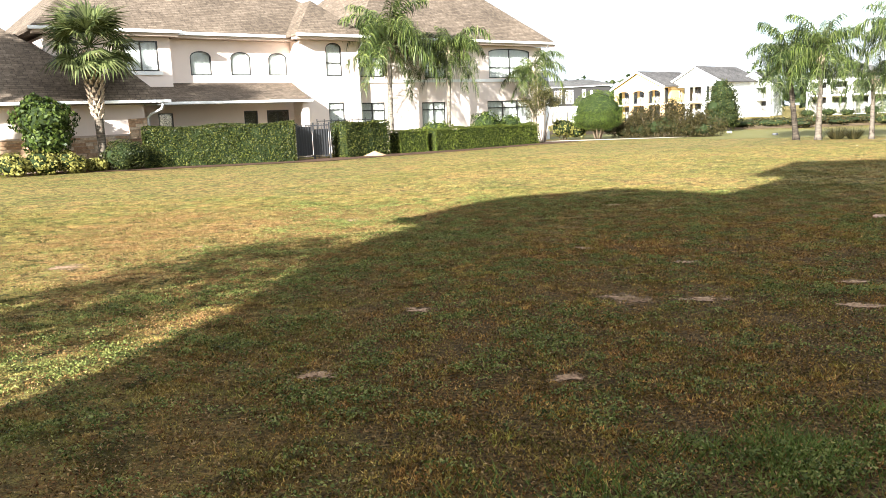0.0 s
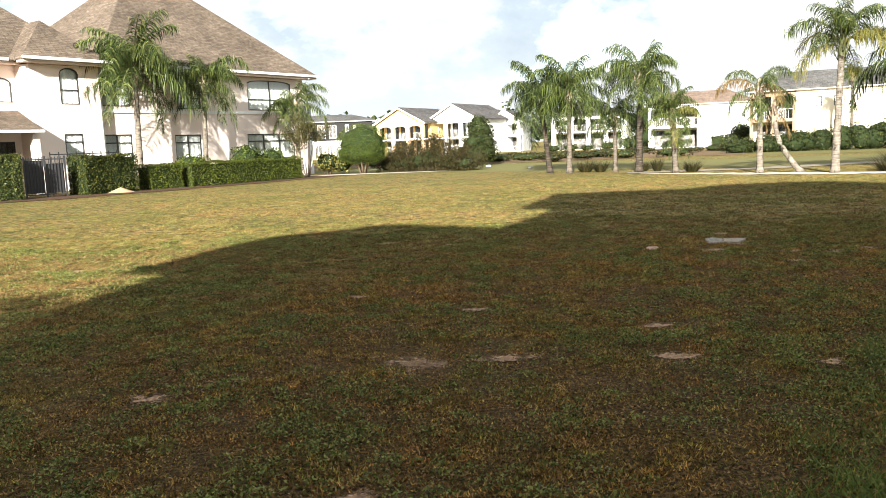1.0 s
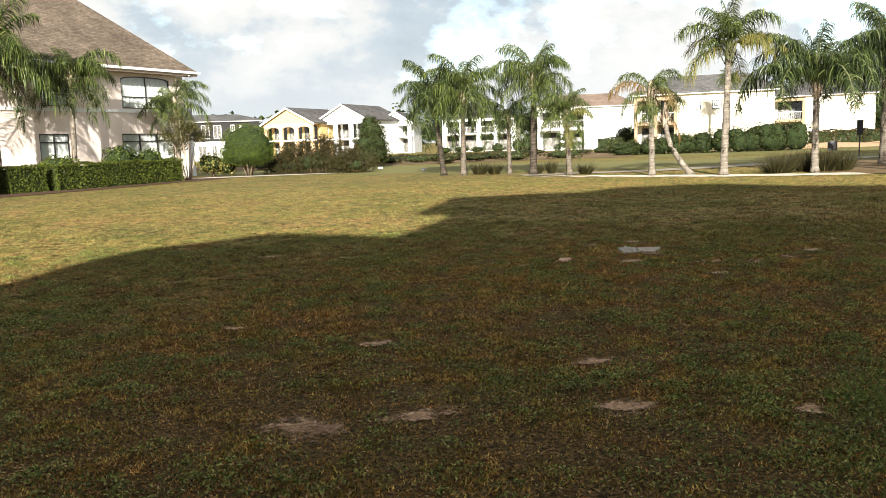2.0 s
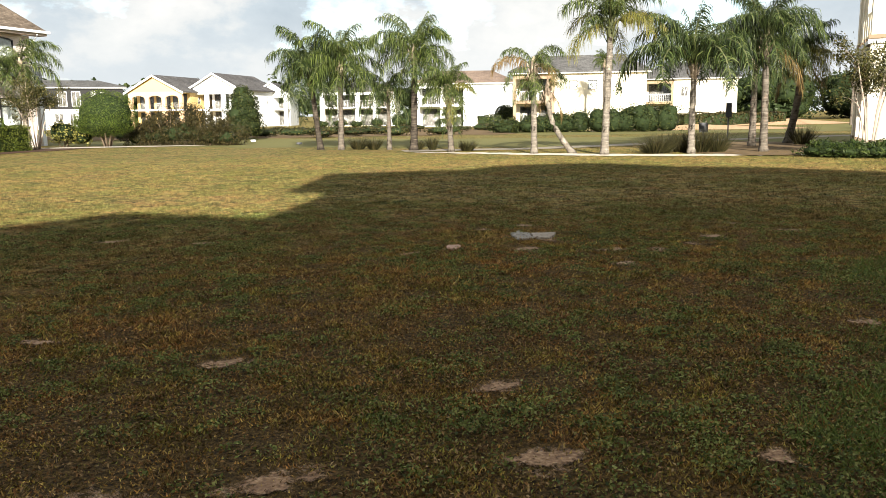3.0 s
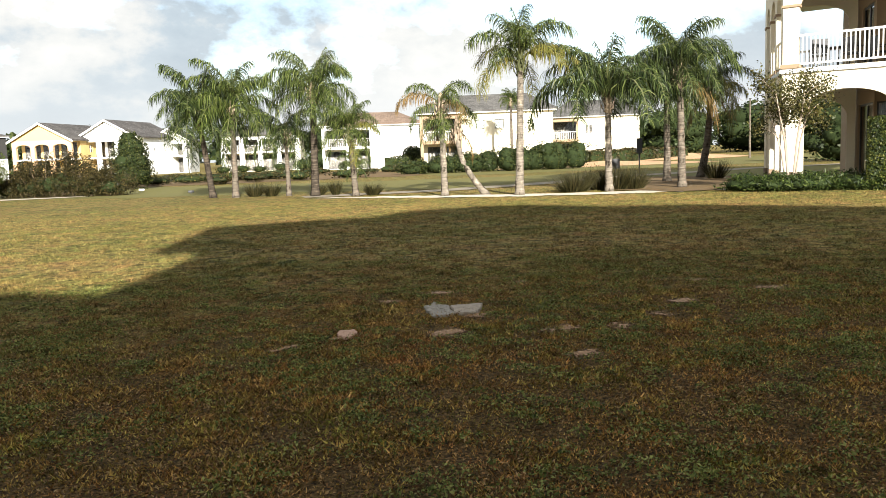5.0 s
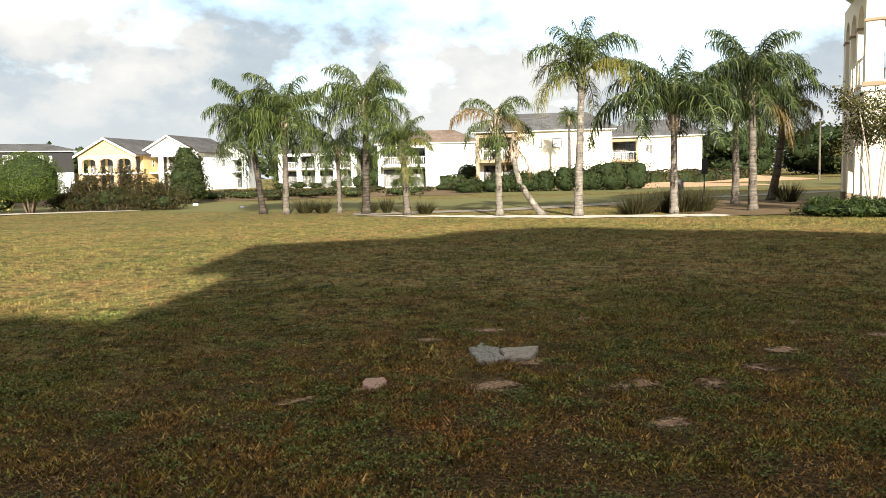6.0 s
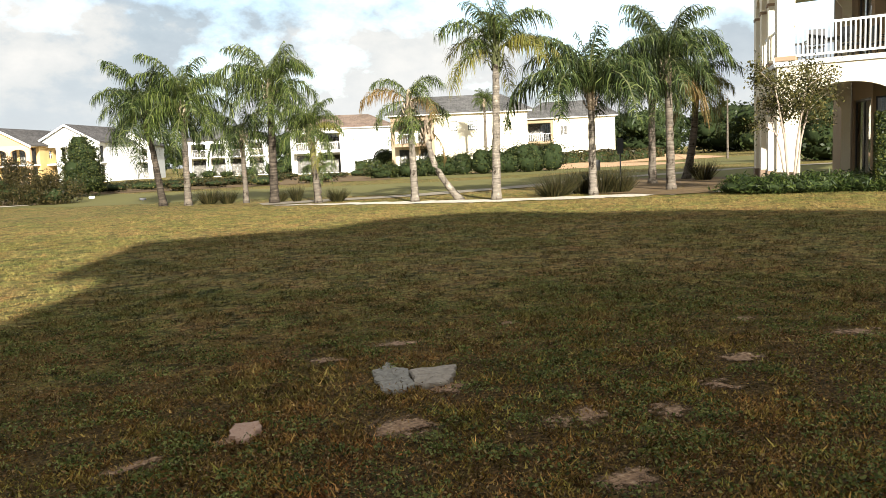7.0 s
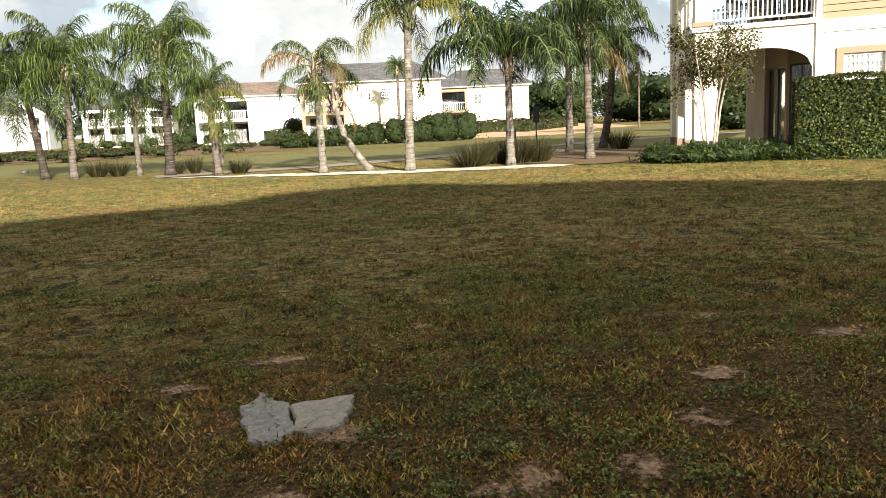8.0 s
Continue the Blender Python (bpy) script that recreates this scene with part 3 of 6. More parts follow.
def blob_points(rng, n, centre, radii, rough=0.18, floor=None):
    """Points and normals over an uneven ellipsoid."""
    d = rng.normal(0, 1, (n, 3))
    d /= np.linalg.norm(d, axis=1, keepdims=True)
    ph = rng.uniform(0, 6.28, 6)
    lump = 1 + rough * (np.sin(5 * d[:, 0] + ph[0]) * np.sin(4 * d[:, 1] + ph[1]) + 0.6 * np.sin(9 * d[:, 2] + ph[2]) * np.sin(8 * d[:, 0] + ph[3]))
    deep = 1 - np.abs(rng.normal(0, 0.09, n))
    p = np.array(centre) + d * np.array(radii) * (lump * deep)[:, None]
    nn = d / np.array(radii)
    nn /= np.linalg.norm(nn, axis=1, keepdims=True)
    if floor is not None:
        keep = p[:, 2] > floor
        p, nn = p[keep], nn[keep]
    return p, nn


def blob_core(bm, centre, radii, rng, seg=12):
    ph = [rng.uniform(0, 6.28) for _ in range(2)]
    made = bmesh.ops.create_uvsphere(bm, u_segments=seg, v_segments=8, radius=1)["verts"]
    for v in made:
        k = 0.8 * (1 + 0.12 * math.sin(5 * v.co.x + ph[0]) * math.sin(4 * v.co.y + ph[1]))
        v.co = Vector((centre[0] + v.co.x * radii[0] * k, centre[1] + v.co.y * radii[1] * k, centre[2] + v.co.z * radii[2] * k))


def shrub(name, x, y, blobs, leaves, size, mat, label, category="shrub", z=0.0, seed=1, stems=5, stem_mat=None, group="", core=True, kind="", aspect=0.55, rough=0.18, stem_r=0.03, tilt=0.6):
    """A shrub or crown: stems from the ground, dark inner core painted as the shade between leaves, many leaves over
    uneven blobs (dx, dy, z, rx, ry, rz).
    """
    rng = np.random.default_rng(seed)
    r2 = random.Random(seed)
    ob = empty(name, pose(x, y, z), label, category, group, kind)
    for i in range(stems):
        b = blobs[i % len(blobs)]
        a = 6.28 * i / stems + r2.uniform(-0.3, 0.3)
        top = Vector((b[0] + b[3] * 0.5 * math.cos(a), b[1] + b[4] * 0.5 * math.sin(a), b[2]))
        foot = Vector((0.12 * math.cos(a), 0.12 * math.sin(a), -0.05))
        mid = foot.lerp(top, 0.5) + Vector((r2.uniform(-0.1, 0.1), r2.uniform(-0.1, 0.1), 0.1))
        bm = bmesh.new()
        tube(bm, [foot, mid, top], [stem_r, stem_r * 0.8, stem_r * 0.4], 6)
        part("stem", bm, stem_mat or M_BARK, ob, smooth=True)
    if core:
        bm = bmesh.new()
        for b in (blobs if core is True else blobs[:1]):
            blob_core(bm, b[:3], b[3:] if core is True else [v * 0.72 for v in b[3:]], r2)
        part("dark_shade_core", bm, M_CORE, ob, smooth=True)
    vol = [b[3] * b[4] + b[4] * b[5] + b[3] * b[5] for b in blobs]
    pp, nn = [], []
    for b, w in zip(blobs, vol):
        p, q = blob_points(rng, int(leaves * w / sum(vol)), b[:3], b[3:], rough, 0.02)
        pp.append(p)
        nn.append(q)
    leaf_cards("foliage", np.concatenate(pp), np.concatenate(nn), size, mat, ob, "", rng, aspect, tilt)
    return ob


def hedge(name, x0, y0, x1, y1, width, height, mat, label, leaf=0.09, density=420, z=0.0, seed=1, uneven=0.05, group="clipped hedges"):
    """A clipped hedge between two ends."""
    rng = np.random.default_rng(seed)
    length = math.hypot(x1 - x0, y1 - y0)
    ob = empty(name, pose(x0, y0, z, 0, 0, math.degrees(math.atan2(y1 - y0, x1 - x0))), label, "hedge", group)
    # solid dark core, its colour carries the shade behind the leaves
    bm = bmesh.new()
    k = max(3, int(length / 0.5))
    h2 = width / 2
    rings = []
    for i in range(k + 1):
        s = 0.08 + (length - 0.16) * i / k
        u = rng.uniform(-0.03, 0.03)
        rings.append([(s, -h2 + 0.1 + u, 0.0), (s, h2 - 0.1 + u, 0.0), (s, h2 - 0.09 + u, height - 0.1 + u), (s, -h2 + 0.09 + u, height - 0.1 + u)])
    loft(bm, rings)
    part("dark_shade_core", bm, M_CORE, ob)
    areas = [length * height, length * width, width * height]
    sets = []
    for kind, area, sg in (("f", areas[0], -1), ("f", areas[0], 1), ("t", areas[1], 1), ("e", areas[2], -1), ("e", areas[2], 1)):
        n = int(area * density)
        a, b = rng.uniform(0, 1, n), rng.uniform(0, 1, n)
        dep = -np.abs(rng.normal(0, 0.045, n))
        p, q = np.zeros((n, 3)), np.zeros((n, 3))
        wave = uneven * (np.sin(a * length * 2.1 + seed) + 0.6 * np.sin(a * length * 5.3) * np.cos(b * 7))
        if kind == "f":
            p[:, 0], p[:, 1], p[:, 2], q[:, 1] = a * length, sg * (h2 + dep + wave * 0.7), b * height, sg
        elif kind == "t":
            p[:, 0], p[:, 1], p[:, 2], q[:, 2] = a * length, (b - 0.5) * width, height + dep + wave + 0.02, 1
        else:
            p[:, 0], p[:, 1], p[:, 2], q[:, 0] = (length if sg > 0 else 0) + sg * dep, (a - 0.5) * width, b * height, sg
        sets.append((p, q))
    leaf_cards("foliage", np.concatenate([s[0] for s in sets]), np.concatenate([s[1] for s in sets]), leaf, mat, ob, "", rng)
    return ob


FRONDS = {}


def frond_mesh(kind, a0, a1, leaflets, llen, mat, variant):
    """A feather frond 1 long along +x: arching rachis, leaflets in several ranks that hang like a curtain."""
    key = (kind, mat.name, variant)
    if key in FRONDS:
        return FRONDS[key]
    rng = random.Random(7 + 11 * variant)
    pts, p = [], Vector((0, 0, 0))
    steps, sway = 14, rng.uniform(-0.35, 0.35)
    for i in range(steps + 1):
        pts.append(p.copy())
        a = radians(a0 + (a1 - a0) * (i / steps) ** 1.25)
        b = sway * (i / steps) ** 2
        p = p + Vector((math.cos(a) * math.cos(b), math.cos(a) * math.sin(b), math.sin(a))) / steps
    bm = bmesh.new()
    tube(bm, pts[::2], [0.014 * (1 - 0.85 * i / 7) + 0.002 for i in range(8)], 4)
    nr = len(bm.faces)
    for i in range(leaflets):
        t = min(max(0.14 + 0.86 * (i + rng.uniform(-0.45, 0.45)) / leaflets, 0.1), 0.997)
        k = t * steps
        i0 = min(int(k), steps - 1)
        base = pts[i0].lerp(pts[i0 + 1], k - i0)
        tang = (pts[i0 + 1] - pts[i0]).normalized()
        for sg in (-1, 1):
            ln = llen * (0.42 + 0.58 * math.sin(math.pi * min(1, 0.12 + t * 0.8))) * rng.uniform(0.7, 1.2)
            out = Vector((0, sg, 0)) * rng.uniform(0.35, 1.0) + tang * rng.uniform(0.3, 0.75) + Vector((0, 0, rng.uniform(-0.5, 0.55)))
            out.normalize()
            d2 = (out * 0.8 + Vector((0, 0, -rng.uniform(0.5, 1.2)))).normalized()
            d3 = (out * 0.3 + Vector((0, 0, -rng.uniform(0.9, 1.5)))).normalized()
            q1 = base + out * ln * 0.3
            q2 = q1 + d2 * ln * 0.35
            q3 = q2 + d3 * ln * 0.45
            wd = (tang * 0.8 + Vector((rng.uniform(-0.5, 0.5), rng.uniform(-0.5, 0.5), 0))) * 0.006
            a = [bm.verts.new(v) for v in (base - wd * 0.5, base + wd * 0.5, q1 + wd, q1 - wd, q2 + wd * 0.9, q2 - wd * 0.9, q3)]
            bm.faces.new((a[0], a[1], a[2], a[3]))
            bm.faces.new((a[3], a[2], a[4], a[5]))
            bm.faces.new((a[5], a[4], a[6]))
    for f in bm.faces:
        f.material_index = 0
    bm.faces.ensure_lookup_table()
    for f in bm.faces[:nr]:
        f.material_index = 1
    me = bpy.data.meshes.new("frond")
    bm.to_mesh(me)
    bm.free()
    me.materials.append(mat)
    me.materials.append(M_RACHIS)
    FRONDS[key] = me
    return me


FROND_KINDS = {"spear": (88, 55, 40, 0.2), "up": (80, -2, 70, 0.26), "high": (66, -52, 80, 0.3), "mid": (44, -78, 80, 0.32), "low": (12, -88, 76, 0.32), "hang": (-32, -90, 60, 0.28), "weep": (42, -94, 90, 0.2)}
REACH = {"weep": 1.5, "spear": 0.8}
FULL = ["spear"] + ["up"] * 5 + ["high"] * 7 + ["mid"] * 7 + ["low"] * 6 + ["hang"] * 3
WEEPING = ["spear"] + ["up"] * 4 + ["high"] * 6 + ["mid"] * 7 + ["low"] * 8 + ["hang"] * 4


def palm(x, y, height, frond, label, z=0.0, seed=1, lean=(0, 0), bend=(0, 0), r=0.13, trunk=None, leaf=None, mix=None, yellow=0.0, dry=0, sheath=True, group="queen palms", flare=1.35, crown_green=False):
    """A feather palm: ringed trunk, boots below the crown, arching fronds. lean moves the crown, bend bows the trunk."""
    rng = random.Random(seed)
    ob = empty("palm_tree", pose(x, y, z), label, "palm tree", group)
    n = max(10, int(height / 0.16))
    pts, rad = [], []
    for i in range(n + 1):
        t = i / n
        pts.append(Vector((lean[0] * t + bend[0] * math.sin(math.pi * t), lean[1] * t + bend[1] * math.sin(math.pi * t), -0.05 + (height + 0.05) * t)))
        rad.append(r * (1 + (flare - 1) * math.exp(-t * 14) - 0.28 * t) * (1.05 if i % 2 else 0.96))
    bm = bmesh.new()
    tube(bm, pts, rad, 10, 0.05, rng)
    part("trunk", bm, trunk or M_TRUNK, ob, smooth=True)
    head = pts[-1]
    if sheath:
        bm = bmesh.new()
        tube(bm, [head + Vector((0, 0, h)) for h in (-0.55, -0.35, -0.1, 0.15, 0.4)], [r * 0.75, r * 0.95, r * 1.0, r * 0.8, r * 0.3], 9, 0.15, rng)
        for i in range(10):
            a = i * 2.4
            b0 = head + Vector((r * 0.9 * math.cos(a), r * 0.9 * math.sin(a), -0.5 + i * 0.045))
            tube(bm, [b0, b0 + Vector((0.09 * math.cos(a), 0.09 * math.sin(a), 0.16)), b0 + Vector((0.13 * math.cos(a), 0.13 * math.sin(a), 0.3))], [0.035, 0.03, 0.012], 5)
        part("crownshaft", bm, M_RACHIS if crown_green else M_BOOT, ob, smooth=True)
    order = mix or FULL
    for i, kind in enumerate(order):
        a0, a1, lf, ll = FROND_KINDS[kind]
        mt = leaf or M_PALM
        if yellow and kind in ("low", "hang", "mid") and rng.random() < yellow:
            mt = M_PALM_YEL
        if i >= len(order) - dry:
            mt = M_PALM_DRY
        me = frond_mesh(kind, a0, a1, lf, ll, mt, rng.randrange(3))
        fr = link_mesh("frond", me, None, ob, "yellowing frond" if mt is M_PALM_YEL else "dry brown frond" if mt is M_PALM_DRY else "")
        s = frond * rng.uniform(0.85, 1.15) * REACH.get(kind, 1.0)
        fr.matrix_basis = Matrix.Translation(head + Vector((0, 0, 0.12 if kind in ("up", "high") else 0.0))) @ pose(0, 0, 0, rng.uniform(-12, 12), rng.uniform(-9, 9), i * 137.5 + rng.uniform(-20, 20)) @ Matrix.Diagonal((s, s, s, 1))
    return ob


# ---- ground ----
def smooth(a, b, v):
    t = min(1.0, max(0.0, (v - a) / (b - a)))
    return t * t * (3 - 2 * t)


def ground_z(x, y):
    z = 0.012 * max(0.0, -x - 4) * smooth(14, 30, y)
    z += 1.3 * smooth(60, 150, math.hypot(x, y)) * smooth(45, 75, math.degrees(math.atan2(x, max(y, 1e-3))))
    return z


def sheet(name, mat, xs, ys, lift=0.0, inside=None, label="", category="", parent=None):
    bm = bmesh.new()
    grid = {}
    for i, x in enumerate(xs):
        for k, y in enumerate(ys):
            grid[i, k] = bm.verts.new((x, y, ground_z(x, y) + lift))
    for i in range(len(xs) - 1):
        for k in range(len(ys) - 1):
            bm.faces.new((grid[i, k], grid[i + 1, k], grid[i + 1, k + 1], grid[i, k + 1]))
    ob = link(name, bm, mat, parent, "", True)
    return tagged(ob, label, category, "", "structure")


def steps(*runs):
    out = []
    for a, b, d in runs:
        v = a
        while v < b - 1e-6:
            out.append(v)
            v += d
    return out + [runs[-1][1]]


sheet("ground", M_LAWN, steps((-3000, -200, 700), (-200, -40, 20), (-40, 60, 2), (60, 200, 10), (200, 3000, 700)), steps((-3000, -200, 700), (-200, -20, 20), (-20, 80, 2), (80, 200, 10), (200, 3000, 700)), label="worn patchy lawn, brown and green", category="lawn")


def strip(name, mat, pts, width, lift, label, category, wob=0.12, seed=3, per=0.6):
    """A ribbon lying on the ground along a line, with uneven edges."""
    rng = random.Random(seed)
    pts = [Vector(p) for p in pts]
    dense = []
    for a, b in zip(pts, pts[1:]):
        k = max(1, int((b - a).length / per))
        dense += [a.lerp(b, i / k) for i in range(k)]
    dense.append(pts[-1])
    bm = bmesh.new()
    prev = None
    for i, p in enumerate(dense):
        d = (dense[min(i + 1, len(dense) - 1)] - dense[max(i - 1, 0)]).normalized()
        q = Vector((-d.y, d.x))
        w = width(i / (len(dense) - 1)) if callable(width) else width
        row = []
        for f in (-1, 0, 1):
            c = p + q * (f * w / 2 + (rng.uniform(-wob, wob) if f else 0))
            row.append(bm.verts.new((c.x, c.y, ground_z(c.x, c.y) + lift)))
        if prev:
            for k in (0, 1):
                bm.faces.new((prev[k], row[k], row[k + 1], prev[k + 1]))
        prev = row
    ob = link(name, bm, mat)
    return tagged(ob, label, category, "", "structure")


def patch(name, mat, x, y, rx, ry, lift, label, category, seed=1, turn=0, n=28, rough=0.25, kind="structure", hump=0.0):
    """An irregular flat area on the ground."""
    rng = random.Random(seed)
    ph = [rng.uniform(0, 6.28) for _ in range(4)]
    bm = bmesh.new()
    cen = bm.verts.new((x, y, ground_z(x, y) + lift + hump))
    ring = []
    for i in range(n):
        a = 2 * math.pi * i / n
        k = 1 + rough * (math.sin(2 * a + ph[0]) * 0.5 + math.sin(3 * a + ph[1]) * 0.4 + math.sin(7 * a + ph[2]) * 0.25) + rng.uniform(-0.08, 0.08) * rough * 3
        dx, dy = rx * k * math.cos(a), ry * k * math.sin(a)
        c, s = math.cos(radians(turn)), math.sin(radians(turn))
        px, py = x + dx * c - dy * s, y + dx * s + dy * c
        ring.append(bm.verts.new((px, py, ground_z(px, py) + lift)))
    for i in range(n):
        bm.faces.new((cen, ring[i], ring[(i + 1) % n]))
    ob = link(name, bm, mat)
    return tagged(ob, label, category, "", kind)


# golf course beyond the lawn, sand edge, cart path, bunkers, scrub
strip("fairway", M_FAIRWAY, [(3, 62), (14, 48), (24, 40), (36, 34), (52, 27), (80, 12)], 13, 0.006, "mown green golf fairway turf", "fairway", 0.5, 5, 2)
strip("fairway_far", M_FAIRWAY, [(33, 59), (52, 52), (76, 52), (120, 60)], 18, 0.012, "sunlit golf fairway turf", "fairway", 0.6, 6, 2)
SAND_LINE = [(13.6, 33.2), (14.9, 31.2), (16.3, 29.0), (17.8, 27.1), (19.8, 25.2), (21.4, 24.2), (22.7, 23.4), (24.2, 22.6)]
strip("sand_edge", M_SAND, SAND_LINE, lambda t: 0.3 + 3.6 * t if t < 0.3 else 1.38 - 0.8 * max(0, t - 0.75) / 0.25, 0.018, "pale sand edging along the lawn", "sand", 0.22, 4, 0.3)
strip("cart_path", M_PATH, [(13.5, 34.5), (18.5, 33.0), (24, 33.5), (32, 35.5), (42, 36), (60, 32)], 1.6, 0.024, "narrow grey cart path across turf", "path", 0.08, 4, 1)
patch("bunker", M_BUNKER, 49, 56, 8, 2.6, 0.03, "tan sand bunker in the golf course", "bunker", 3, -30, hump=0.4)
patch("bunker", M_BUNKER, 71, 66, 8, 2.4, 0.03, "pale sand bunker on a far slope", "bunker", 5, -5, hump=0.6)
patch("planting_bed", M_SCRUB, 27.0, 27.5, 7, 3.2, 0.03, "dry leaf-littered bed under palms", "mulch", 6, 35)
strip("scrub_bank", M_SCRUB, [(2, 84), (14, 76), (24, 73), (36, 69)], 30, 0.02, "dry weedy bank below houses", "bank", 1.0, 8, 2)
strip("mulch_bed", M_MULCH, [(-25.5, 28.2), (-19.6, 29.9), (-15.6, 31.2), (-10.2, 34.2), (-8.9, 36.0), (-7.0, 38.6), (0.0, 47.3), (2.0, 50.0)], 2.4, 0.02, "dark mulch bed under the hedges", "mulch", 0.12, 9, 0.8)
patch("sand_bed", M_SAND, 3.2, 49.2, 4.6, 0.8, 0.026, "bare sandy bed under shrubs", "sand", 9, -12)
patch("mulch_bed_right", M_DIRT, 26.5, 17.6, 3.4, 1.2, 0.022, "reddish mulch bed below the clipped hedge", "mulch", 11, -62)

# bare spots in the lawn
BARE = [(-3.15, 12.88, 0.50, 0.20), (-5.80, 9.00, 0.60, 0.40), (-4.70, 10.42, 0.30, 0.14), (-1.10, 6.53, 0.45, 0.16), (-1.46, 4.80, 0.35, 0.22), (0.70, 6.76, 0.35, 0.16), (0.11, 4.75, 0.30, 0.18), (1.15, 14.10, 0.60, 0.22), (2.10, 13.40, 0.50, 0.18), (8.62, 11.62, 0.30, 0.20), (8.75, 10.80, 0.50, 0.20), (7.60, 10.90, 0.30, 0.25), (6.42, 10.50, 0.30, 0.22), (7.00, 10.63, 0.30, 0.20), (7.18, 12.84, 0.25, 0.12),
        (6.00, 10.73, 0.50, 0.20), (6.13, 12.85, 0.60, 0.18), (5.52, 12.77, 0.50, 0.14), (2.70, 7.40, 0.40, 0.16), (1.29, 6.82, 0.50, 0.22), (0.64, 6.86, 0.70, 0.30), (2.41, 6.50, 0.50, 0.24), (4.46, 11.60, 0.25, 0.10), (3.95, 11.55, 0.40, 0.16), (0.42, 9.57, 0.35, 0.14), (1.46, 8.52, 0.50, 0.20), (5.58, 10.00, 0.40, 0.18), (3.29, 6.04, 0.25, 0.15), (5.62, 7.40, 0.35, 0.16), (5.20, 11.20, 0.50, 0.30)]


def bare_disc():
    bm = bmesh.new()
    rings = [[(r * math.cos(a), r * math.sin(a), 0.0) for a in (2 * math.pi * k / 24 for k in range(24))] for r in (0.3, 0.7, 1.0)]
    loft(bm, rings, False)
    bm.faces.new([v for v in bm.verts][:24])
    me = bpy.data.meshes.new("bare_spot")
    bm.to_mesh(me)
    bm.free()
    me.materials.append(M_BARE)
    return me


BARE_MESH = bare_disc()


def bare_spot(x, y, ra, rb, turn, seed):
    ob = new("bare_spot", BARE_MESH)
    ob.matrix_world = pose(x, y, ground_z(x, y) + 0.009, 0, 0, turn) @ Matrix.Diagonal((ra * 1.2, rb * 1.55, 1, 1))
    tagged(ob, "bare sandy spot in the lawn", "bare ground", "", "structure")


for i, (bx, by, ra, rb) in enumerate(BARE):
    bare_spot(bx, by, ra * 0.58, rb * 0.66, -35 + 13 * (i % 4), 20 + i)

# ---- grass ----
def in_bare(px, py):
    hit = np.zeros(len(px), bool)
    for bx, by, ra, rb in BARE + [(5.6, 11.98, 0.5, 0.46), (5.85, 11.88, 0.48, 0.42), (4.53, 11.66, 0.26, 0.22)]:
        hit |= ((px - bx) ** 2 + (py - by) ** 2) < (0.25 * (ra + rb)) ** 2 * 0.9
    return hit


def blades(name, n, x0, x1, y0, y1, h0, h1, wide, mat, label, seed, keep=None, flop=1.4):
    rng = np.random.default_rng(seed)
    px, py = rng.uniform(x0, x1, n), rng.uniform(y0, y1, n)
    ok = ~in_bare(px, py) | (rng.random(n) < 0.4)
    clump = np.sin(px * 5.1 + 2 * np.sin(py * 3.3)) * np.sin(py * 4.7 + 2 * np.sin(px * 2.9))
    ok &= rng.random(n) < 0.62 + 0.38 * clump
    if keep is not None:
        ok &= keep(px, py)
    px, py = px[ok], py[ok]
    m = len(px)
    h = rng.uniform(h0, h1, m) * (0.8 + 0.35 * clump[ok])
    a = rng.uniform(0, 6.283, m)
    ln = rng.uniform(0.5, flop, m) * h
    b = rng.uniform(0, 6.283, m)
    w = wide * rng.uniform(0.6, 1.3, m)
    v = np.zeros((m, 3, 3))
    v[:, 0, 0], v[:, 0, 1] = px - np.cos(a) * w / 2, py - np.sin(a) * w / 2
    v[:, 1, 0], v[:, 1, 1] = px + np.cos(a) * w / 2, py + np.sin(a) * w / 2
    v[:, 2, 0], v[:, 2, 1], v[:, 2, 2] = px + np.cos(b) * ln, py + np.sin(b) * ln, h
    return tagged(card_mesh(name, v.reshape(-1, 3), 3, mat), label, "grass", "", "stuff")


def near_band(px, py):
    """A corridor that holds the ground close to the walk."""
    u, v = px * 0.86 - py * 0.5, px * 0.5 + py * 0.86
    open_side = (px > -0.74 * py - 0.4) & (py > np.minimum(2.4 + 0.75 * px, np.minimum(4.1 + 0.56 * px, 6.7 + 0.4 * px)))
    return open_side & (v > 1.2) & (v < 17.5 - 6 * np.random.default_rng(5).random(len(px)) ** 1.5)


def off_sand(px, py):
    """Away from the sand edging, with a few stray blades in it."""
    far = np.full(len(px), 9.0)
    for (ax, ay), (bx, by) in zip(SAND_LINE, SAND_LINE[1:]):
        ux, uy = bx - ax, by - ay
        t = np.clip(((px - ax) * ux + (py - ay) * uy) / (ux * ux + uy * uy), 0, 1)
        far = np.minimum(far, np.hypot(px - ax - t * ux, py - ay - t * uy))
    return far > 0.95 * np.random.default_rng(21).random(len(px)) ** 0.3


def lush(px, py):
    """The strip along the shaded house wall, with a ragged outer edge."""
    inner = 0.6 * px - 0.8 * (py - 3.2)
    edge = inner + 0.16 * np.sin(py * 2.3) + 0.12 * np.sin(px * 3.7 + py)
    return (np.random.default_rng(8).random(len(px)) < np.clip((edge + 0.15) / 0.6, 0, 1)) & (inner < 2.6)


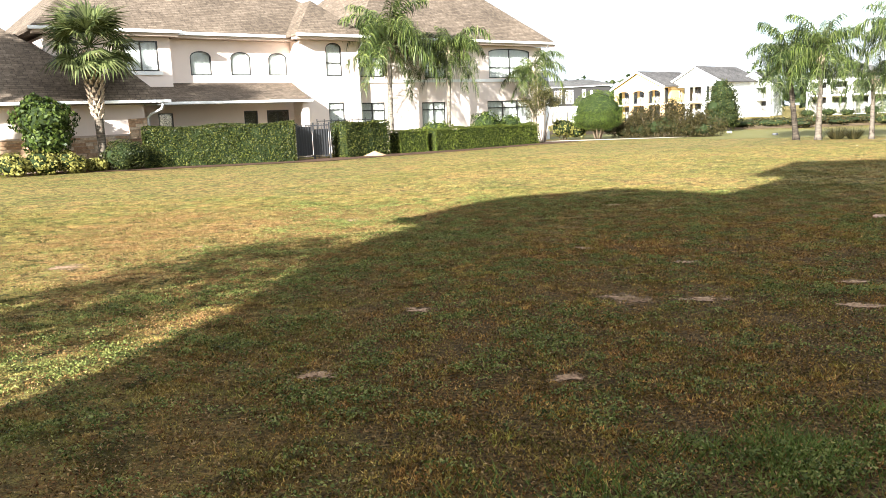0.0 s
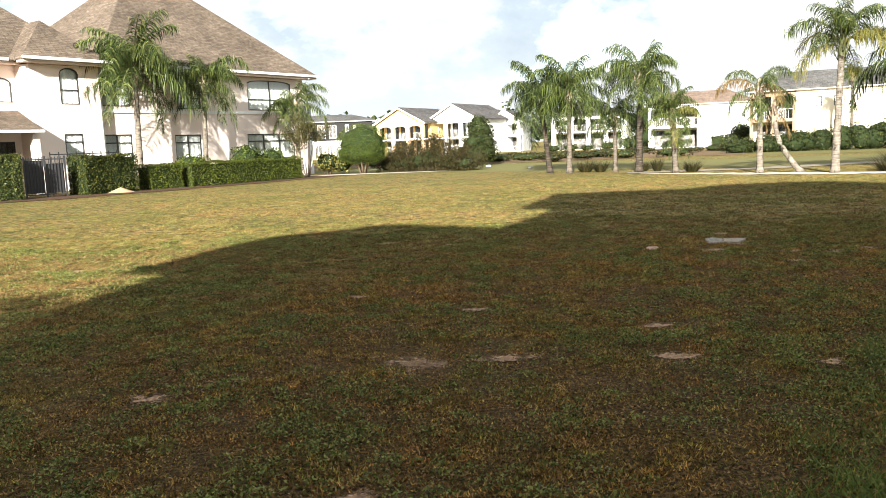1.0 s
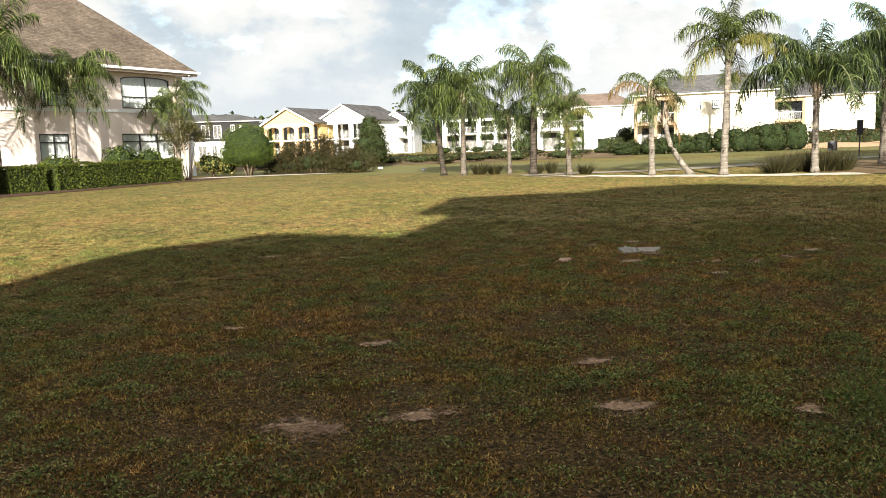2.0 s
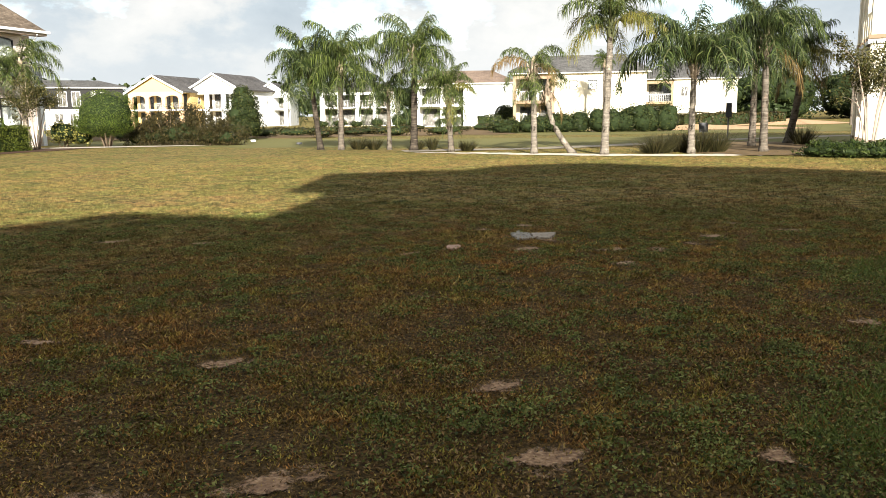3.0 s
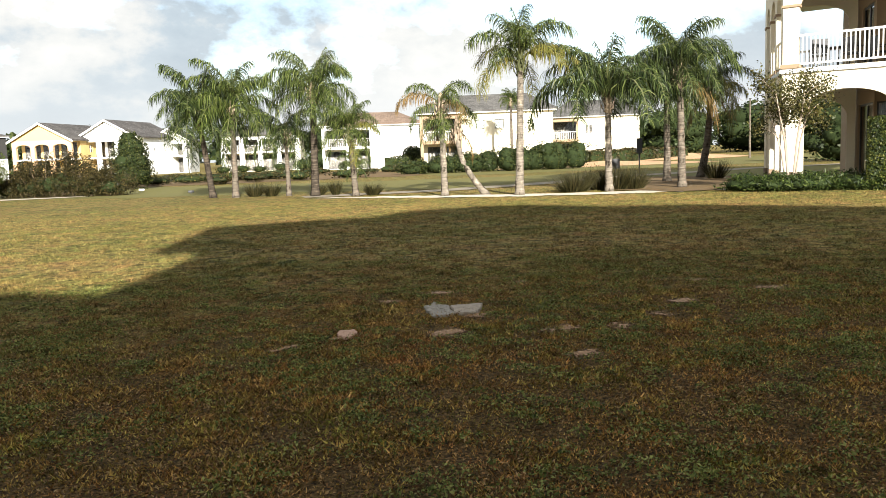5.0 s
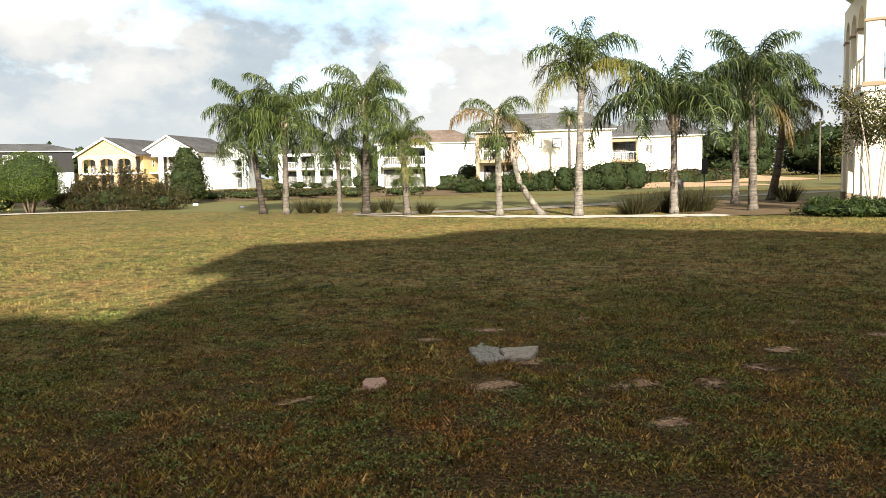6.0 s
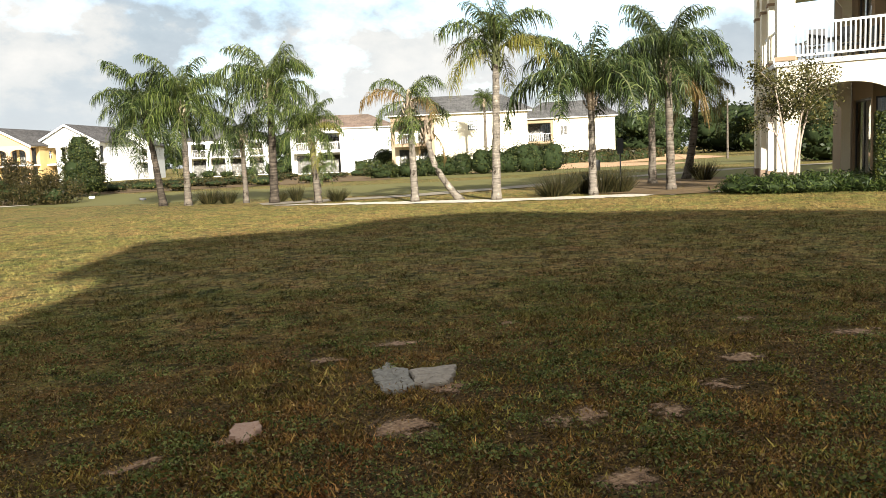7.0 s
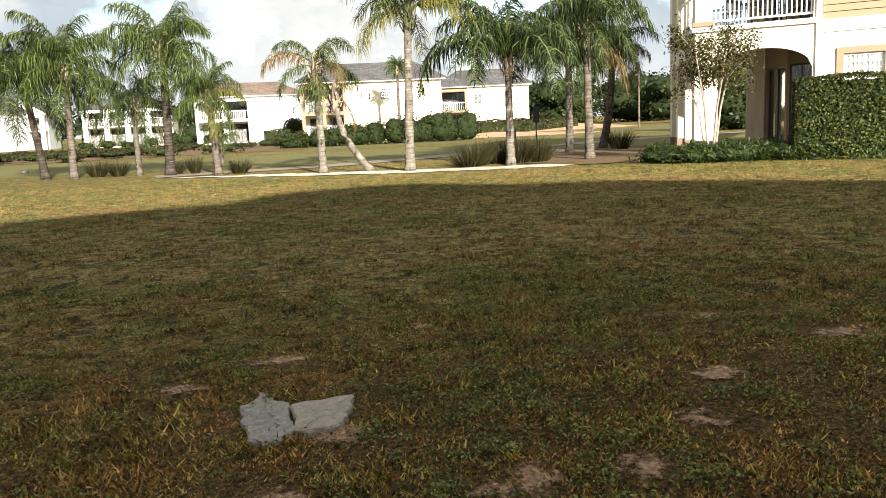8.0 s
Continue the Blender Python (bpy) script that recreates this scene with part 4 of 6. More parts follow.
blades("grass", 3300000, -11, 16, 1.5, 18, 0.007, 0.024, 0.0085, M_BLADE, "short dry lawn grass, brown and green", 11, near_band, 1.3)
blades("grass_far", 800000, -16, 26, 9, 34, 0.02, 0.05, 0.013, M_BLADE, "short lawn grass further off", 12, lambda px, py: (np.random.default_rng(3).random(len(px)) < np.clip((36 - py) / 14, 0, 1)) & (px > -0.75 * py - 2) & off_sand(px, py))
blades("grass_around", 420000, -5, 14, -4, 13, 0.02, 0.05, 0.016, M_BLADE, "short lawn grass beside the walk", 14, lambda px, py: ~near_band(px, py) & (np.hypot(px - 4.5, py - 6) < 8.5))
blades("green_grass", 420000, -0.5, 9, 1.5, 9, 0.025, 0.085, 0.008, M_GREEN, "lusher green grass close to the house", 13, lush)


def thatch(n, seed):
    """Dead leaf bits lying in the grass."""
    rng = np.random.default_rng(seed)
    px, py = rng.uniform(-8, 13, n), rng.uniform(2, 15, n)
    lump = np.sin(px * 2.3 + 1.7 * np.sin(py * 1.9)) * np.sin(py * 2.6 + 1.3 * np.sin(px * 1.4))
    ok = near_band(px, py) & ~in_bare(px, py) & (rng.random(n) < 0.55 + 0.45 * lump)
    px, py = px[ok], py[ok]
    p = np.c_[px, py, rng.uniform(0.008, 0.038, len(px))]
    ob = leaf_cards("thatch", p, np.tile((0, 0, 1.0), (len(p), 1)), 0.021, M_THATCH, None, "", rng, 0.4, 0.8)
    tagged(ob, "dead brown thatch between the grass blades", "thatch", "", "stuff")


thatch(520000, 9)


def weeds(n_patch, seed):
    """Clumps of clover-like weeds, gathered in looser stands."""
    rng = np.random.default_rng(seed)
    pts = []
    for _ in range(n_patch):
        sx, sy, sr = rng.uniform(-5, 12), rng.uniform(2, 16), rng.uniform(0.2, 0.9)
        for _ in range(int(4 + 14 * sr)):
            cx, cy = rng.normal((sx, sy), sr * 0.6)
            r = rng.uniform(0.03, 0.13)
            k = int(5600 * r * r) + 14
            q = rng.normal(0, r * 0.6, (k, 2))
            hgt = 0.05 * np.exp(-(q ** 2).sum(1) / (r * r)) * rng.uniform(0.5, 1.2)
            pts.append(np.c_[q + (cx, cy), 0.01 + hgt * rng.uniform(0.5, 1.1, k)])
    p = np.concatenate(pts)
    p = p[~in_bare(p[:, 0], p[:, 1]) & near_band(p[:, 0], p[:, 1])]
    nn = np.tile((0, 0, 1.0), (len(p), 1))
    ob = leaf_cards("weeds", p, nn, 0.021, M_WEED, None, "", rng, 0.55, 0.9)
    tagged(ob, "low green clover weeds in the lawn", "weeds", "", "stuff")


weeds(540, 5)


# concrete lids and brick in the lawn
def slab(name, pts, h, mat, label, category, seed=1, rough=0.003):
    rng = random.Random(seed)
    bm = bmesh.new()
    k = len(pts)
    out = []
    for i in range(k):
        a, b = Vector(pts[i]), Vector(pts[(i + 1) % k])
        for t in (0, 0.25, 0.5, 0.75):
            c = a.lerp(b, t)
            out.append(c + Vector((rng.uniform(-0.012, 0.012), rng.uniform(-0.012, 0.012))))
    cen = sum(out, Vector((0, 0))) / len(out)
    rings = [[(p.x, p.y, -0.04) for p in out], [(p.x, p.y, h - 0.012) for p in out]]
    for k2 in (0.96, 0.8, 0.62, 0.42, 0.2):
        rings.append([(cen.x + (p.x - cen.x) * k2 + rng.uniform(-0.006, 0.006), cen.y + (p.y - cen.y) * k2 + rng.uniform(-0.006, 0.006), h + rng.uniform(-rough, rough)) for p in out])
    loft(bm, rings)
    ob = link(name, bm, mat)
    return tagged(ob, label, category)


slab("concrete_slab", [(5.6, 12.24), (5.5, 12.0), (5.43, 11.83), (5.46, 11.74), (5.53, 11.71), (5.635, 11.783), (5.713, 11.957), (5.783, 12.1), (5.76, 12.2), (5.77, 12.34)], 0.028, M_CONCRETE, "broken rough grey concrete slab sunk in the lawn", "concrete slab", 3, 0.005)
slab("concrete_slab", [(5.79, 12.09), (6.06, 11.96), (5.99, 11.86), (5.87, 11.73), (5.8, 11.67), (5.66, 11.7), (5.64, 11.77), (5.72, 11.95)], 0.034, M_CONCRETE_WARM, "pale square concrete slab beside a broken one", "concrete slab", 4, 0.004)
bare_spot(5.74, 11.64, 0.24, 0.14, -26, 4)
slab("paving_stone", [(4.51, 11.8), (4.63, 11.76), (4.61, 11.62), (4.47, 11.52), (4.43, 11.6)], 0.025, M_BRICK, "small flat pinkish paving stone in the lawn", "paving stone", 5)


# ---- the house that casts the shade, behind the camera ----
def shade_house():
    ob = empty("house", pose(0, 0, 0, 0, 0, -20), "cream stucco three-storey house with an open side porch", "house")

    def profile(name, rows, v0, v1, mat):
        bm = bmesh.new()
        loft(bm, [[(u, v, z) for u, z in rows] for v in (v0, v1)])
        return part(name, bm, mat, ob)

    part("wall", boxes((-1.5, 12.3, -15, -3.2, 0, 8.74)), M_CREAM, ob)
    ridge = [(0.4, 10.8), (2.1, 10.85), (3.2, 11.4), (5.2, 11.6), (6.5, 11.42), (7.8, 10.75), (9.7, 10.4), (11.5, 9.6), (12.9, 8.9), (12.9, 8.75)]
    profile("eave", [(-2.2, 8.72), (-2.2, 8.88), (-1.62, 10.6)] + ridge, -3.0, -3.3, M_ROOF_D)
    profile("roof", [(-1.5, 8.75), (-1.5, 10.6)] + ridge, -3.301, -15.0, M_ROOF_D)
    hump = [(-5.9, 7.0), (-4.5, 7.58), (-3.6, 7.46), (-2.2, 7.15), (-1.45, 8.45), (-1.4, 8.45), (-1.4, 5.42)]
    profile("porch_eave", [(-6.6, 5.38), (-6.6, 5.5), (-6.35, 6.6)] + hump, -3.0, -3.3, M_ROOF_D)
    profile("porch_roof", [(-5.9, 5.42)] + hump, -3.301, -5.2, M_ROOF_D)
    profile("porch_wall", [(-4.45, 0.0), (-4.5, 2.8), (-4.75, 3.24), (-5.45, 4.1), (-5.85, 4.55), (-5.95, 5.36), (-1.4, 5.36), (-1.4, 0.0)], -3.1, -3.6, M_CREAM)
    part("wing", boxes((12.32, 24, -14, -3.4, 0, 6.9)), M_CREAM, ob)
    bm = bmesh.new()
    hip(bm, 12.32, 24.4, -14.4, -3.0, 7.0, 0.45, (0, 1))
    roof_part("wing_roof", bm, M_ROOF_D, ob)


shade_house()
shrub("tree", -7.3, -0.5, [(0.42, -0.15, 3.35, 1.3, 1.2, 1.1), (-0.2, 0.1, 2.4, 1.15, 1.0, 0.85), (0.2, -0.05, 4.1, 0.9, 0.8, 0.6)], 3000, 0.16, M_TREE, "broad-leaved garden tree beside the house", "tree", seed=4, stems=5, stem_r=0.07, core=False, rough=0.3)


# ---- house with arched windows across the lawn ----
def house_a():
    ob = empty("house", pose(-9.7, 43.05, 0, 0, 0, 45.5), "two-storey peach stucco house with brown shingle roof", "house")
    # right wing
    ops = [(0.12, 1.8, 4.05, 5.72), (4.6, 6.15, 3.98, 5.6), (9.5, 12.95, 3.96, 5.72), (9.3, 13.05, 0.4, 2.6), (4.3, 6.0, 0.5, 2.62), (0.1, 1.75, 0.5, 2.68)]
    wall = part("wall", wall_mesh(0, 14.0, 0, 5.86, 0.3, 0.25, ops), M_PEACH, ob)
    part("wall", boxes((13.75, 14.0, 0.56, 11.6, 0, 5.86)), M_PEACH, ob)
    part("wall", boxes((-15.2, 14.0, 11.6, 11.85, 0, 5.86)), M_PEACH, ob)
    part("band", boxes((0.02, 14.06, 0.24, 0.296, 3.74, 3.9)), M_WHITE, ob, "white string course")
    for i, (a, b, c, d) in enumerate(ops[:3]):
        window(ob, a, b, c, d, 0.3, 2, c + (d - c) * 0.36, rise=0.16)
    for a, b, c, d in ops[3:]:
        window(ob, a, b, c, d, 0.3, 3 if b - a > 3 else 2, d - 0.42)
    part("sign_band", boxes((3.2, 5.0, 0.27, 0.298, 5.55, 5.78)), M_BRONZE, ob, "dark vent panel under the eave")
    # bay with one narrow window over another
    bay = [(-2.0, -1.05, 4.08, 5.76), (-2.0, -1.05, 0.5, 2.72)]
    part("wall", wall_mesh(-3.4, -0.002, 0, 5.86, 0.0, 0.25, bay), M_PEACH, ob)
    part("wall", boxes((-0.25, -0.004, 0.255, 0.6, 0, 5.86), (-3.4, -3.15, 0.255, 1.4, 0, 5.86)), M_PEACH, ob)
    window(ob, -2.0, -1.05, 4.08, 5.76, 0.0, 1, 4.75, rise=0.3)
    window(ob, -2.0, -1.05, 0.5, 2.72, 0.0, 1, 2.35)
    # recessed middle with three arched windows, porch below
    arched = [(-8.74, -7.68, 4.2, 5.34), (-6.69, -5.62, 4.2, 5.33), (-4.66, -3.6, 4.2, 5.31)]
    low = [(-12.1, -11.4, 1.0, 2.45), (-10.5, -9.8, 1.0, 2.45), (-6.2, -5.45, 1.35, 2.45), (-4.95, -3.7, 0.1, 2.45)]
    part("wall", wall_mesh(-13.5, -3.402, 0, 5.86, 1.2, 0.25, arched + low), M_PEACH, ob)
    for a, b, c, d in arched:
        window(ob, a, b, c, d, 1.2, 1, None, rise=0.28)
    for a, b, c, d in low:
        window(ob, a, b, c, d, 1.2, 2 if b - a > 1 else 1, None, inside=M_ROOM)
    # projecting upper room
    pw = [(-12.0, -10.42, 4.35, 5.7)]
    part("wall", wall_mesh(-15.2, -9.85, 3.3, 5.86, 0.65, 0.25, pw), M_PEACH, ob)
    part("wall", boxes((-10.1, -9.85, 0.902, 1.19, 3.3, 5.86), (-15.2, -14.95, 0.902, 11.59, 0, 5.86)), M_PEACH, ob)
    window(ob, *pw[0], 0.65, 2, None)
    part("sill", boxes((-12.1, -10.3, 0.58, 0.648, 4.18, 4.34)), M_WHITE, ob)
    # roofs and eaves
    bm = bmesh.new()
    hip(bm, -0.2, 14.65, -0.35, 12.4, 6.12, 0.92)
    roof_part("roof", bm, M_ROOF_A, ob)
    bm = bmesh.new()
    hip(bm, -15.8, 0.6, 0.55, 12.4, 6.1, 0.9)
    roof_part("roof", bm, M_ROOF_A, ob)
    bm = bmesh.new()
    hip(bm, -3.95, 0.3, -0.62, 10.0, 6.11, 0.92)
    roof_part("roof", bm, M_ROOF_A, ob)
    bm = bmesh.new()
    hip(bm, -15.8, -9.5, 0.1, 10.0, 6.13, 0.9)
    roof_part("roof", bm, M_ROOF_A, ob)
    bm = bmesh.new()
    hip(bm, -34, -17.4, 3.5, 13.5, 5.6, 0.8)
    roof_part("roof", bm, M_ROOF_A, ob)
    part("wall", boxes((-33.5, -17.9, 4.0, 13.0, 0, 5.5)), M_PEACH, ob)
    part("gutter", bevelled(boxes((0.32, 14.75, -0.47, -0.352, 5.99, 6.13)), 0.02), M_WHITE, ob, "white gutter")
    part("gutter", bevelled(boxes((-3.97, 0.3, -0.74, -0.622, 5.99, 6.13)), 0.02), M_WHITE, ob, "white gutter")
    part("gutter", bevelled(boxes((-9.48, -3.98, 0.43, 0.548, 5.99, 6.13)), 0.02), M_WHITE, ob, "white gutter")
    part("gutter", bevelled(boxes((-15.9, -9.49, -0.02, 0.098, 6.0, 6.14)), 0.02), M_WHITE, ob, "white gutter")
    part("soffit", boxes((0.31, 14.6, -0.34, 0.29, 5.87, 5.99), (-3.9, 0.28, -0.6, -0.01, 5.87, 5.99), (-9.6, -3.42, 0.56, 1.19, 5.87, 5.98), (-15.7, -9.61, 0.11, 0.64, 5.87, 6.0)), M_SOFFIT, ob)
    bm = bmesh.new()
    tube(bm, [(0.0, -0.5, 5.9), (0.0, -0.35, 5.7), (-0.04, -0.06, 5.45), (-0.04, -0.06, 0.1)], [0.05] * 4, 8)
    part("downspout", bm, M_WHITE, ob, "white downspout", smooth=True)
    bm = bmesh.new()
    tube(bm, [(13.9, -0.4, 5.9), (13.9, -0.1, 5.6), (13.9, 0.22, 5.45), (13.9, 0.22, 0.1)], [0.05] * 4, 8)
    part("downspout", bm, M_WHITE, ob, "white downspout", smooth=True)
    # porch roof
    bm = bmesh.new()
    v = [(-12.5, -1.5, 2.86), (-3.84, -1.5, 2.86), (-3.42, 1.19, 3.84), (-12.5, 1.19, 3.84), (-12.5, -1.5, 2.74), (-3.84, -1.5, 2.74), (-3.42, 1.19, 3.6), (-12.5, 1.19, 3.6)]
    v = [bm.verts.new(p) for p in v]
    for f in ((0, 1, 2, 3), (7, 6, 5, 4), (0, 4, 5, 1), (1, 5, 6, 2), (2, 6, 7, 3), (3, 7, 4, 0)):
        bm.faces.new([v[i] for i in f])
    roof_part("porch_roof", bm, M_ROOF_A, ob)
    part("gutter", bevelled(boxes((-12.1, -3.8, -1.62, -1.502, 2.75, 2.87)), 0.02), M_WHITE, ob, "white gutter")
    part("column", boxes((-4.2, -3.9, -1.3, -1.0, 0, 2.72)), M_PEACH, ob)
    # garage wing with stone base
    part("wall", boxes((-30, -12.2, -2.0, -1.75, 0, 2.78), (-12.45, -12.2, -1.748, 1.19, 0, 2.78)), M_PEACH, ob)
    bm = bmesh.new()
    hip(bm, -31.5, -12.6, -2.6, 7.6, 2.92, 0.8, (1, 1))
    roof_part("garage_roof", bm, M_ROOF_A, ob)
    bm = bmesh.new()
    hip(bm, -14.25, -11.5, -3.0, 1.0, 2.9, 1.15)
    roof_part("gable_roof", bm, M_ROOF_A, ob)
    part("gutter", bevelled(boxes((-30.5, -14.25, -2.72, -2.602, 2.82, 2.94)), 0.02), M_WHITE, ob, "white gutter")
    part("gutter", bevelled(boxes((-14.24, -11.4, -3.12, -3.002, 2.8, 2.92)), 0.02), M_WHITE, ob, "white gutter")
    part("soffit", boxes((-30.4, -12.1, -2.58, -2.01, 2.785, 2.8)), M_SOFFIT, ob)
    bm = bmesh.new()
    tube(bm, [(-11.75, -3.05, 2.76), (-11.8, -3.0, 2.55), (-12.05, -2.4, 2.35), (-12.1, -2.06, 2.2), (-12.1, -2.06, 0.1)], [0.05] * 5, 8)
    part("downspout", bm, M_WHITE, ob, "white downspout", smooth=True)
    stones = random.Random(9)
    for s0, s1, ztop, yy in ((-19.5, -12.95, 1.5, -2.0), (-12.94, -12.16, 2.2, -2.06)):
        part("stone_base", boxes((s0 if s0 > -19 else -30, s1, yy - 0.03, yy + 0.001, 0, ztop - 0.004)), M_SOFFIT, ob, "mortar backing")
        zz = 0.35
        while zz < ztop - 0.05:
            hh = stones.uniform(0.09, 0.16)
            s = s0
            while s < s1 - 0.06:
                ww = min(stones.uniform(0.28, 0.7), s1 - s)
                part("stone", bevelled(boxes((s + 0.008, s + ww - 0.008, yy - 0.03 - stones.uniform(0.03, 0.075), yy - 0.028, zz + 0.006, min(zz + hh, ztop) - 0.006)), 0.008), M_STONE, ob)
                s += ww
            zz += hh
    part("stone_cap", boxes((-30, -12.96, -2.13, -2.002, 1.5, 1.57)), M_SOFFIT, ob)
    part("vent_pipe", boxes((-7.1, -6.98, 3.6, 3.72, 8.75, 9.15)), M_WHITE, ob)
    # balcony at the far corner
    part("balcony_floor", boxes((14.02, 15.6, 1.2, 4.2, 3.2, 3.4)), M_WHITE, ob)
    for y in (1.25, 4.1):
        part("column", boxes((15.3, 15.58, y, y + 0.28, 0, 3.19)), M_WHITE, ob)
    bm = boxes((14.03, 15.6, 1.2, 1.25, 4.3, 4.36), (14.03, 15.6, 1.2, 1.25, 3.48, 3.53), (15.55, 15.6, 1.26, 4.2, 4.3, 4.36))
    for i in range(13):
        box(bm, 14.1 + i * 0.12, 14.12 + i * 0.12, 1.21, 1.24, 3.53, 4.3)
    for i in range(24):
        box(bm, 15.56, 15.59, 1.3 + i * 0.12, 1.32 + i * 0.12, 3.41, 4.3)
    part("balcony_rail", bm, M_BLACK, ob, "black metal railing")
    return ob


HOUSE_A = house_a()


# ---- house with arches on the right ----
def house_r():
    ob = empty("house", pose(26.5, 23.3, 0, 0, 0, -66), "cream stucco house corner with arched porch and balcony", "house")
    side, back = pose(0, 0, 0, 0, 0, 108), pose(-1.73, 5.3, 0, 0, 0, 5)

    def turned(bm, m):
        bm.transform(m)
        return bm

    # front: arch below, balcony with arch above
    part("wall", wall_mesh(0.0, 3.4, 0, 3.72, 0, 0.3, [(0.65, 3.32, 0, 3.12)]), M_CREAM, ob)
    part("arch", arch_spandrel(0.65, 3.32, 3.12, 0.62, 0.0, 0.3, 20), M_CREAM, ob)
    part("band", bevelled(boxes((-0.08, 3.42, -0.08, 0.0, 3.72, 3.86)), 0.015), M_WHITE, ob)
    part("balcony_floor", boxes((0.02, 3.42, 0.001, 5.4, 3.722, 3.88)), M_CREAM, ob)
    part("wall", wall_mesh(0.0, 3.4, 3.88, 7.15, 0, 0.3, [(0.48, 3.32, 3.88, 6.85)]), M_CREAM, ob)
    part("arch", arch_spandrel(0.48, 3.32, 6.85, 0.9, 0.0, 0.3, 20), M_CREAM, ob)
    part("column_base", bevelled(boxes((-0.07, 0.56, -0.07, 0.4, 3.885, 4.03)), 0.02), M_TRIM, ob)
    part("capital", bevelled(boxes((-0.05, 0.53, -0.05, 0.34, 5.9, 5.99)), 0.015), M_TRIM, ob)
    part("plinth", boxes((-0.04, 0.6, -0.04, 0.34, 0, 0.42)), M_PLINTH, ob)
    part("rail", boxes((0.5, 3.35, 0.1, 0.17, 4.93, 5.0)), M_WHITE, ob, "white balcony rail")
    part("rail", boxes((0.5, 3.35, 0.11, 0.16, 4.0, 4.06)), M_WHITE, ob, "white balcony rail")
    for i in range(21):
        part("baluster", boxes((0.58 + i * 0.133, 0.617 + i * 0.133, 0.118, 0.152, 4.06, 4.93)), M_WHITE, ob)
    # side with a row of arches
    low = [(0.6, 1.85, 0.0, 3.1), (2.3, 3.6, 0.0, 3.1), (4.05, 5.1, 0.0, 3.1)]
    high = [(0.5, 1.85, 3.88, 6.6), (2.25, 3.6, 3.88, 6.6), (4.0, 5.1, 3.88, 6.6)]
    part("wall", turned(wall_mesh(0.1, 5.55, 0, 3.72, -0.3, 0.3, low), side), M_CREAM, ob)
    part("wall", turned(wall_mesh(0.1, 5.55, 3.88, 7.15, -0.3, 0.3, high), side), M_CREAM, ob)
    part("band", turned(bevelled(boxes((0.0, 5.6, 0.0, 0.07, 3.72, 3.86)), 0.015), side), M_WHITE, ob)
    for a, b, c, d in low + high:
        part("arch", turned(arch_spandrel(a, b, d, 0.55, -0.3, 0.3), side), M_CREAM, ob)
    for a, b in ((1.85, 2.3), (3.6, 4.05), (5.1, 5.55)):
        part("plinth", turned(boxes((a - 0.03, b + 0.03, -0.33, 0.03, 0, 0.42)), side), M_PLINTH, ob)
        part("capital", turned(boxes((a - 0.03, b - 0.02, -0.33, 0.04, 5.9, 5.99)), side), M_TRIM, ob)
        part("column_base", turned(boxes((a - 0.03, b - 0.02, -0.33, 0.04, 3.885, 4.02)), side), M_TRIM, ob)
    for a, b, c, d in high:
        part("rail", turned(boxes((a, b, -0.18, -0.12, 4.93, 5.0)), side), M_WHITE, ob, "white balcony rail")
        for i in range(int((b - a) / 0.14)):
            part("baluster", turned(boxes((a + 0.06 + i * 0.14, a + 0.095 + i * 0.14, -0.17, -0.13, 3.885, 4.93)), side), M_WHITE, ob)
    # back with open arches
    part("wall", turned(wall_mesh(0, 3.3, 0, 3.72, 0, 0.25, [(0.3, 3.0, 0, 3.1)]), back), M_CREAM, ob)
    part("wall", turned(wall_mesh(0, 3.3, 3.88, 7.15, 0, 0.25, [(0.3, 3.0, 3.88, 6.7)]), back), M_CREAM, ob)
    part("arch", turned(arch_spandrel(0.3, 3.0, 3.1, 0.6, 0, 0.25), back), M_CREAM, ob)
    part("arch", turned(arch_spandrel(0.3, 3.0, 6.7, 0.6, 0, 0.25), back), M_CREAM, ob)
    part("rail", turned(boxes((0.3, 3.0, 0.1, 0.16, 4.93, 5.0)), back), M_WHITE, ob, "white balcony rail")
    for i in range(19):
        part("baluster", turned(boxes((0.36 + i * 0.14, 0.395 + i * 0.14, 0.11, 0.15, 3.885, 4.93)), back), M_WHITE, ob)
    # wing to the right, stucco below and lap siding above
    part("corner_pilaster", boxes((3.402, 3.56, -0.06, 0.4, 0, 7.15)), M_WHITE, ob)
    part("wall", wall_mesh(3.562, 12.0, 0, 3.44, 0.0, 0.3, [(4.15, 5.2, 1.45, 2.8)]), M_CREAM, ob)
    part("band", boxes((3.562, 12, -0.04, 0.3, 3.442, 3.8)), M_WHITE, ob)
    for i in range(17):
        z = 3.802 + i * 0.2
        bm = bmesh.new()
        v = [bm.verts.new(p) for p in ((3.57, -0.035, z), (12, -0.035, z), (12, 0.0, z + 0.198), (3.57, 0.0, z + 0.198), (3.57, 0.1, z), (12, 0.1, z), (12, 0.1, z + 0.198), (3.57, 0.1, z + 0.198))]
        for f in ((0, 1, 2, 3), (4, 7, 6, 5), (0, 4, 5, 1), (0, 3, 7, 4), (1, 5, 6, 2), (3, 2, 6, 7)):
            bm.faces.new([v[k] for k in f])
        part("board", bm, M_TAN, ob, "tan lap siding board")
    window(ob, 4.15, 5.2, 1.45, 2.8, 0.0, 2, 2.15, mat=M_WHITE, grid=4)
    part("trim", boxes((3.96, 4.15, -0.05, 0.02, 1.3, 2.98), (5.2, 5.39, -0.05, 0.02, 1.3, 2.98), (4.15, 5.2, -0.05, 0.02, 2.8, 2.98), (4.15, 5.2, -0.05, 0.02, 1.3, 1.45)), M_TRIM, ob, "tan window trim")
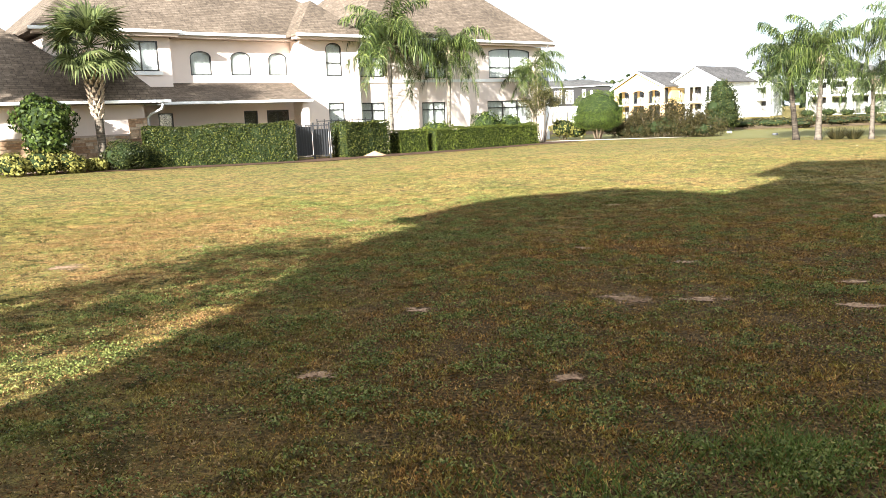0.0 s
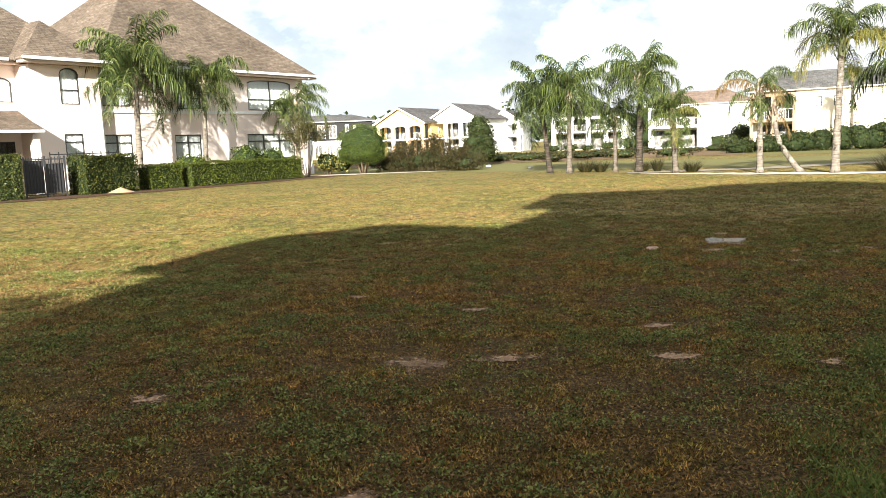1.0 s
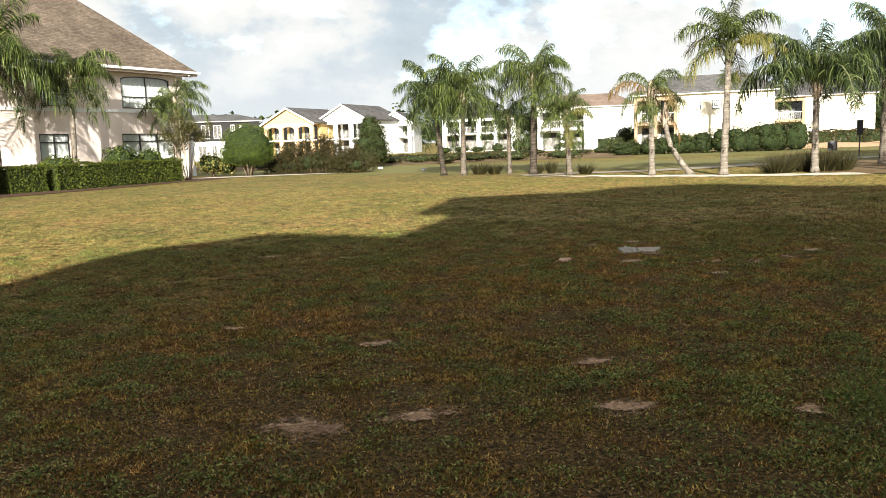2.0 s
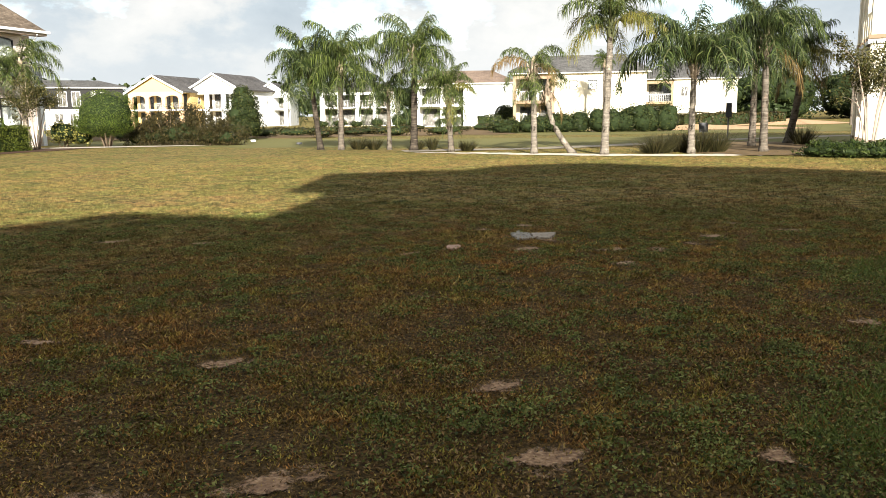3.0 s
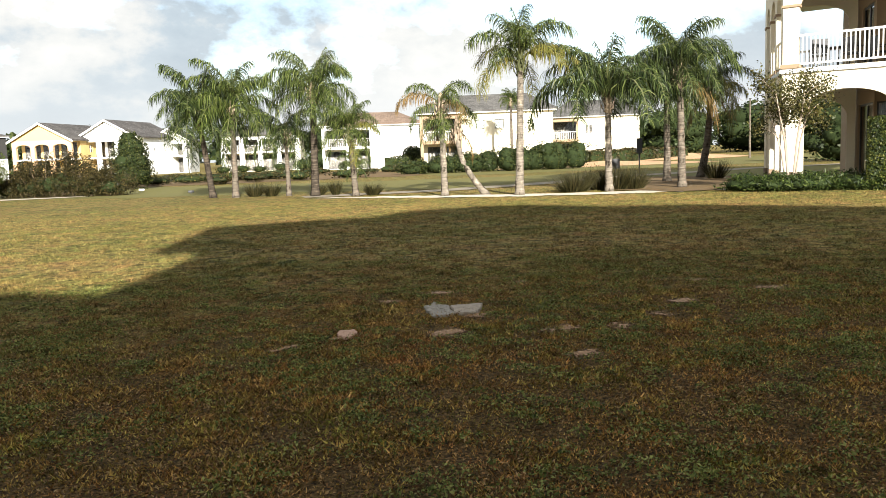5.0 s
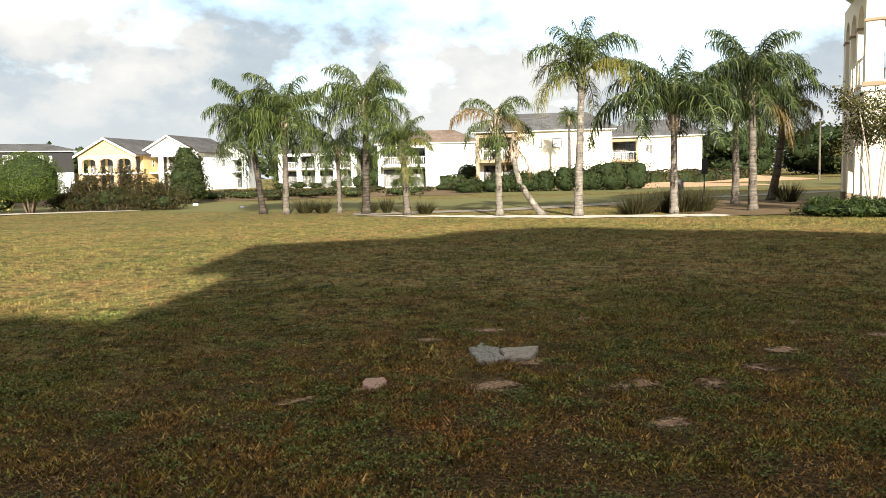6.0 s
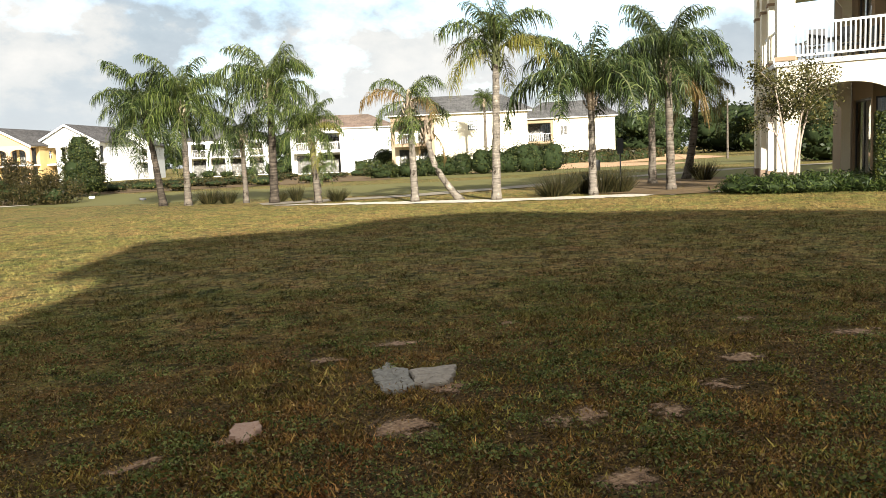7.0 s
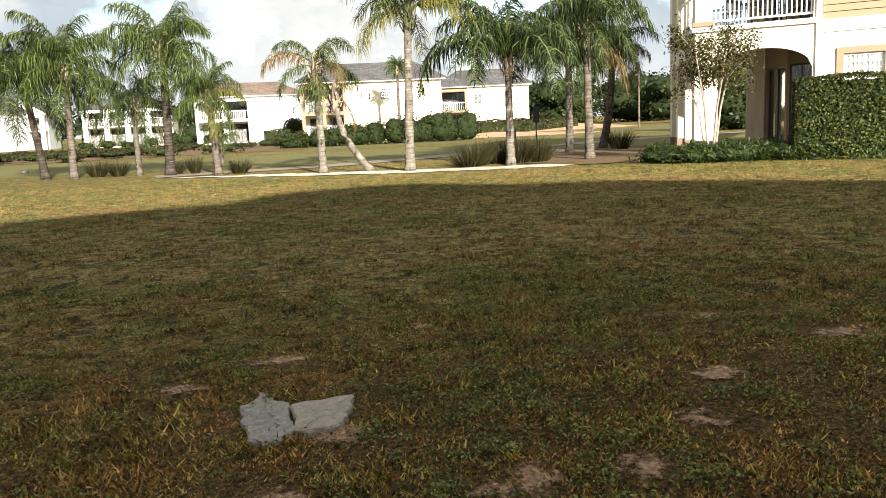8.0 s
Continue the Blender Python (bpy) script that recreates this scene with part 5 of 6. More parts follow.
    # house wall behind the porch, with sliding doors; its tan paints in porch shade
    part("wall", wall_mesh(2.5, 12.0, 0, 7.15, 3.0, 0.25, [(2.56, 3.3, 0.08, 2.75), (2.8, 3.3, 3.95, 6.3)]), M_TAN, ob)
    part("wall", boxes((3.42, 3.56, 0.41, 2.99, 0, 7.15)), M_TAN, ob)
    window(ob, 2.56, 3.3, 0.08, 2.75, 3.0, 2, None, inside=M_ROOM)
    window(ob, 2.8, 3.3, 3.95, 6.3, 3.0, 2, None, inside=M_ROOM)
    inner = pose(2.48, 3.02, 0, 0, 0, 108)
    part("wall", turned(wall_mesh(0.0, 6.0, 0, 7.15, -0.25, 0.25, [(0.25, 2.6, 0.08, 2.75), (0.4, 2.2, 3.95, 6.3)]), inner), M_TAN, ob)
    for a, b, c, d in ((0.25, 2.6, 0.08, 2.75), (0.4, 2.2, 3.95, 6.3)):
        fr = part("sliding_door", turned(boxes((a, a + 0.08, -0.12, -0.06, c, d), (b - 0.08, b, -0.12, -0.06, c, d), ((a + b) / 2 - 0.04, (a + b) / 2 + 0.04, -0.12, -0.06, c, d), (a + 0.08, b - 0.08, -0.12, -0.06, d - 0.08, d), (a + 0.08, b - 0.08, -0.12, -0.06, c, c + 0.08)), inner), M_BRONZE, ob)
        pane = part("pane", turned(boxes((a + 0.05, b - 0.05, -0.1, -0.09, c + 0.05, d - 0.05)), inner), M_GLASS, fr)
        pane.visible_shadow = False
        # dark sheet in place of the unlit room behind the door
        part("dark_room_sheet", turned(boxes((a, b, -0.32, -0.3, c, d)), inner), M_ROOM, fr)
    # added dark door slab, covers the sunlit side wall to read as shade
    fr = part("sliding_door", boxes((3.36, 3.418, 0.7, 2.95, 0.08, 2.75)), M_BRONZE, ob)
    pane = part("pane", boxes((3.35, 3.358, 0.8, 1.75, 0.2, 2.65)), M_GLASS, fr)
    pane = part("pane", boxes((3.35, 3.358, 1.85, 2.85, 0.2, 2.65)), M_GLASS, fr)
    part("ceiling", boxes((-0.2, 3.4, 0.31, 5.2, 3.64, 3.715)), M_WOOD_CEILING, ob)
    part("ceiling", boxes((-0.2, 3.4, 0.31, 5.2, 7.05, 7.14)), M_WOOD_CEILING, ob)
    for z in (3.55, 6.8):
        bm = bmesh.new()
        bmesh.ops.create_uvsphere(bm, u_segments=14, v_segments=8, radius=0.2, matrix=pose(1.6, 2.2, z) @ Matrix.Diagonal((1, 1, 0.5, 1)))
        for k in range(5):
            a = k * 1.2566
            c, s = math.cos(a), math.sin(a)
            v = [bm.verts.new((1.6 + c * r - s * w, 2.2 + s * r + c * w, z + 0.08 + h)) for r, w, h in ((0.18, -0.05, 0), (0.62, -0.08, 0.02), (0.62, 0.08, 0.0), (0.18, 0.05, -0.01))]
            bm.faces.new(v)
        part("ceiling_fan", bm, M_WHITE, ob, "white ceiling fan at rest", smooth=True)
    part("porch_slab", boxes((0.1, 3.4, 0.0, 5.4, 0.0, 0.1)), M_CONCRETE, ob)
    # eave and roof
    part("eave", boxes((-1.2, 12.6, -0.75, 10, 7.152, 7.3)), M_WHITE, ob)
    bm = bmesh.new()
    hip(bm, -1.4, 12.8, -0.95, 10.2, 7.45, 0.5)
    roof_part("roof", bm, M_ROOF_D, ob)
    return ob


house_r()


# ---- far houses ----
def far_house(name, x, y, turn, width, depth, eave, ridge, wall, roof, label, gable_front=True, porch=2.2, bays=3, floor=2.55, roof_wall=None, z=0.0, hip_roof=False, blocks=True, over=0.45, cols=None, back_wall=None, arches=False):
    """A two-storey house seen across the golf course: front with a columned porch and balcony, side wall, roof. Front at local y=0 along +x."""
    ob = empty(name, pose(x, y, z, 0, 0, turn), label, "house", "houses across the golf course")
    t = 0.25
    # body stands behind the porch
    ops = []
    w = (width - 0.6) / bays
    for i in range(bays):
        a = 0.3 + w * i + w * 0.07
        # dark windows fill nearly the whole bay, standing in for the porch's shade
        ops += [(a, a + w * 0.86, 0.1, 2.3), (a, a + w * 0.86, floor + 0.18, floor + 2.35)]
    part("wall", wall_mesh(0, width, -1.0, eave, porch, t, ops), back_wall or wall, ob)
    for o in ops:
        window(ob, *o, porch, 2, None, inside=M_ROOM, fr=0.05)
    side_ops = [(depth * 0.35, depth * 0.35 + 0.8, floor + 0.9, floor + 1.9), (depth * 0.62, depth * 0.62 + 0.8, floor + 0.9, floor + 1.9)]
    for s, nm in ((width, 1), (0, -1)):
        bm = wall_mesh(0, depth - porch, -1.0, eave, 0, t, [(a - porch, b - porch, c, d) for a, b, c, d in side_ops])
        bm.transform(pose(s if nm > 0 else 0, porch + (t if nm > 0 else t), 0, 0, 0, 90) if nm > 0 else pose(t, porch + t, 0, 0, 0, 90))
        wl_ob = part("wall", bm, wall, ob)
    for a, b, c, d in side_ops:
        wn_ob = part("window", boxes((width - 0.14, width - 0.1, a + t, b + t, c, d)), M_BLACK, ob)
        part("window_bars", boxes((width - 0.1, width - 0.06, a + t, b + t, (c + d) / 2 - 0.04, (c + d) / 2 + 0.04), (width - 0.1, width - 0.06, (a + b) / 2 + t - 0.04, (a + b) / 2 + t + 0.04, c, d)), M_WHITE, wn_ob)
    part("wall", boxes((0, width, depth, depth + t, -1.0, eave)), wall, ob)
    # porch
    part("porch_floor", boxes((0, width, 0.0, porch - 0.005, floor - 0.05, floor + 0.15)), M_WHITE, ob)
    part("beam", boxes((0, width, 0.0, 0.3, eave - 0.55, eave)), cols or wall, ob)
    part("porch_ceiling", boxes((0.05, width - 0.05, 0.3, porch - 0.01, eave - 0.15, eave - 0.02)), M_WHITE, ob)
    for i in range(bays + 1):
        a = 0.3 + w * i
        for z0, z1 in ((-1.0, floor - 0.06), (floor + 0.16, eave - 0.56)):
            part("column", boxes((a - 0.3, a + 0.3, 0.0, 0.4, z0, z1)), cols or wall, ob)
        if i < bays and arches:
            part("arch", arch_spandrel(a + 0.3, a + w - 0.3, eave - 0.551, 0.4, 0.0, 0.3), cols or wall, ob)
        if i < bays and hip_roof:
            bm = boxes((a + 0.2, a + w - 0.2, 0.1, 0.16, floor + 0.98, floor + 1.02))
            for k in range(int((w - 0.4) / 0.4)):
                box(bm, a + 0.3 + k * 0.4, a + 0.318 + k * 0.4, 0.11, 0.15, floor + 0.15, floor + 0.98)
            part("rail", bm, M_WHITE, ob)
    # roof
    bm = bmesh.new()
    if hip_roof:
        half = min(width, depth + t) / 2 + over
        hip(bm, -over, width + over, -over, depth + t + over, eave + 0.1, (ridge - eave) / half)
    else:
        half = width / 2 + over
        p = (ridge - eave) / half
        c = width / 2
        v = [bm.verts.new(q) for y0 in (-over, depth + over) for q in ((-over, y0, eave), (c, y0, ridge), (width + over, y0, eave), (width + over, y0, eave - 0.16), (c, y0, ridge - 0.16), (-over, y0, eave - 0.16))]
        for f in ((0, 1, 7, 6), (1, 2, 8, 7), (3, 4, 10, 9), (4, 5, 11, 10), (0, 5, 4, 1), (1, 4, 3, 2), (6, 7, 10, 11), (7, 8, 9, 10), (2, 3, 9, 8), (5, 0, 6, 11)):
            bm.faces.new([v[i] for i in f])
        for y0 in (0.0, depth):
            g = bmesh.new()
            loft(g, [[(0, y0 + d, eave), (width, y0 + d, eave), (c, y0 + d, ridge - 0.18)] for d in (0, t)])
            part("gable", g, roof_wall or wall, ob)
        for sg in (-1, 1):
            g = bmesh.new()
            a, b = Vector((c + sg * half, -over - 0.05, eave - 0.1)), Vector((c, -over - 0.05, ridge - 0.02))
            loft(g, [[q, q + Vector((0, 0.05, 0)), q + Vector((0, 0.05, -0.28)), q + Vector((0, 0, -0.28))] for q in (a, b)])
            part("bargeboard", g, M_WHITE, ob)
    roof_part("roof", bm, roof, ob)
    return ob


far_house("house", 10.9, 130.5, -38, 8.6, 12, 5.2, 7.6, M_YELLOW, M_ROOF_D, "yellow two-storey house with columned balcony porch", cols=M_SALMON, arches=True)
far_house("house", 19.0, 129.0, -38, 8.6, 13, 5.4, 7.9, M_WHITE, M_ROOF_D, "white two-storey gabled house with columned balcony", bays=3)
far_house("house", 29.8, 133.5, -25, 5.2, 10, 5.0, 6.9, M_WHITE, M_ROOF_D, "white gabled house wing with grey roof", bays=2)
far_house("house", 34.8, 115.0, -26, 10.5, 12, 4.9, 6.9, M_CREAM, M_ROOF_G, "cream house with white balcony porch behind palms", bays=4, hip_roof=True, cols=M_WHITE)


def course_house(x, y, turn, width, depth, eave, ridge, porch, wall, roof, label, lower=None, wins=(), cols=None, floor=2.6, bays=2, z=0.0, frames=None, grid=0):
    """A long house across the golf course: two-storey porch at one end, plain wall with a few windows, hip roof."""
    ob = empty("house", pose(x, y, z, 0, 0, turn), label, "house", "houses across the golf course")
    t, cols = 0.25, cols or wall
    part("wall", wall_mesh(porch, width, -1.0, floor, 0, t, [o for o in wins if o[3] < floor]), lower or wall, ob)
    part("wall", wall_mesh(porch, width, floor + 0.001, eave, 0, t, [o for o in wins if o[2] > floor]), wall, ob)
    for o in wins:
        window(ob, *o, 0, 1 if grid else 2, None, mat=frames or M_WHITE, inside=M_CURTAIN if grid else M_ROOM, fr=0.07, grid=grid)
    for s in (0.0, width - t):
        part("wall", boxes((s, s + t, (2.2 if s == 0 else t) + 0.001, depth, -1.0, eave)), wall, ob)
    part("wall", boxes((0, width, depth + 0.001, depth + t, -1.0, eave)), wall, ob)
    part("fascia", boxes((-0.4, width + 0.4, -0.42, -0.36, eave - 0.04, eave + 0.14)), M_WHITE, ob)
    part("soffit", boxes((-0.38, width + 0.38, -0.355, depth + 0.6, eave + 0.001, eave + 0.08)), M_WHITE, ob)
    if porch:
        w = (porch - 0.3) / bays
        ops = [(0.3 + w * i + 0.25, 0.3 + w * (i + 1) - 0.25, z0, z0 + 2.1) for i in range(bays) for z0 in (0.1, floor + 0.2)]
        part("wall", wall_mesh(0, porch, -1.0, eave, 2.2, t, ops), wall, ob)
        for o in ops:
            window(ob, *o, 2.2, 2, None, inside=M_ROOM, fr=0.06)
        part("porch_floor", boxes((0, porch - 0.002, 0, 2.19, floor - 0.15, floor + 0.15)), cols, ob)
        part("beam", boxes((0, porch - 0.002, 0, 0.35, eave - 0.5, eave - 0.002)), cols, ob)
        for i in range(bays + 1):
            a = w * i
            for z0, z1 in ((-1.0, floor - 0.151), (floor + 0.151, eave - 0.501)):
                part("column", boxes((a, a + 0.3, 0.0, 0.35, z0, z1)), cols, ob)
        for i in range(bays):
            bm = boxes((w * i + 0.301, w * (i + 1) - 0.001, 0.1, 0.16, floor + 1.0, floor + 1.06))
            for k in range(int((w - 0.4) / 0.22)):
                box(bm, w * i + 0.4 + k * 0.22, w * i + 0.43 + k * 0.22, 0.11, 0.15, floor + 0.151, floor + 0.999)
            part("rail", bm, M_WHITE, ob)
    bm = bmesh.new()
    half = (depth + 1.2) / 2
    pitch = (ridge - eave) / half
    hip(bm, -0.5, width + 0.5, -0.5, depth + 0.7, eave + 0.2, pitch, pitch_end=pitch * 1.6)
    roof_part("roof", bm, roof, ob)
    return ob


course_house(41.4, 96.2, -27, 11.7, 8.0, 5.2, 6.75, 6.0, M_WHITE, M_ROOF_T, "white house with tan hip roof and balcony", wins=[(7.2, 7.6, 3.5, 4.2), (8.1, 8.5, 3.5, 4.2)])
course_house(42.3, 74.5, -35, 12.9, 7.5, 5.35, 7.1, 4.1, M_CREAM, M_ROOF_G, "cream house with grey hip roof and balconies", wins=[(5.5, 6.3, 3.75, 4.65), (7.3, 8.2, 3.75, 4.65)], cols=M_TRIM, frames=M_BRONZE, grid=4)
course_house(66.5, 84.2, -42, 10.9, 8.0, 5.4, 7.4, 3.6, M_CREAM, M_ROOF_G, "pale yellow house with grey roof behind palms", lower=M_CREAM, wins=[(4.4, 5.3, 3.3, 4.5)], cols=M_TAN, bays=1)
course_house(-3.5, 133.5, 0, 14.0, 10.0, 5.9, 7.0, 0.0, M_DARKWALL, M_ROOF_G, "dark grey sided house over a white lower storey", lower=M_WHITE, floor=2.9, wins=[(5.2, 6.4, 3.3, 5.4), (7.0, 8.2, 3.3, 5.4), (9.6, 10.2, 4.2, 5.4), (10.9, 11.3, 4.4, 5.3), (4.6, 5.8, 0.1, 2.3), (6.6, 7.4, 0.1, 2.3), (11.3, 11.9, 1.0, 2.0)])


a_pose = HOUSE_A.matrix_world


def by_house(s, d):
    p = a_pose @ Vector((s, d, 0))
    return p.x, p.y


# ---- hedges and shrubs by the arched-window house ----
hedge("hedge", -16.4, 31.7, -10.9, 34.6, 1.1, 1.66, M_HEDGE, "tall clipped dark green hedge", 0.08, 620, 0.1, 1)
hedge("hedge", -9.4, 36.65, -7.8, 38.8, 1.1, 1.6, M_HEDGE, "clipped dark green hedge beside a gate", 0.08, 620, 0.05, 2)
hedge("hedge", -7.4, 39.6, -6.2, 41.0, 1.0, 1.15, M_HEDGE_Y, "short lime-green clipped hedge", 0.08, 520, 0.02, 3)
hedge("hedge", -5.9, 41.3, -0.75, 47.6, 1.2, 1.15, M_HEDGE_Y, "low lime-green clipped hedge along the house", 0.08, 520, 0, 4)
hedge("hedge", 24.4, 19.05, 28.4, 12.4, 1.2, 2.05, M_HEDGE, "tall clipped green hedge beside the porch", 0.075, 750, 0, 5)


def gate():
    ob = empty("gate", pose(-11.0, 35.3, 0.06, 0, 0, 30), "black metal picket gate with dark screens", "gate")
    part("frame", boxes((0, 0.06, -0.03, 0.03, 0, 1.65), (1.5, 1.56, -0.03, 0.03, 0, 1.65), (0.75, 0.82, -0.03, 0.03, 0, 1.65), (0.06, 0.75, -0.02, 0.02, 1.5, 1.55), (0.82, 1.5, -0.02, 0.02, 1.5, 1.55), (0.06, 0.75, -0.02, 0.02, 0.12, 0.17), (0.82, 1.5, -0.02, 0.02, 0.12, 0.17)), M_BLACK, ob)
    for i in range(12):
        x = 0.1 + i * 0.118
        part("picket", boxes((x, x + 0.02, -0.012, 0.012, 0.17, 1.62)), M_BLACK, ob)
    part("screen", boxes((0.07, 0.74, 0.05, 0.07, 0.18, 1.49), (0.83, 1.49, 0.05, 0.07, 0.18, 1.35)), M_BLACK, ob, "dark screen panel")


gate()


def fence():
    ob = empty("fence", pose(-9.9, 36.6, 0.05, 0, 0, 52.7), "thin black metal fence behind the hedge", "fence")
    bm = boxes((0, 3.4, 0.75, 0.78, 1.7, 1.74))
    part("rail", bm, M_BLACK, ob)
    for i in range(9):
        part("post", boxes((i * 0.42, i * 0.42 + 0.03, 0.75, 0.78, 0, 1.82)), M_BLACK, ob)


fence()
shrub("shrub", *by_house(-16.4, -3.0), [(0, 0, 2.0, 1.15, 1.0, 0.75), (0.1, 0, 1.3, 0.9, 0.9, 0.8), (-0.3, 0.1, 2.5, 0.7, 0.7, 0.5)], 2600, 0.19, M_BUSH, "large round-leaved green shrub against the wall", z=0.2, seed=3, stem_r=0.04)
shrub("shrub", *by_house(-13.75, -3.8), [(0, 0, 0.6, 0.88, 0.8, 0.62)], 4200, 0.075, M_DARK_SHRUB, "clipped round green shrub beside the palm", z=0.12, seed=5, stems=3)
for i, (px, py, r) in enumerate([(*by_house(-17.9, -3.7), 0.6), (*by_house(-16.9, -3.8), 0.6), (*by_house(-15.9, -3.8), 0.55), (*by_house(-14.9, -3.6), 0.35)]):
    shrub("shrub", px, py, [(0, 0, r * 0.75, r, r * 0.8, r * 0.75), (0.3, 0.1, r * 0.6, r * 0.7, r * 0.7, r * 0.6)], 700, 0.14, M_VARIEGATE, "yellow variegated shrub in the mulch bed", z=0.18, seed=20 + i, stems=3, group="yellow shrubs")
shrub("shrub", -3.2, 45.2, [(0, 0, 1.2, 0.8, 0.7, 0.75)], 900, 0.14, M_BUSH, "loose green shrub behind the low hedge", seed=30)
shrub("shrub", -2.0, 46.6, [(0, 0, 1.15, 0.7, 0.6, 0.6)], 700, 0.14, M_BUSH, "loose green shrub behind the low hedge", seed=31)
shrub("shrub", -5.6, 42.6, [(0, 0, 1.0, 0.9, 0.6, 0.55)], 800, 0.13, M_HEDGE_Y, "lime shrub behind the low hedge", seed=32)
shrub("shrub", 1.1, 51.2, [(0, 0, 0.8, 0.8, 0.8, 0.6), (0.9, 0.3, 0.6, 0.7, 0.7, 0.5)], 900, 0.14, M_VARIEGATE, "yellow-green shrub by the house corner", seed=33)
shrub("topiary", 3.2, 50.2, [(0, 0, 1.75, 1.6, 1.5, 1.25), (0, 0, 1.25, 1.65, 1.5, 0.75)], 16000, 0.065, M_TOPIARY, "round clipped green bush on twisted stems", "bush", seed=34, stems=7, stem_r=0.06, rough=0.03)
rr = random.Random(8)
for i in range(13):
    t = i / 12
    hh = (0.62 + 0.55 * math.sin(math.pi * min(1, 0.18 + 0.8 * t))) * rr.uniform(0.8, 1.2)
    bl = [(0, 0, 0.55 * hh, 0.8, 0.7, 0.6 * hh)]
    for k in range(4):
        bl.append((rr.uniform(-0.6, 0.6), rr.uniform(-0.4, 0.4), hh * rr.uniform(0.7, 1.5), rr.uniform(0.22, 0.45), rr.uniform(0.22, 0.45), rr.uniform(0.2, 0.42)))
    shrub("shrub", 4.8 + 4.5 * t, 51.0 - 3.3 * t + rr.uniform(-0.4, 0.6), bl, 3000, 0.1, M_RED, "loose reddish-green shrub in a sandy bed", z=-0.05, seed=40 + i, stems=7, group="reddish shrubs", rough=0.5, aspect=0.4, tilt=1.0, core=1)
shrub("conical_tree", 11.8, 57.0, [(0, 0, 0.9, 1.35, 1.3, 0.85), (0, 0, 1.6, 1.2, 1.2, 0.9), (0.1, 0, 2.4, 0.95, 0.9, 0.75), (0, 0.1, 3.0, 0.55, 0.5, 0.5)], 9000, 0.11, M_DARK_SHRUB, "dense conical evergreen tree", "tree", seed=60, stems=3, rough=0.25)

# ---- shrubs by the arched porch ----
rr = random.Random(5)
for i in range(9):
    t = i / 8
    shrub("juniper", 22.6 + 2.3 * t, 21.6 - 2.9 * t + rr.uniform(-0.2, 0.3), [(0, 0, 0.18, 0.75, 0.7, 0.2 + 0.08 * rr.random()), (rr.uniform(-0.4, 0.4), rr.uniform(-0.3, 0.3), 0.26 + 0.12 * rr.random(), 0.4, 0.38, 0.18), (rr.uniform(-0.5, 0.5), -0.3, 0.2, 0.45, 0.4, 0.2)], 2200, 0.15, M_JUNIPER, "low spreading green juniper below the porch", seed=70 + i, stems=3, group="junipers", aspect=0.2, rough=0.45, tilt=1.3, stem_r=0.015)


def crepe_myrtle(x, y, seed, scale, label):
    rng = random.Random(seed)
    ob = empty("small_tree", pose(x, y, 0), label, "tree", "crepe myrtles")
    tips = []
    for i in range(6):
        a = i * 1.05 + rng.uniform(-0.2, 0.2)
        r = rng.uniform(0.35, 0.95) * scale
        top = Vector((r * math.cos(a), r * math.sin(a), rng.uniform(1.9, 2.6) * scale))
        foot = Vector((0.09 * math.cos(a), 0.09 * math.sin(a), -0.04))
        mid = foot.lerp(top, 0.5) - Vector((top.x, top.y, 0)) * 0.14
        bm = bmesh.new()
        tube(bm, [foot, foot.lerp(mid, 0.5), mid, mid.lerp(top, 0.55), top], [0.034 * scale, 0.03 * scale, 0.026 * scale, 0.02 * scale, 0.01 * scale], 6, 0.06, rng)
        for k in range(4):
            b = mid.lerp(top, rng.uniform(0.2, 1.0))
            e = b + Vector((rng.uniform(-0.45, 0.45), rng.uniform(-0.45, 0.45), rng.uniform(0.15, 0.6))) * scale
            tube(bm, [b, b.lerp(e, 0.5) + Vector((0, 0, 0.05)), e], [0.013 * scale, 0.009 * scale, 0.004 * scale], 5)
            tips.append(e)
        tips.append(top)
        part("stem", bm, M_BARK_PALE, ob, smooth=True)
    nr = np.random.default_rng(seed)
    pts = np.concatenate([np.array(t) + nr.normal(0, 0.14 * scale, (200, 3)) for t in tips])
    leaf_cards("foliage", pts, nr.normal(0, 1, pts.shape), 0.09, M_CREPE, ob, "sparse olive leaves", nr, 0.5)


crepe_myrtle(23.8, 21.05, 4, 1.15, "sparse pale-stemmed tree beside the porch arch")
crepe_myrtle(-0.1, 48.6, 6, 1.1, "sparse pale-stemmed tree at the house corner")

# ---- palms ----
palm(11.3, 38.6, 3.3, 2.25, "queen palm with dark lower trunk", seed=1, lean=(-0.35, 0.1), trunk=M_TRUNK_DARK, leaf=M_PALM_DARK, mix=WEEPING)
palm(11.95, 37.7, 3.6, 2.25, "queen palm with drooping grey-green crown", seed=2, lean=(0.1, 0.1), trunk=M_TRUNK, mix=WEEPING)
palm(14.1, 34.7, 3.95, 2.1, "queen palm with arching feathery fronds", seed=3, lean=(0.1, 0.0), r=0.15, trunk=M_TRUNK_DARK, mix=WEEPING)
palm(13.7, 36.4, 2.5, 1.9, "low queen palm with hanging dark fronds", seed=4, lean=(0.1, 0.3), r=0.1, leaf=M_PALM_DARK, mix=["high"] * 3 + ["mid"] * 5 + ["low"] * 6 + ["hang"] * 5)
palm(14.95, 32.9, 2.4, 1.35, "short queen palm with yellowish fronds", seed=5, lean=(-0.1, 0.1), r=0.12, yellow=0.35, trunk=M_TRUNK)
palm(18.6, 40.5, 1.1, 0.9, "small young palm on the turf", seed=6, r=0.07, trunk=M_TRUNK)
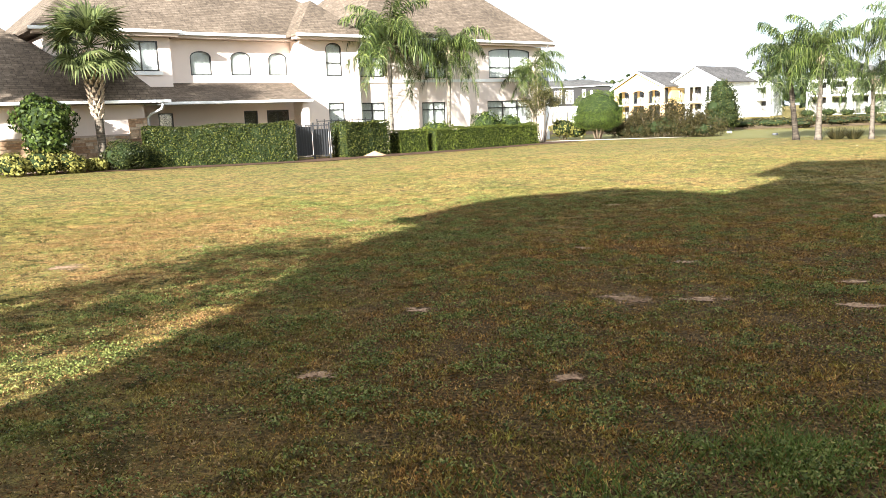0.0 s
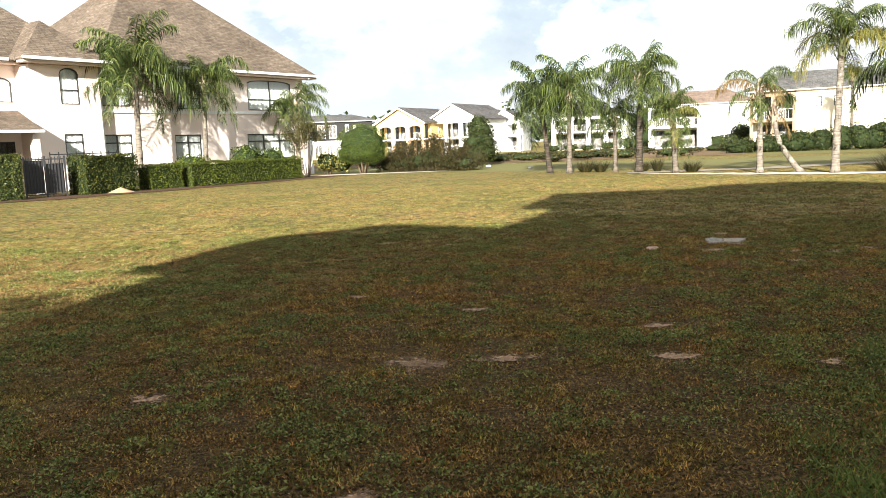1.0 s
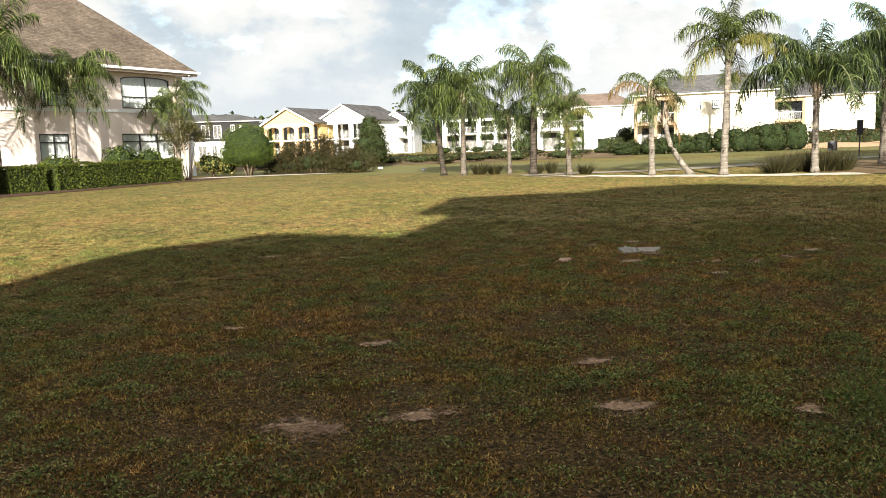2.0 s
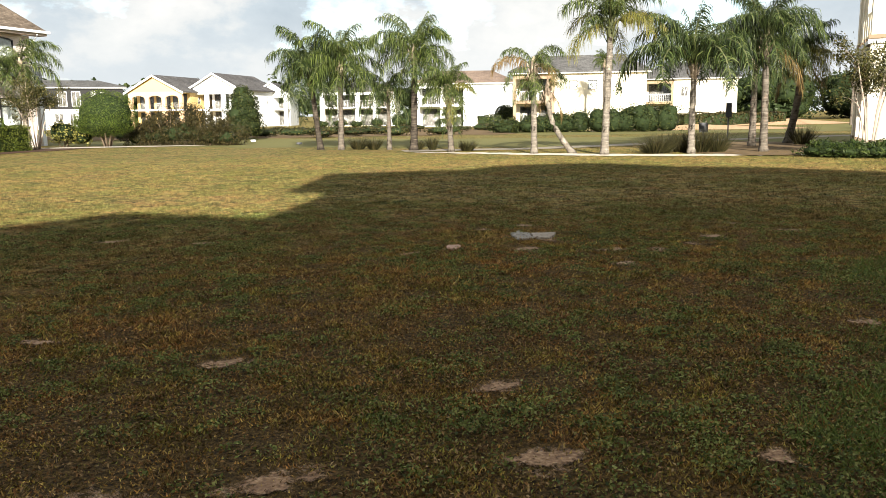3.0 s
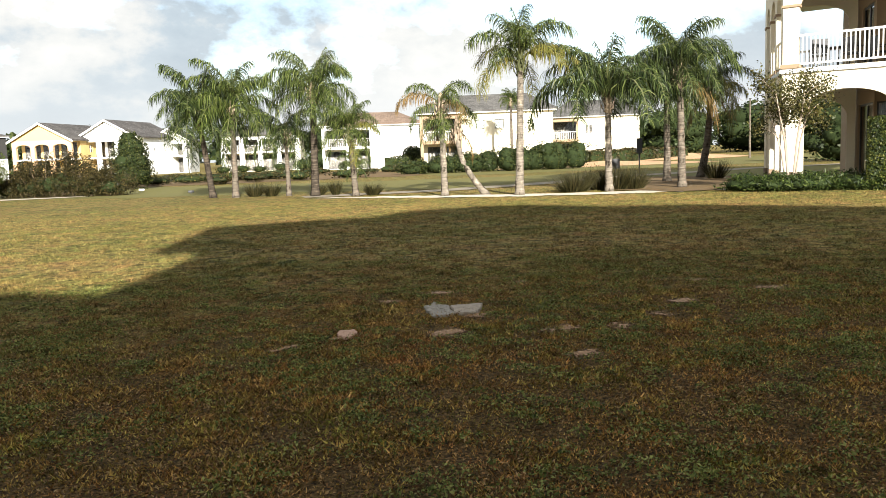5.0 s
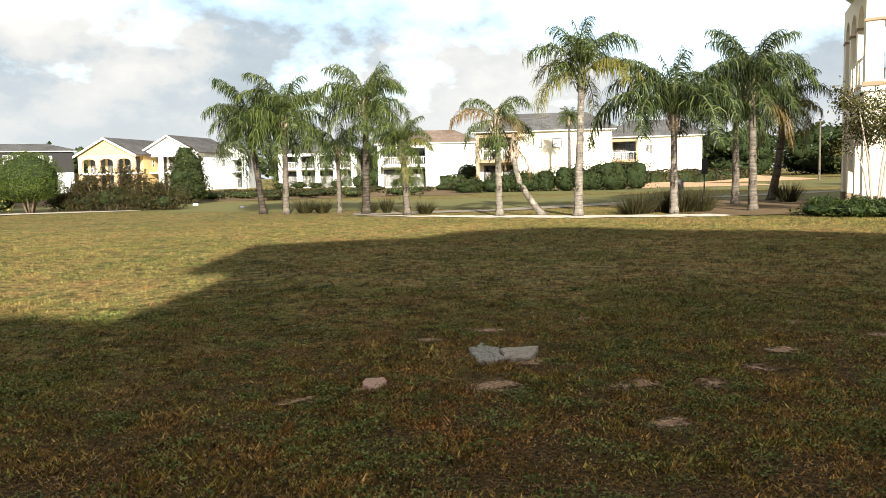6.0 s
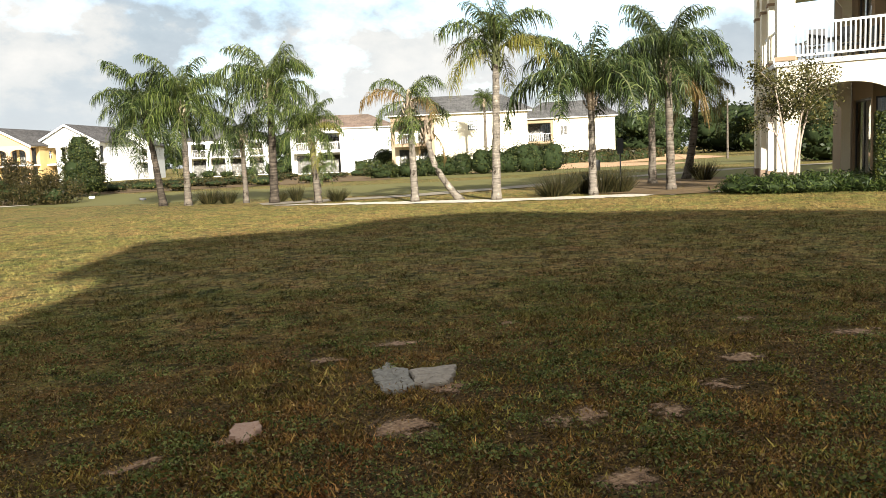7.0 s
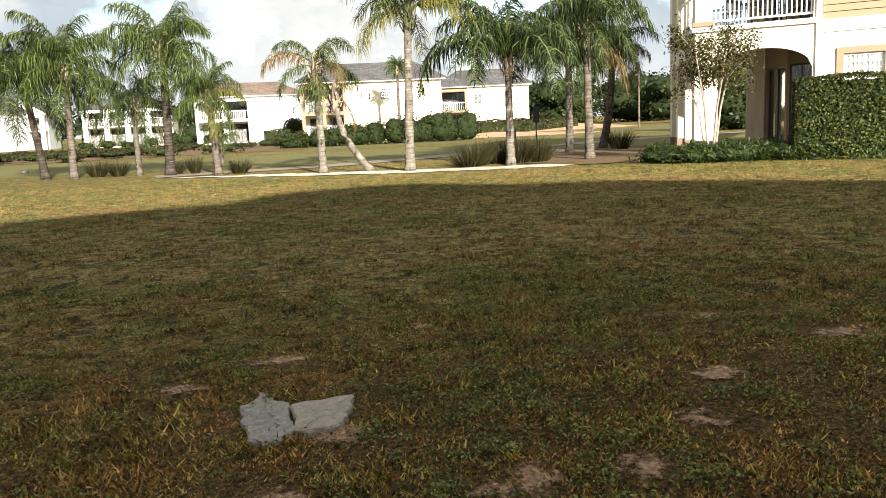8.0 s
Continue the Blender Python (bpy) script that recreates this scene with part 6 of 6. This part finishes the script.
palm(16.55, 29.25, 3.1, 1.65, "queen palm with sparse drooping browned fronds", seed=7, lean=(-0.05, 0), r=0.12, trunk=M_TRUNK_PALE, mix=["high", "high", "mid", "mid", "low", "low", "hang", "hang", "hang", "mid", "low", "hang"], dry=3)
palm(17.8, 28.5, 2.3, 1.2, "queen palm with curved leaning trunk", seed=8, lean=(-0.85, 0.5), bend=(-0.28, 0.1), r=0.11, trunk=M_TRUNK_PALE, mix=["high", "mid", "mid", "low", "low", "hang", "hang"], dry=2)
palm(18.1, 27.1, 4.35, 2.1, "tall queen palm with yellow-green lower fronds", seed=9, lean=(0.25, 0.1), r=0.14, trunk=M_TRUNK_PALE, yellow=0.85, mix=["spear"] * 2 + ["up"] * 5 + ["high"] * 4 + ["mid"] * 5 + ["low"] * 2, crown_green=True)
palm(21.0, 25.95, 3.1, 2.4, "queen palm with long weeping dark fronds", seed=10, lean=(0.05, 0.05), r=0.13, leaf=M_PALM_DARK, trunk=M_TRUNK_PALE, mix=["spear"] * 3 + ["up"] * 7 + ["high"] * 6 + ["mid"] * 6 + ["weep"] * 7)
palm(26.9, 28.8, 3.6, 2.0, "queen palm behind two others", seed=11, r=0.15, trunk=M_TRUNK, leaf=M_PALM_DARK)
palm(23.6, 25.1, 3.9, 2.25, "tall queen palm with full dark crown", seed=12, lean=(-0.1, 0), r=0.14, trunk=M_TRUNK, leaf=M_PALM_DARK, dry=1, mix=["spear"] + ["up"] * 6 + ["high"] * 7 + ["mid"] * 6 + ["low"] * 5 + ["hang"] * 2)
palm(30.5, 30.2, 3.7, 2.1, "leaning queen palm with yellowing fronds", seed=13, lean=(0.3, -0.3), bend=(0.3, 0.1), r=0.17, trunk=M_TRUNK, yellow=0.7, dry=2)
palm(46.0, 64.6, 6.0, 1.2, "slim tall palm in front of a cream house", seed=14, r=0.15, trunk=M_TRUNK)
palm(*by_house(1.0, -1.2), 5.5, 3.2, "tall queen palm against the stucco wall", seed=15, lean=(0.1, 0.1), r=0.16, trunk=M_TRUNK_PALE)
palm(*by_house(5.1, -1.0), 5.2, 2.8, "queen palm against the stucco wall", seed=16, lean=(0.2, 0.15), r=0.14, trunk=M_TRUNK_PALE, mix=["high"] * 5 + ["mid"] * 6 + ["low"] * 5 + ["hang"] * 3)
palm(*by_house(12.0, -1.0), 4.2, 2.2, "queen palm at the house corner", seed=17, r=0.15, trunk=M_TRUNK_PALE, mix=["high"] * 4 + ["mid"] * 6 + ["low"] * 6 + ["hang"] * 4)


def sabal(x, y, z):
    ob = empty("palm_tree", pose(x, y, z), "cabbage palm with criss-cross boots on the trunk", "palm tree")
    rng = random.Random(3)
    bm = bmesh.new()
    tube(bm, [(0, 0, -0.05), (-0.02, 0, 0.9), (-0.05, 0, 2.2), (-0.08, 0, 3.4), (-0.1, 0, 4.7)], [0.2, 0.16, 0.17, 0.22, 0.2], 12, 0.04, rng)
    part("trunk", bm, M_TRUNK, ob, smooth=True)
    for i in range(110):
        t = i / 110
        a = i * 2.39996
        zz = 2.0 + 2.6 * t
        r = 0.17 + 0.12 * min(1, t * 2.2)
        c, s = math.cos(a), math.sin(a)
        p = Vector((r * c - 0.07, r * s, zz))
        side = Vector((-s, c, 0)) * 0.07
        out = Vector((c, s, 0))
        q = [p - side, p + side, p + side * 0.4 + out * 0.11 + Vector((0, 0, 0.2)), p - side * 0.4 + out * 0.11 + Vector((0, 0, 0.2))]
        bm = bmesh.new()
        loft(bm, [q, [v - out * 0.05 for v in q]])
        part("boot", bm, M_BOOT, ob)
    head = Vector((-0.1, 0, 4.85))
    me = None
    for i in range(44):
        if i % 12 == 0:
            g = bmesh.new()
            tube(g, [(0, 0, 0), (0.35, 0, 0.05), (0.7, 0, 0.04)], [0.018, 0.014, 0.01], 4)
            for k in range(26):
                b = radians(-115 + 230 * k / 25)
                d = Vector((math.cos(b), math.sin(b), 0.12 * math.cos(2 * b)))
                ln = rng.uniform(0.62, 0.8) * (1 - 0.18 * abs(k - 12.5) / 12.5)
                o = Vector((0.68, 0, 0.04))
                m1 = o + d * ln * 0.55
                tip = o + d * ln + Vector((0, 0, -0.16 - 0.1 * rng.random()))
                wv = Vector((-d.y, d.x, 0)) * 0.026
                vv = [g.verts.new(q) for q in (o, m1 + wv, tip, m1 - wv)]
                g.faces.new(vv)
            me = bpy.data.meshes.new("fan_frond")
            g.to_mesh(me)
            g.free()
            me.materials.append(M_SABAL)
        fr = link_mesh("frond", me, None, ob)
        el = rng.uniform(-42, 78)
        s = rng.uniform(1.35, 1.65)
        fr.matrix_basis = Matrix.Translation(head) @ pose(0, 0, 0, rng.uniform(-25, 25), -el, i * 137.5) @ Matrix.Diagonal((s, s, s, 1))


sabal(*by_house(-14.35, -3.1), 0.2)


# ---- tufts, far trees, small things ----
def tuft(x, y, h, r, n, label, mat=None, seed=1, group="ornamental grass tufts"):
    rng = np.random.default_rng(seed)
    a, b = rng.uniform(0, 6.283, n), rng.uniform(0, 6.283, n)
    rad = r * np.sqrt(rng.uniform(0, 1, n)) * 0.4
    px, py = rad * np.cos(a), rad * np.sin(a)
    hh, sp = h * rng.uniform(0.5, 1.1, n), r * rng.uniform(0.2, 1.0, n)
    v = np.zeros((n, 3, 3))
    v[:, 0, 0], v[:, 0, 1] = px - 0.012 * np.sin(b), py + 0.012 * np.cos(b)
    v[:, 1, 0], v[:, 1, 1] = px + 0.012 * np.sin(b), py - 0.012 * np.cos(b)
    v[:, 2, 0], v[:, 2, 1], v[:, 2, 2] = px + sp * np.cos(a), py + sp * np.sin(a), hh
    ob = card_mesh("grass_tuft", v.reshape(-1, 3), 3, mat or M_TUFT)
    ob.location = (x, y, ground_z(x, y))
    return tagged(ob, label, "grass tuft", group)


for i, (x, y, h, r) in enumerate([(15.66, 32.9, 0.5, 0.45), (12.7, 37.6, 0.6, 0.5), (13.2, 37.0, 0.55, 0.45), (14.5, 35.2, 0.45, 0.35), (14.9, 34.6, 0.6, 0.3), (20.0, 26.7, 0.6, 0.8), (20.5, 26.9, 0.8, 0.7), (21.7, 26.3, 0.9, 0.8), (22.2, 26.0, 0.85, 0.7), (21.4, 26.8, 0.8, 0.7), (29.6, 28.6, 0.9, 0.7)]):
    tuft(x, y, h, r, 420, "dark tuft of ornamental grass under palms", seed=i + 1)


def far_tree(x, y, h, r, seed, mat=None, label="dark green tree at the edge of the golf course"):
    rng = random.Random(seed)
    bl = [(0, 0, h * 0.62, r, r, h * 0.3), (0, 0, h * 0.22, r * 1.05, r * 1.05, h * 0.24)]
    for k in range(4):
        a = k * 1.6 + rng.uniform(-0.4, 0.4)
        bl.append((r * 0.6 * math.cos(a), r * 0.6 * math.sin(a), h * rng.uniform(0.4, 0.75), r * 0.6, r * 0.6, h * 0.2))
    shrub("tree", x, y, bl, 2400, max(0.3, r * 0.12), mat or M_TREE, label, "tree", z=ground_z(x, y) - 0.1, seed=seed, stems=5, stem_r=0.14, group="far trees", rough=0.3)


for i, (x, y, h, r) in enumerate([(95, 102, 7, 4), (104, 98, 8, 5), (112, 104, 9, 5), (121, 96, 9, 6), (112, 82, 8, 5), (124, 78, 9, 6), (131, 88, 10, 6), (118, 64, 8, 5), (133, 66, 9, 6), (110, 50, 8, 5), (128, 46, 9, 6), (88, 62, 5.5, 2.6), (140, 108, 10, 7), (120, 118, 9, 6), (104, 118, 9, 6), (146, 54, 10, 7)]):
    far_tree(x, y, h, r, 100 + i)
far_tree(56, 39, 4.6, 2.4, 130, label="dark dense tree beyond the porch")
far_tree(60, 34, 4.4, 2.2, 131, label="dark dense tree beyond the porch")
far_tree(24, 160, 9, 4, 132)
far_tree(52, 120, 7, 3, 133)

# clipped hedge in front of the far cream house, dark shrubs by the white one
rr = random.Random(31)
for i in range(13):
    t = i / 12
    h = 0.75 + 1.05 * t ** 0.7
    shrub("shrub", 32.6 + 10.6 * t, 60.0 - 7.5 * t + rr.uniform(-0.5, 0.5), [(0, 0, h * 0.5, 1.1, 1.0, h * 0.6), (rr.uniform(-0.5, 0.5), 0, h * 0.85, 0.8, 0.8, h * rr.uniform(0.28, 0.45))], 1500, 0.14, M_DARK_SHRUB, "dark loose shrub in a row before a cream house", seed=300 + i, stems=4, group="row of dark shrubs", rough=0.6, tilt=0.9)
hedge("hedge", 58.0, 68.0, 70.0, 66.0, 1.5, 1.3, M_RED, "low brownish hedge by a far house", 0.25, 60, 0, 16, 0.1)
hedge("hedge", 42.6, 82.6, 45.0, 81.4, 1.5, 1.3, M_DARK_SHRUB, "clipped dark hedge beside a white wall", 0.2, 90, 0, 17, 0.1)
shrub("topiary", 46.6, 83.5, [(0, 0, 1.2, 1.3, 1.2, 1.3)], 2500, 0.2, M_DARK_SHRUB, "rounded clipped bush by the white house", "bush", seed=140, stems=2, rough=0.04)
rr = random.Random(12)
for i in range(60):
    t = rr.random()
    x, y = 4 + 31 * t + rr.uniform(-3, 3), 72 - 6 * t + rr.uniform(-11, 9)
    shrub("shrub", x, y, [(0, 0, 0.3, rr.uniform(0.6, 1.6), rr.uniform(0.6, 1.2), rr.uniform(0.15, 0.36))], 300, 0.18, rr.choice([M_RED, M_RED, M_TUFT, M_CREPE]), "low weedy shrub on the dry bank", seed=150 + i, stems=3, group="bank shrubs", rough=0.35)


def sign_post(x, y, h, bw, bh, label):
    ob = empty("yard_sign", pose(x, y, 0, 0, 0, -35), label, "sign post", "dark posts")
    part("post", boxes((-0.03, 0.03, -0.03, 0.03, 0, h)), M_BLACK, ob)
    part("panel", bevelled(boxes((-bw / 2, bw / 2, -0.07, -0.032, h - bh, h)), 0.01), M_BLACK, ob)


sign_post(31.0, 36.0, 0.9, 0.45, 0.5, "short dark box on a post beside a palm")
sign_post(32.6, 35.9, 1.9, 0.3, 0.75, "dark sign on a tall black post")



shrub("tree", -24.6, 20.2, [(0, 0, 8.8, 3.2, 3.0, 1.7), (1.8, 0.6, 8.2, 2.2, 2.0, 1.3), (-2.6, -0.5, 8.4, 2.4, 2.2, 1.5), (0.4, 0, 10.2, 1.8, 1.8, 1.0)], 3600, 0.28, M_TREE, "tall leafy tree beside the garage wing", "tree", seed=135, stems=5, stem_r=0.16)


def far_woods():
    """A wooded skyline far behind the golf course."""
    rng = np.random.default_rng(77)
    pts, nrm = [], []
    for i in range(150):
        a = radians(rng.uniform(-18, 88))
        d = rng.uniform(190, 300)
        h, r = rng.uniform(5, 9.5) * d / 220, rng.uniform(4, 8)
        c = (d * math.sin(a), d * math.cos(a), h * 0.55 + 0.8)
        p, q = blob_points(rng, 170, c, (r, r, h * 0.5), 0.35)
        pts.append(p)
        nrm.append(q)
    ob = leaf_cards("far_woods", np.concatenate(pts), np.concatenate(nrm), 1.7, M_TREE, None, "", rng, 0.8)
    tagged(ob, "dark woods along the skyline", "woods", "", "stuff")


far_woods()

for i, (x, y, h) in enumerate([(35.5, 108.5, 1.6), (37.5, 107.5, 1.3), (40.0, 106.5, 1.8), (42.2, 104.5, 2.6), (43.0, 103.2, 2.2), (33.5, 110, 1.4)]):
    shrub("shrub", x, y, [(0, 0, h * 0.3, 1.0, 0.9, h * 0.33)], 500, 0.2, M_DARK_SHRUB, "dark shrub below a balcony porch", seed=400 + i, stems=3, group="dark porch shrubs", rough=0.3)


# ---- small things ----
patch("sand_mound", M_BUNKER, -7.9, 37.3, 0.55, 0.35, 0.03, "small heap of sand by the hedge", "sand heap", 5, 40, hump=0.22, kind="stuff")


def utility_box(x, y, turn):
    ob = empty("utility_box", pose(x, y, 0, 0, 0, turn), "small white utility box between hedges", "utility box")
    part("body", bevelled(boxes((-0.22, 0.22, -0.16, 0.16, 0, 0.5)), 0.02), M_WHITE, ob)
    part("lid", bevelled(boxes((-0.25, 0.25, -0.19, 0.19, 0.502, 0.55)), 0.015), M_WHITE, ob)


utility_box(-6.3, 40.9, 48)


def patio_chair(m):
    ob = empty("patio_chair", m, "dark metal patio chair on the balcony", "chair", "balcony chairs")
    part("seat", bevelled(boxes((-0.25, 0.25, -0.25, 0.25, 0.42, 0.47)), 0.015), M_BLACK, ob)
    part("backrest", bevelled(boxes((-0.25, 0.25, 0.22, 0.26, 0.5, 0.98)), 0.015), M_BLACK, ob)
    for x in (-0.22, 0.2):
        for y in (-0.22, 0.22):
            part("leg", boxes((x, x + 0.025, y, y + 0.025, 0, 0.42)), M_BLACK, ob)
    for x in (-0.27, 0.24):
        part("armrest", boxes((x, x + 0.03, -0.22, 0.24, 0.64, 0.67)), M_BLACK, ob)
    return ob


r_pose = pose(26.5, 23.3, 0, 0, 0, -66)
chair = patio_chair(r_pose @ pose(0.95, 1.0, 3.88, 0, 0, 200))
copy_thing(chair, r_pose @ pose(2.0, 1.1, 3.88, 0, 0, 160))
copy_thing(chair, r_pose @ pose(2.8, 1.6, 3.88, 0, 0, 120))


def patio_table(m):
    ob = empty("patio_table", m, "dark round patio table on the balcony", "table")
    bm = bmesh.new()
    loft(bm, [[(0.38 * math.cos(a), 0.38 * math.sin(a), z) for a in (k * math.pi / 9 for k in range(18))] for z in (0.7, 0.73)])
    part("tabletop", bm, M_BLACK, ob)
    bm = bmesh.new()
    tube(bm, [(0, 0, 0.02), (0, 0, 0.7)], [0.035, 0.03], 8)
    part("pedestal", bm, M_BLACK, ob)
    bm = bmesh.new()
    loft(bm, [[(0.24 * math.cos(a), 0.24 * math.sin(a), z) for a in (k * math.pi / 9 for k in range(18))] for z in (0.0, 0.025)])
    part("foot", bm, M_BLACK, ob)


patio_table(r_pose @ pose(1.5, 1.5, 3.88))


def tee_marker(x, y, mat, label):
    ob = empty("tee_marker", pose(x, y, ground_z(x, y), 0, 0, -15), label, "tee marker", "tee markers")
    part("block", bevelled(boxes((-0.14, 0.14, -0.06, 0.06, 0.05, 0.15)), 0.02), mat, ob)
    part("spike", boxes((-0.02, 0.02, -0.02, 0.02, -0.02, 0.05)), M_BLACK, ob)


tee_marker(12.0, 44.6, M_BLACK, "small dark tee marker on the turf")
tee_marker(11.2, 51.6, M_WHITE, "small white tee marker on the turf")


def utility_pole(x, y):
    z = ground_z(x, y)
    ob = empty("utility_pole", pose(x, y, z), "thin grey pole at the edge of the golf course", "pole")
    bm = bmesh.new()
    tube(bm, [(0, 0, -0.2), (0, 0, 3), (0, 0, 5.6)], [0.11, 0.09, 0.07], 8)
    part("shaft", bm, M_TRUNK, ob)
    part("cap", boxes((-0.09, 0.09, -0.09, 0.09, 5.601, 5.68)), M_BLACK, ob)


utility_pole(68.3, 56.4)
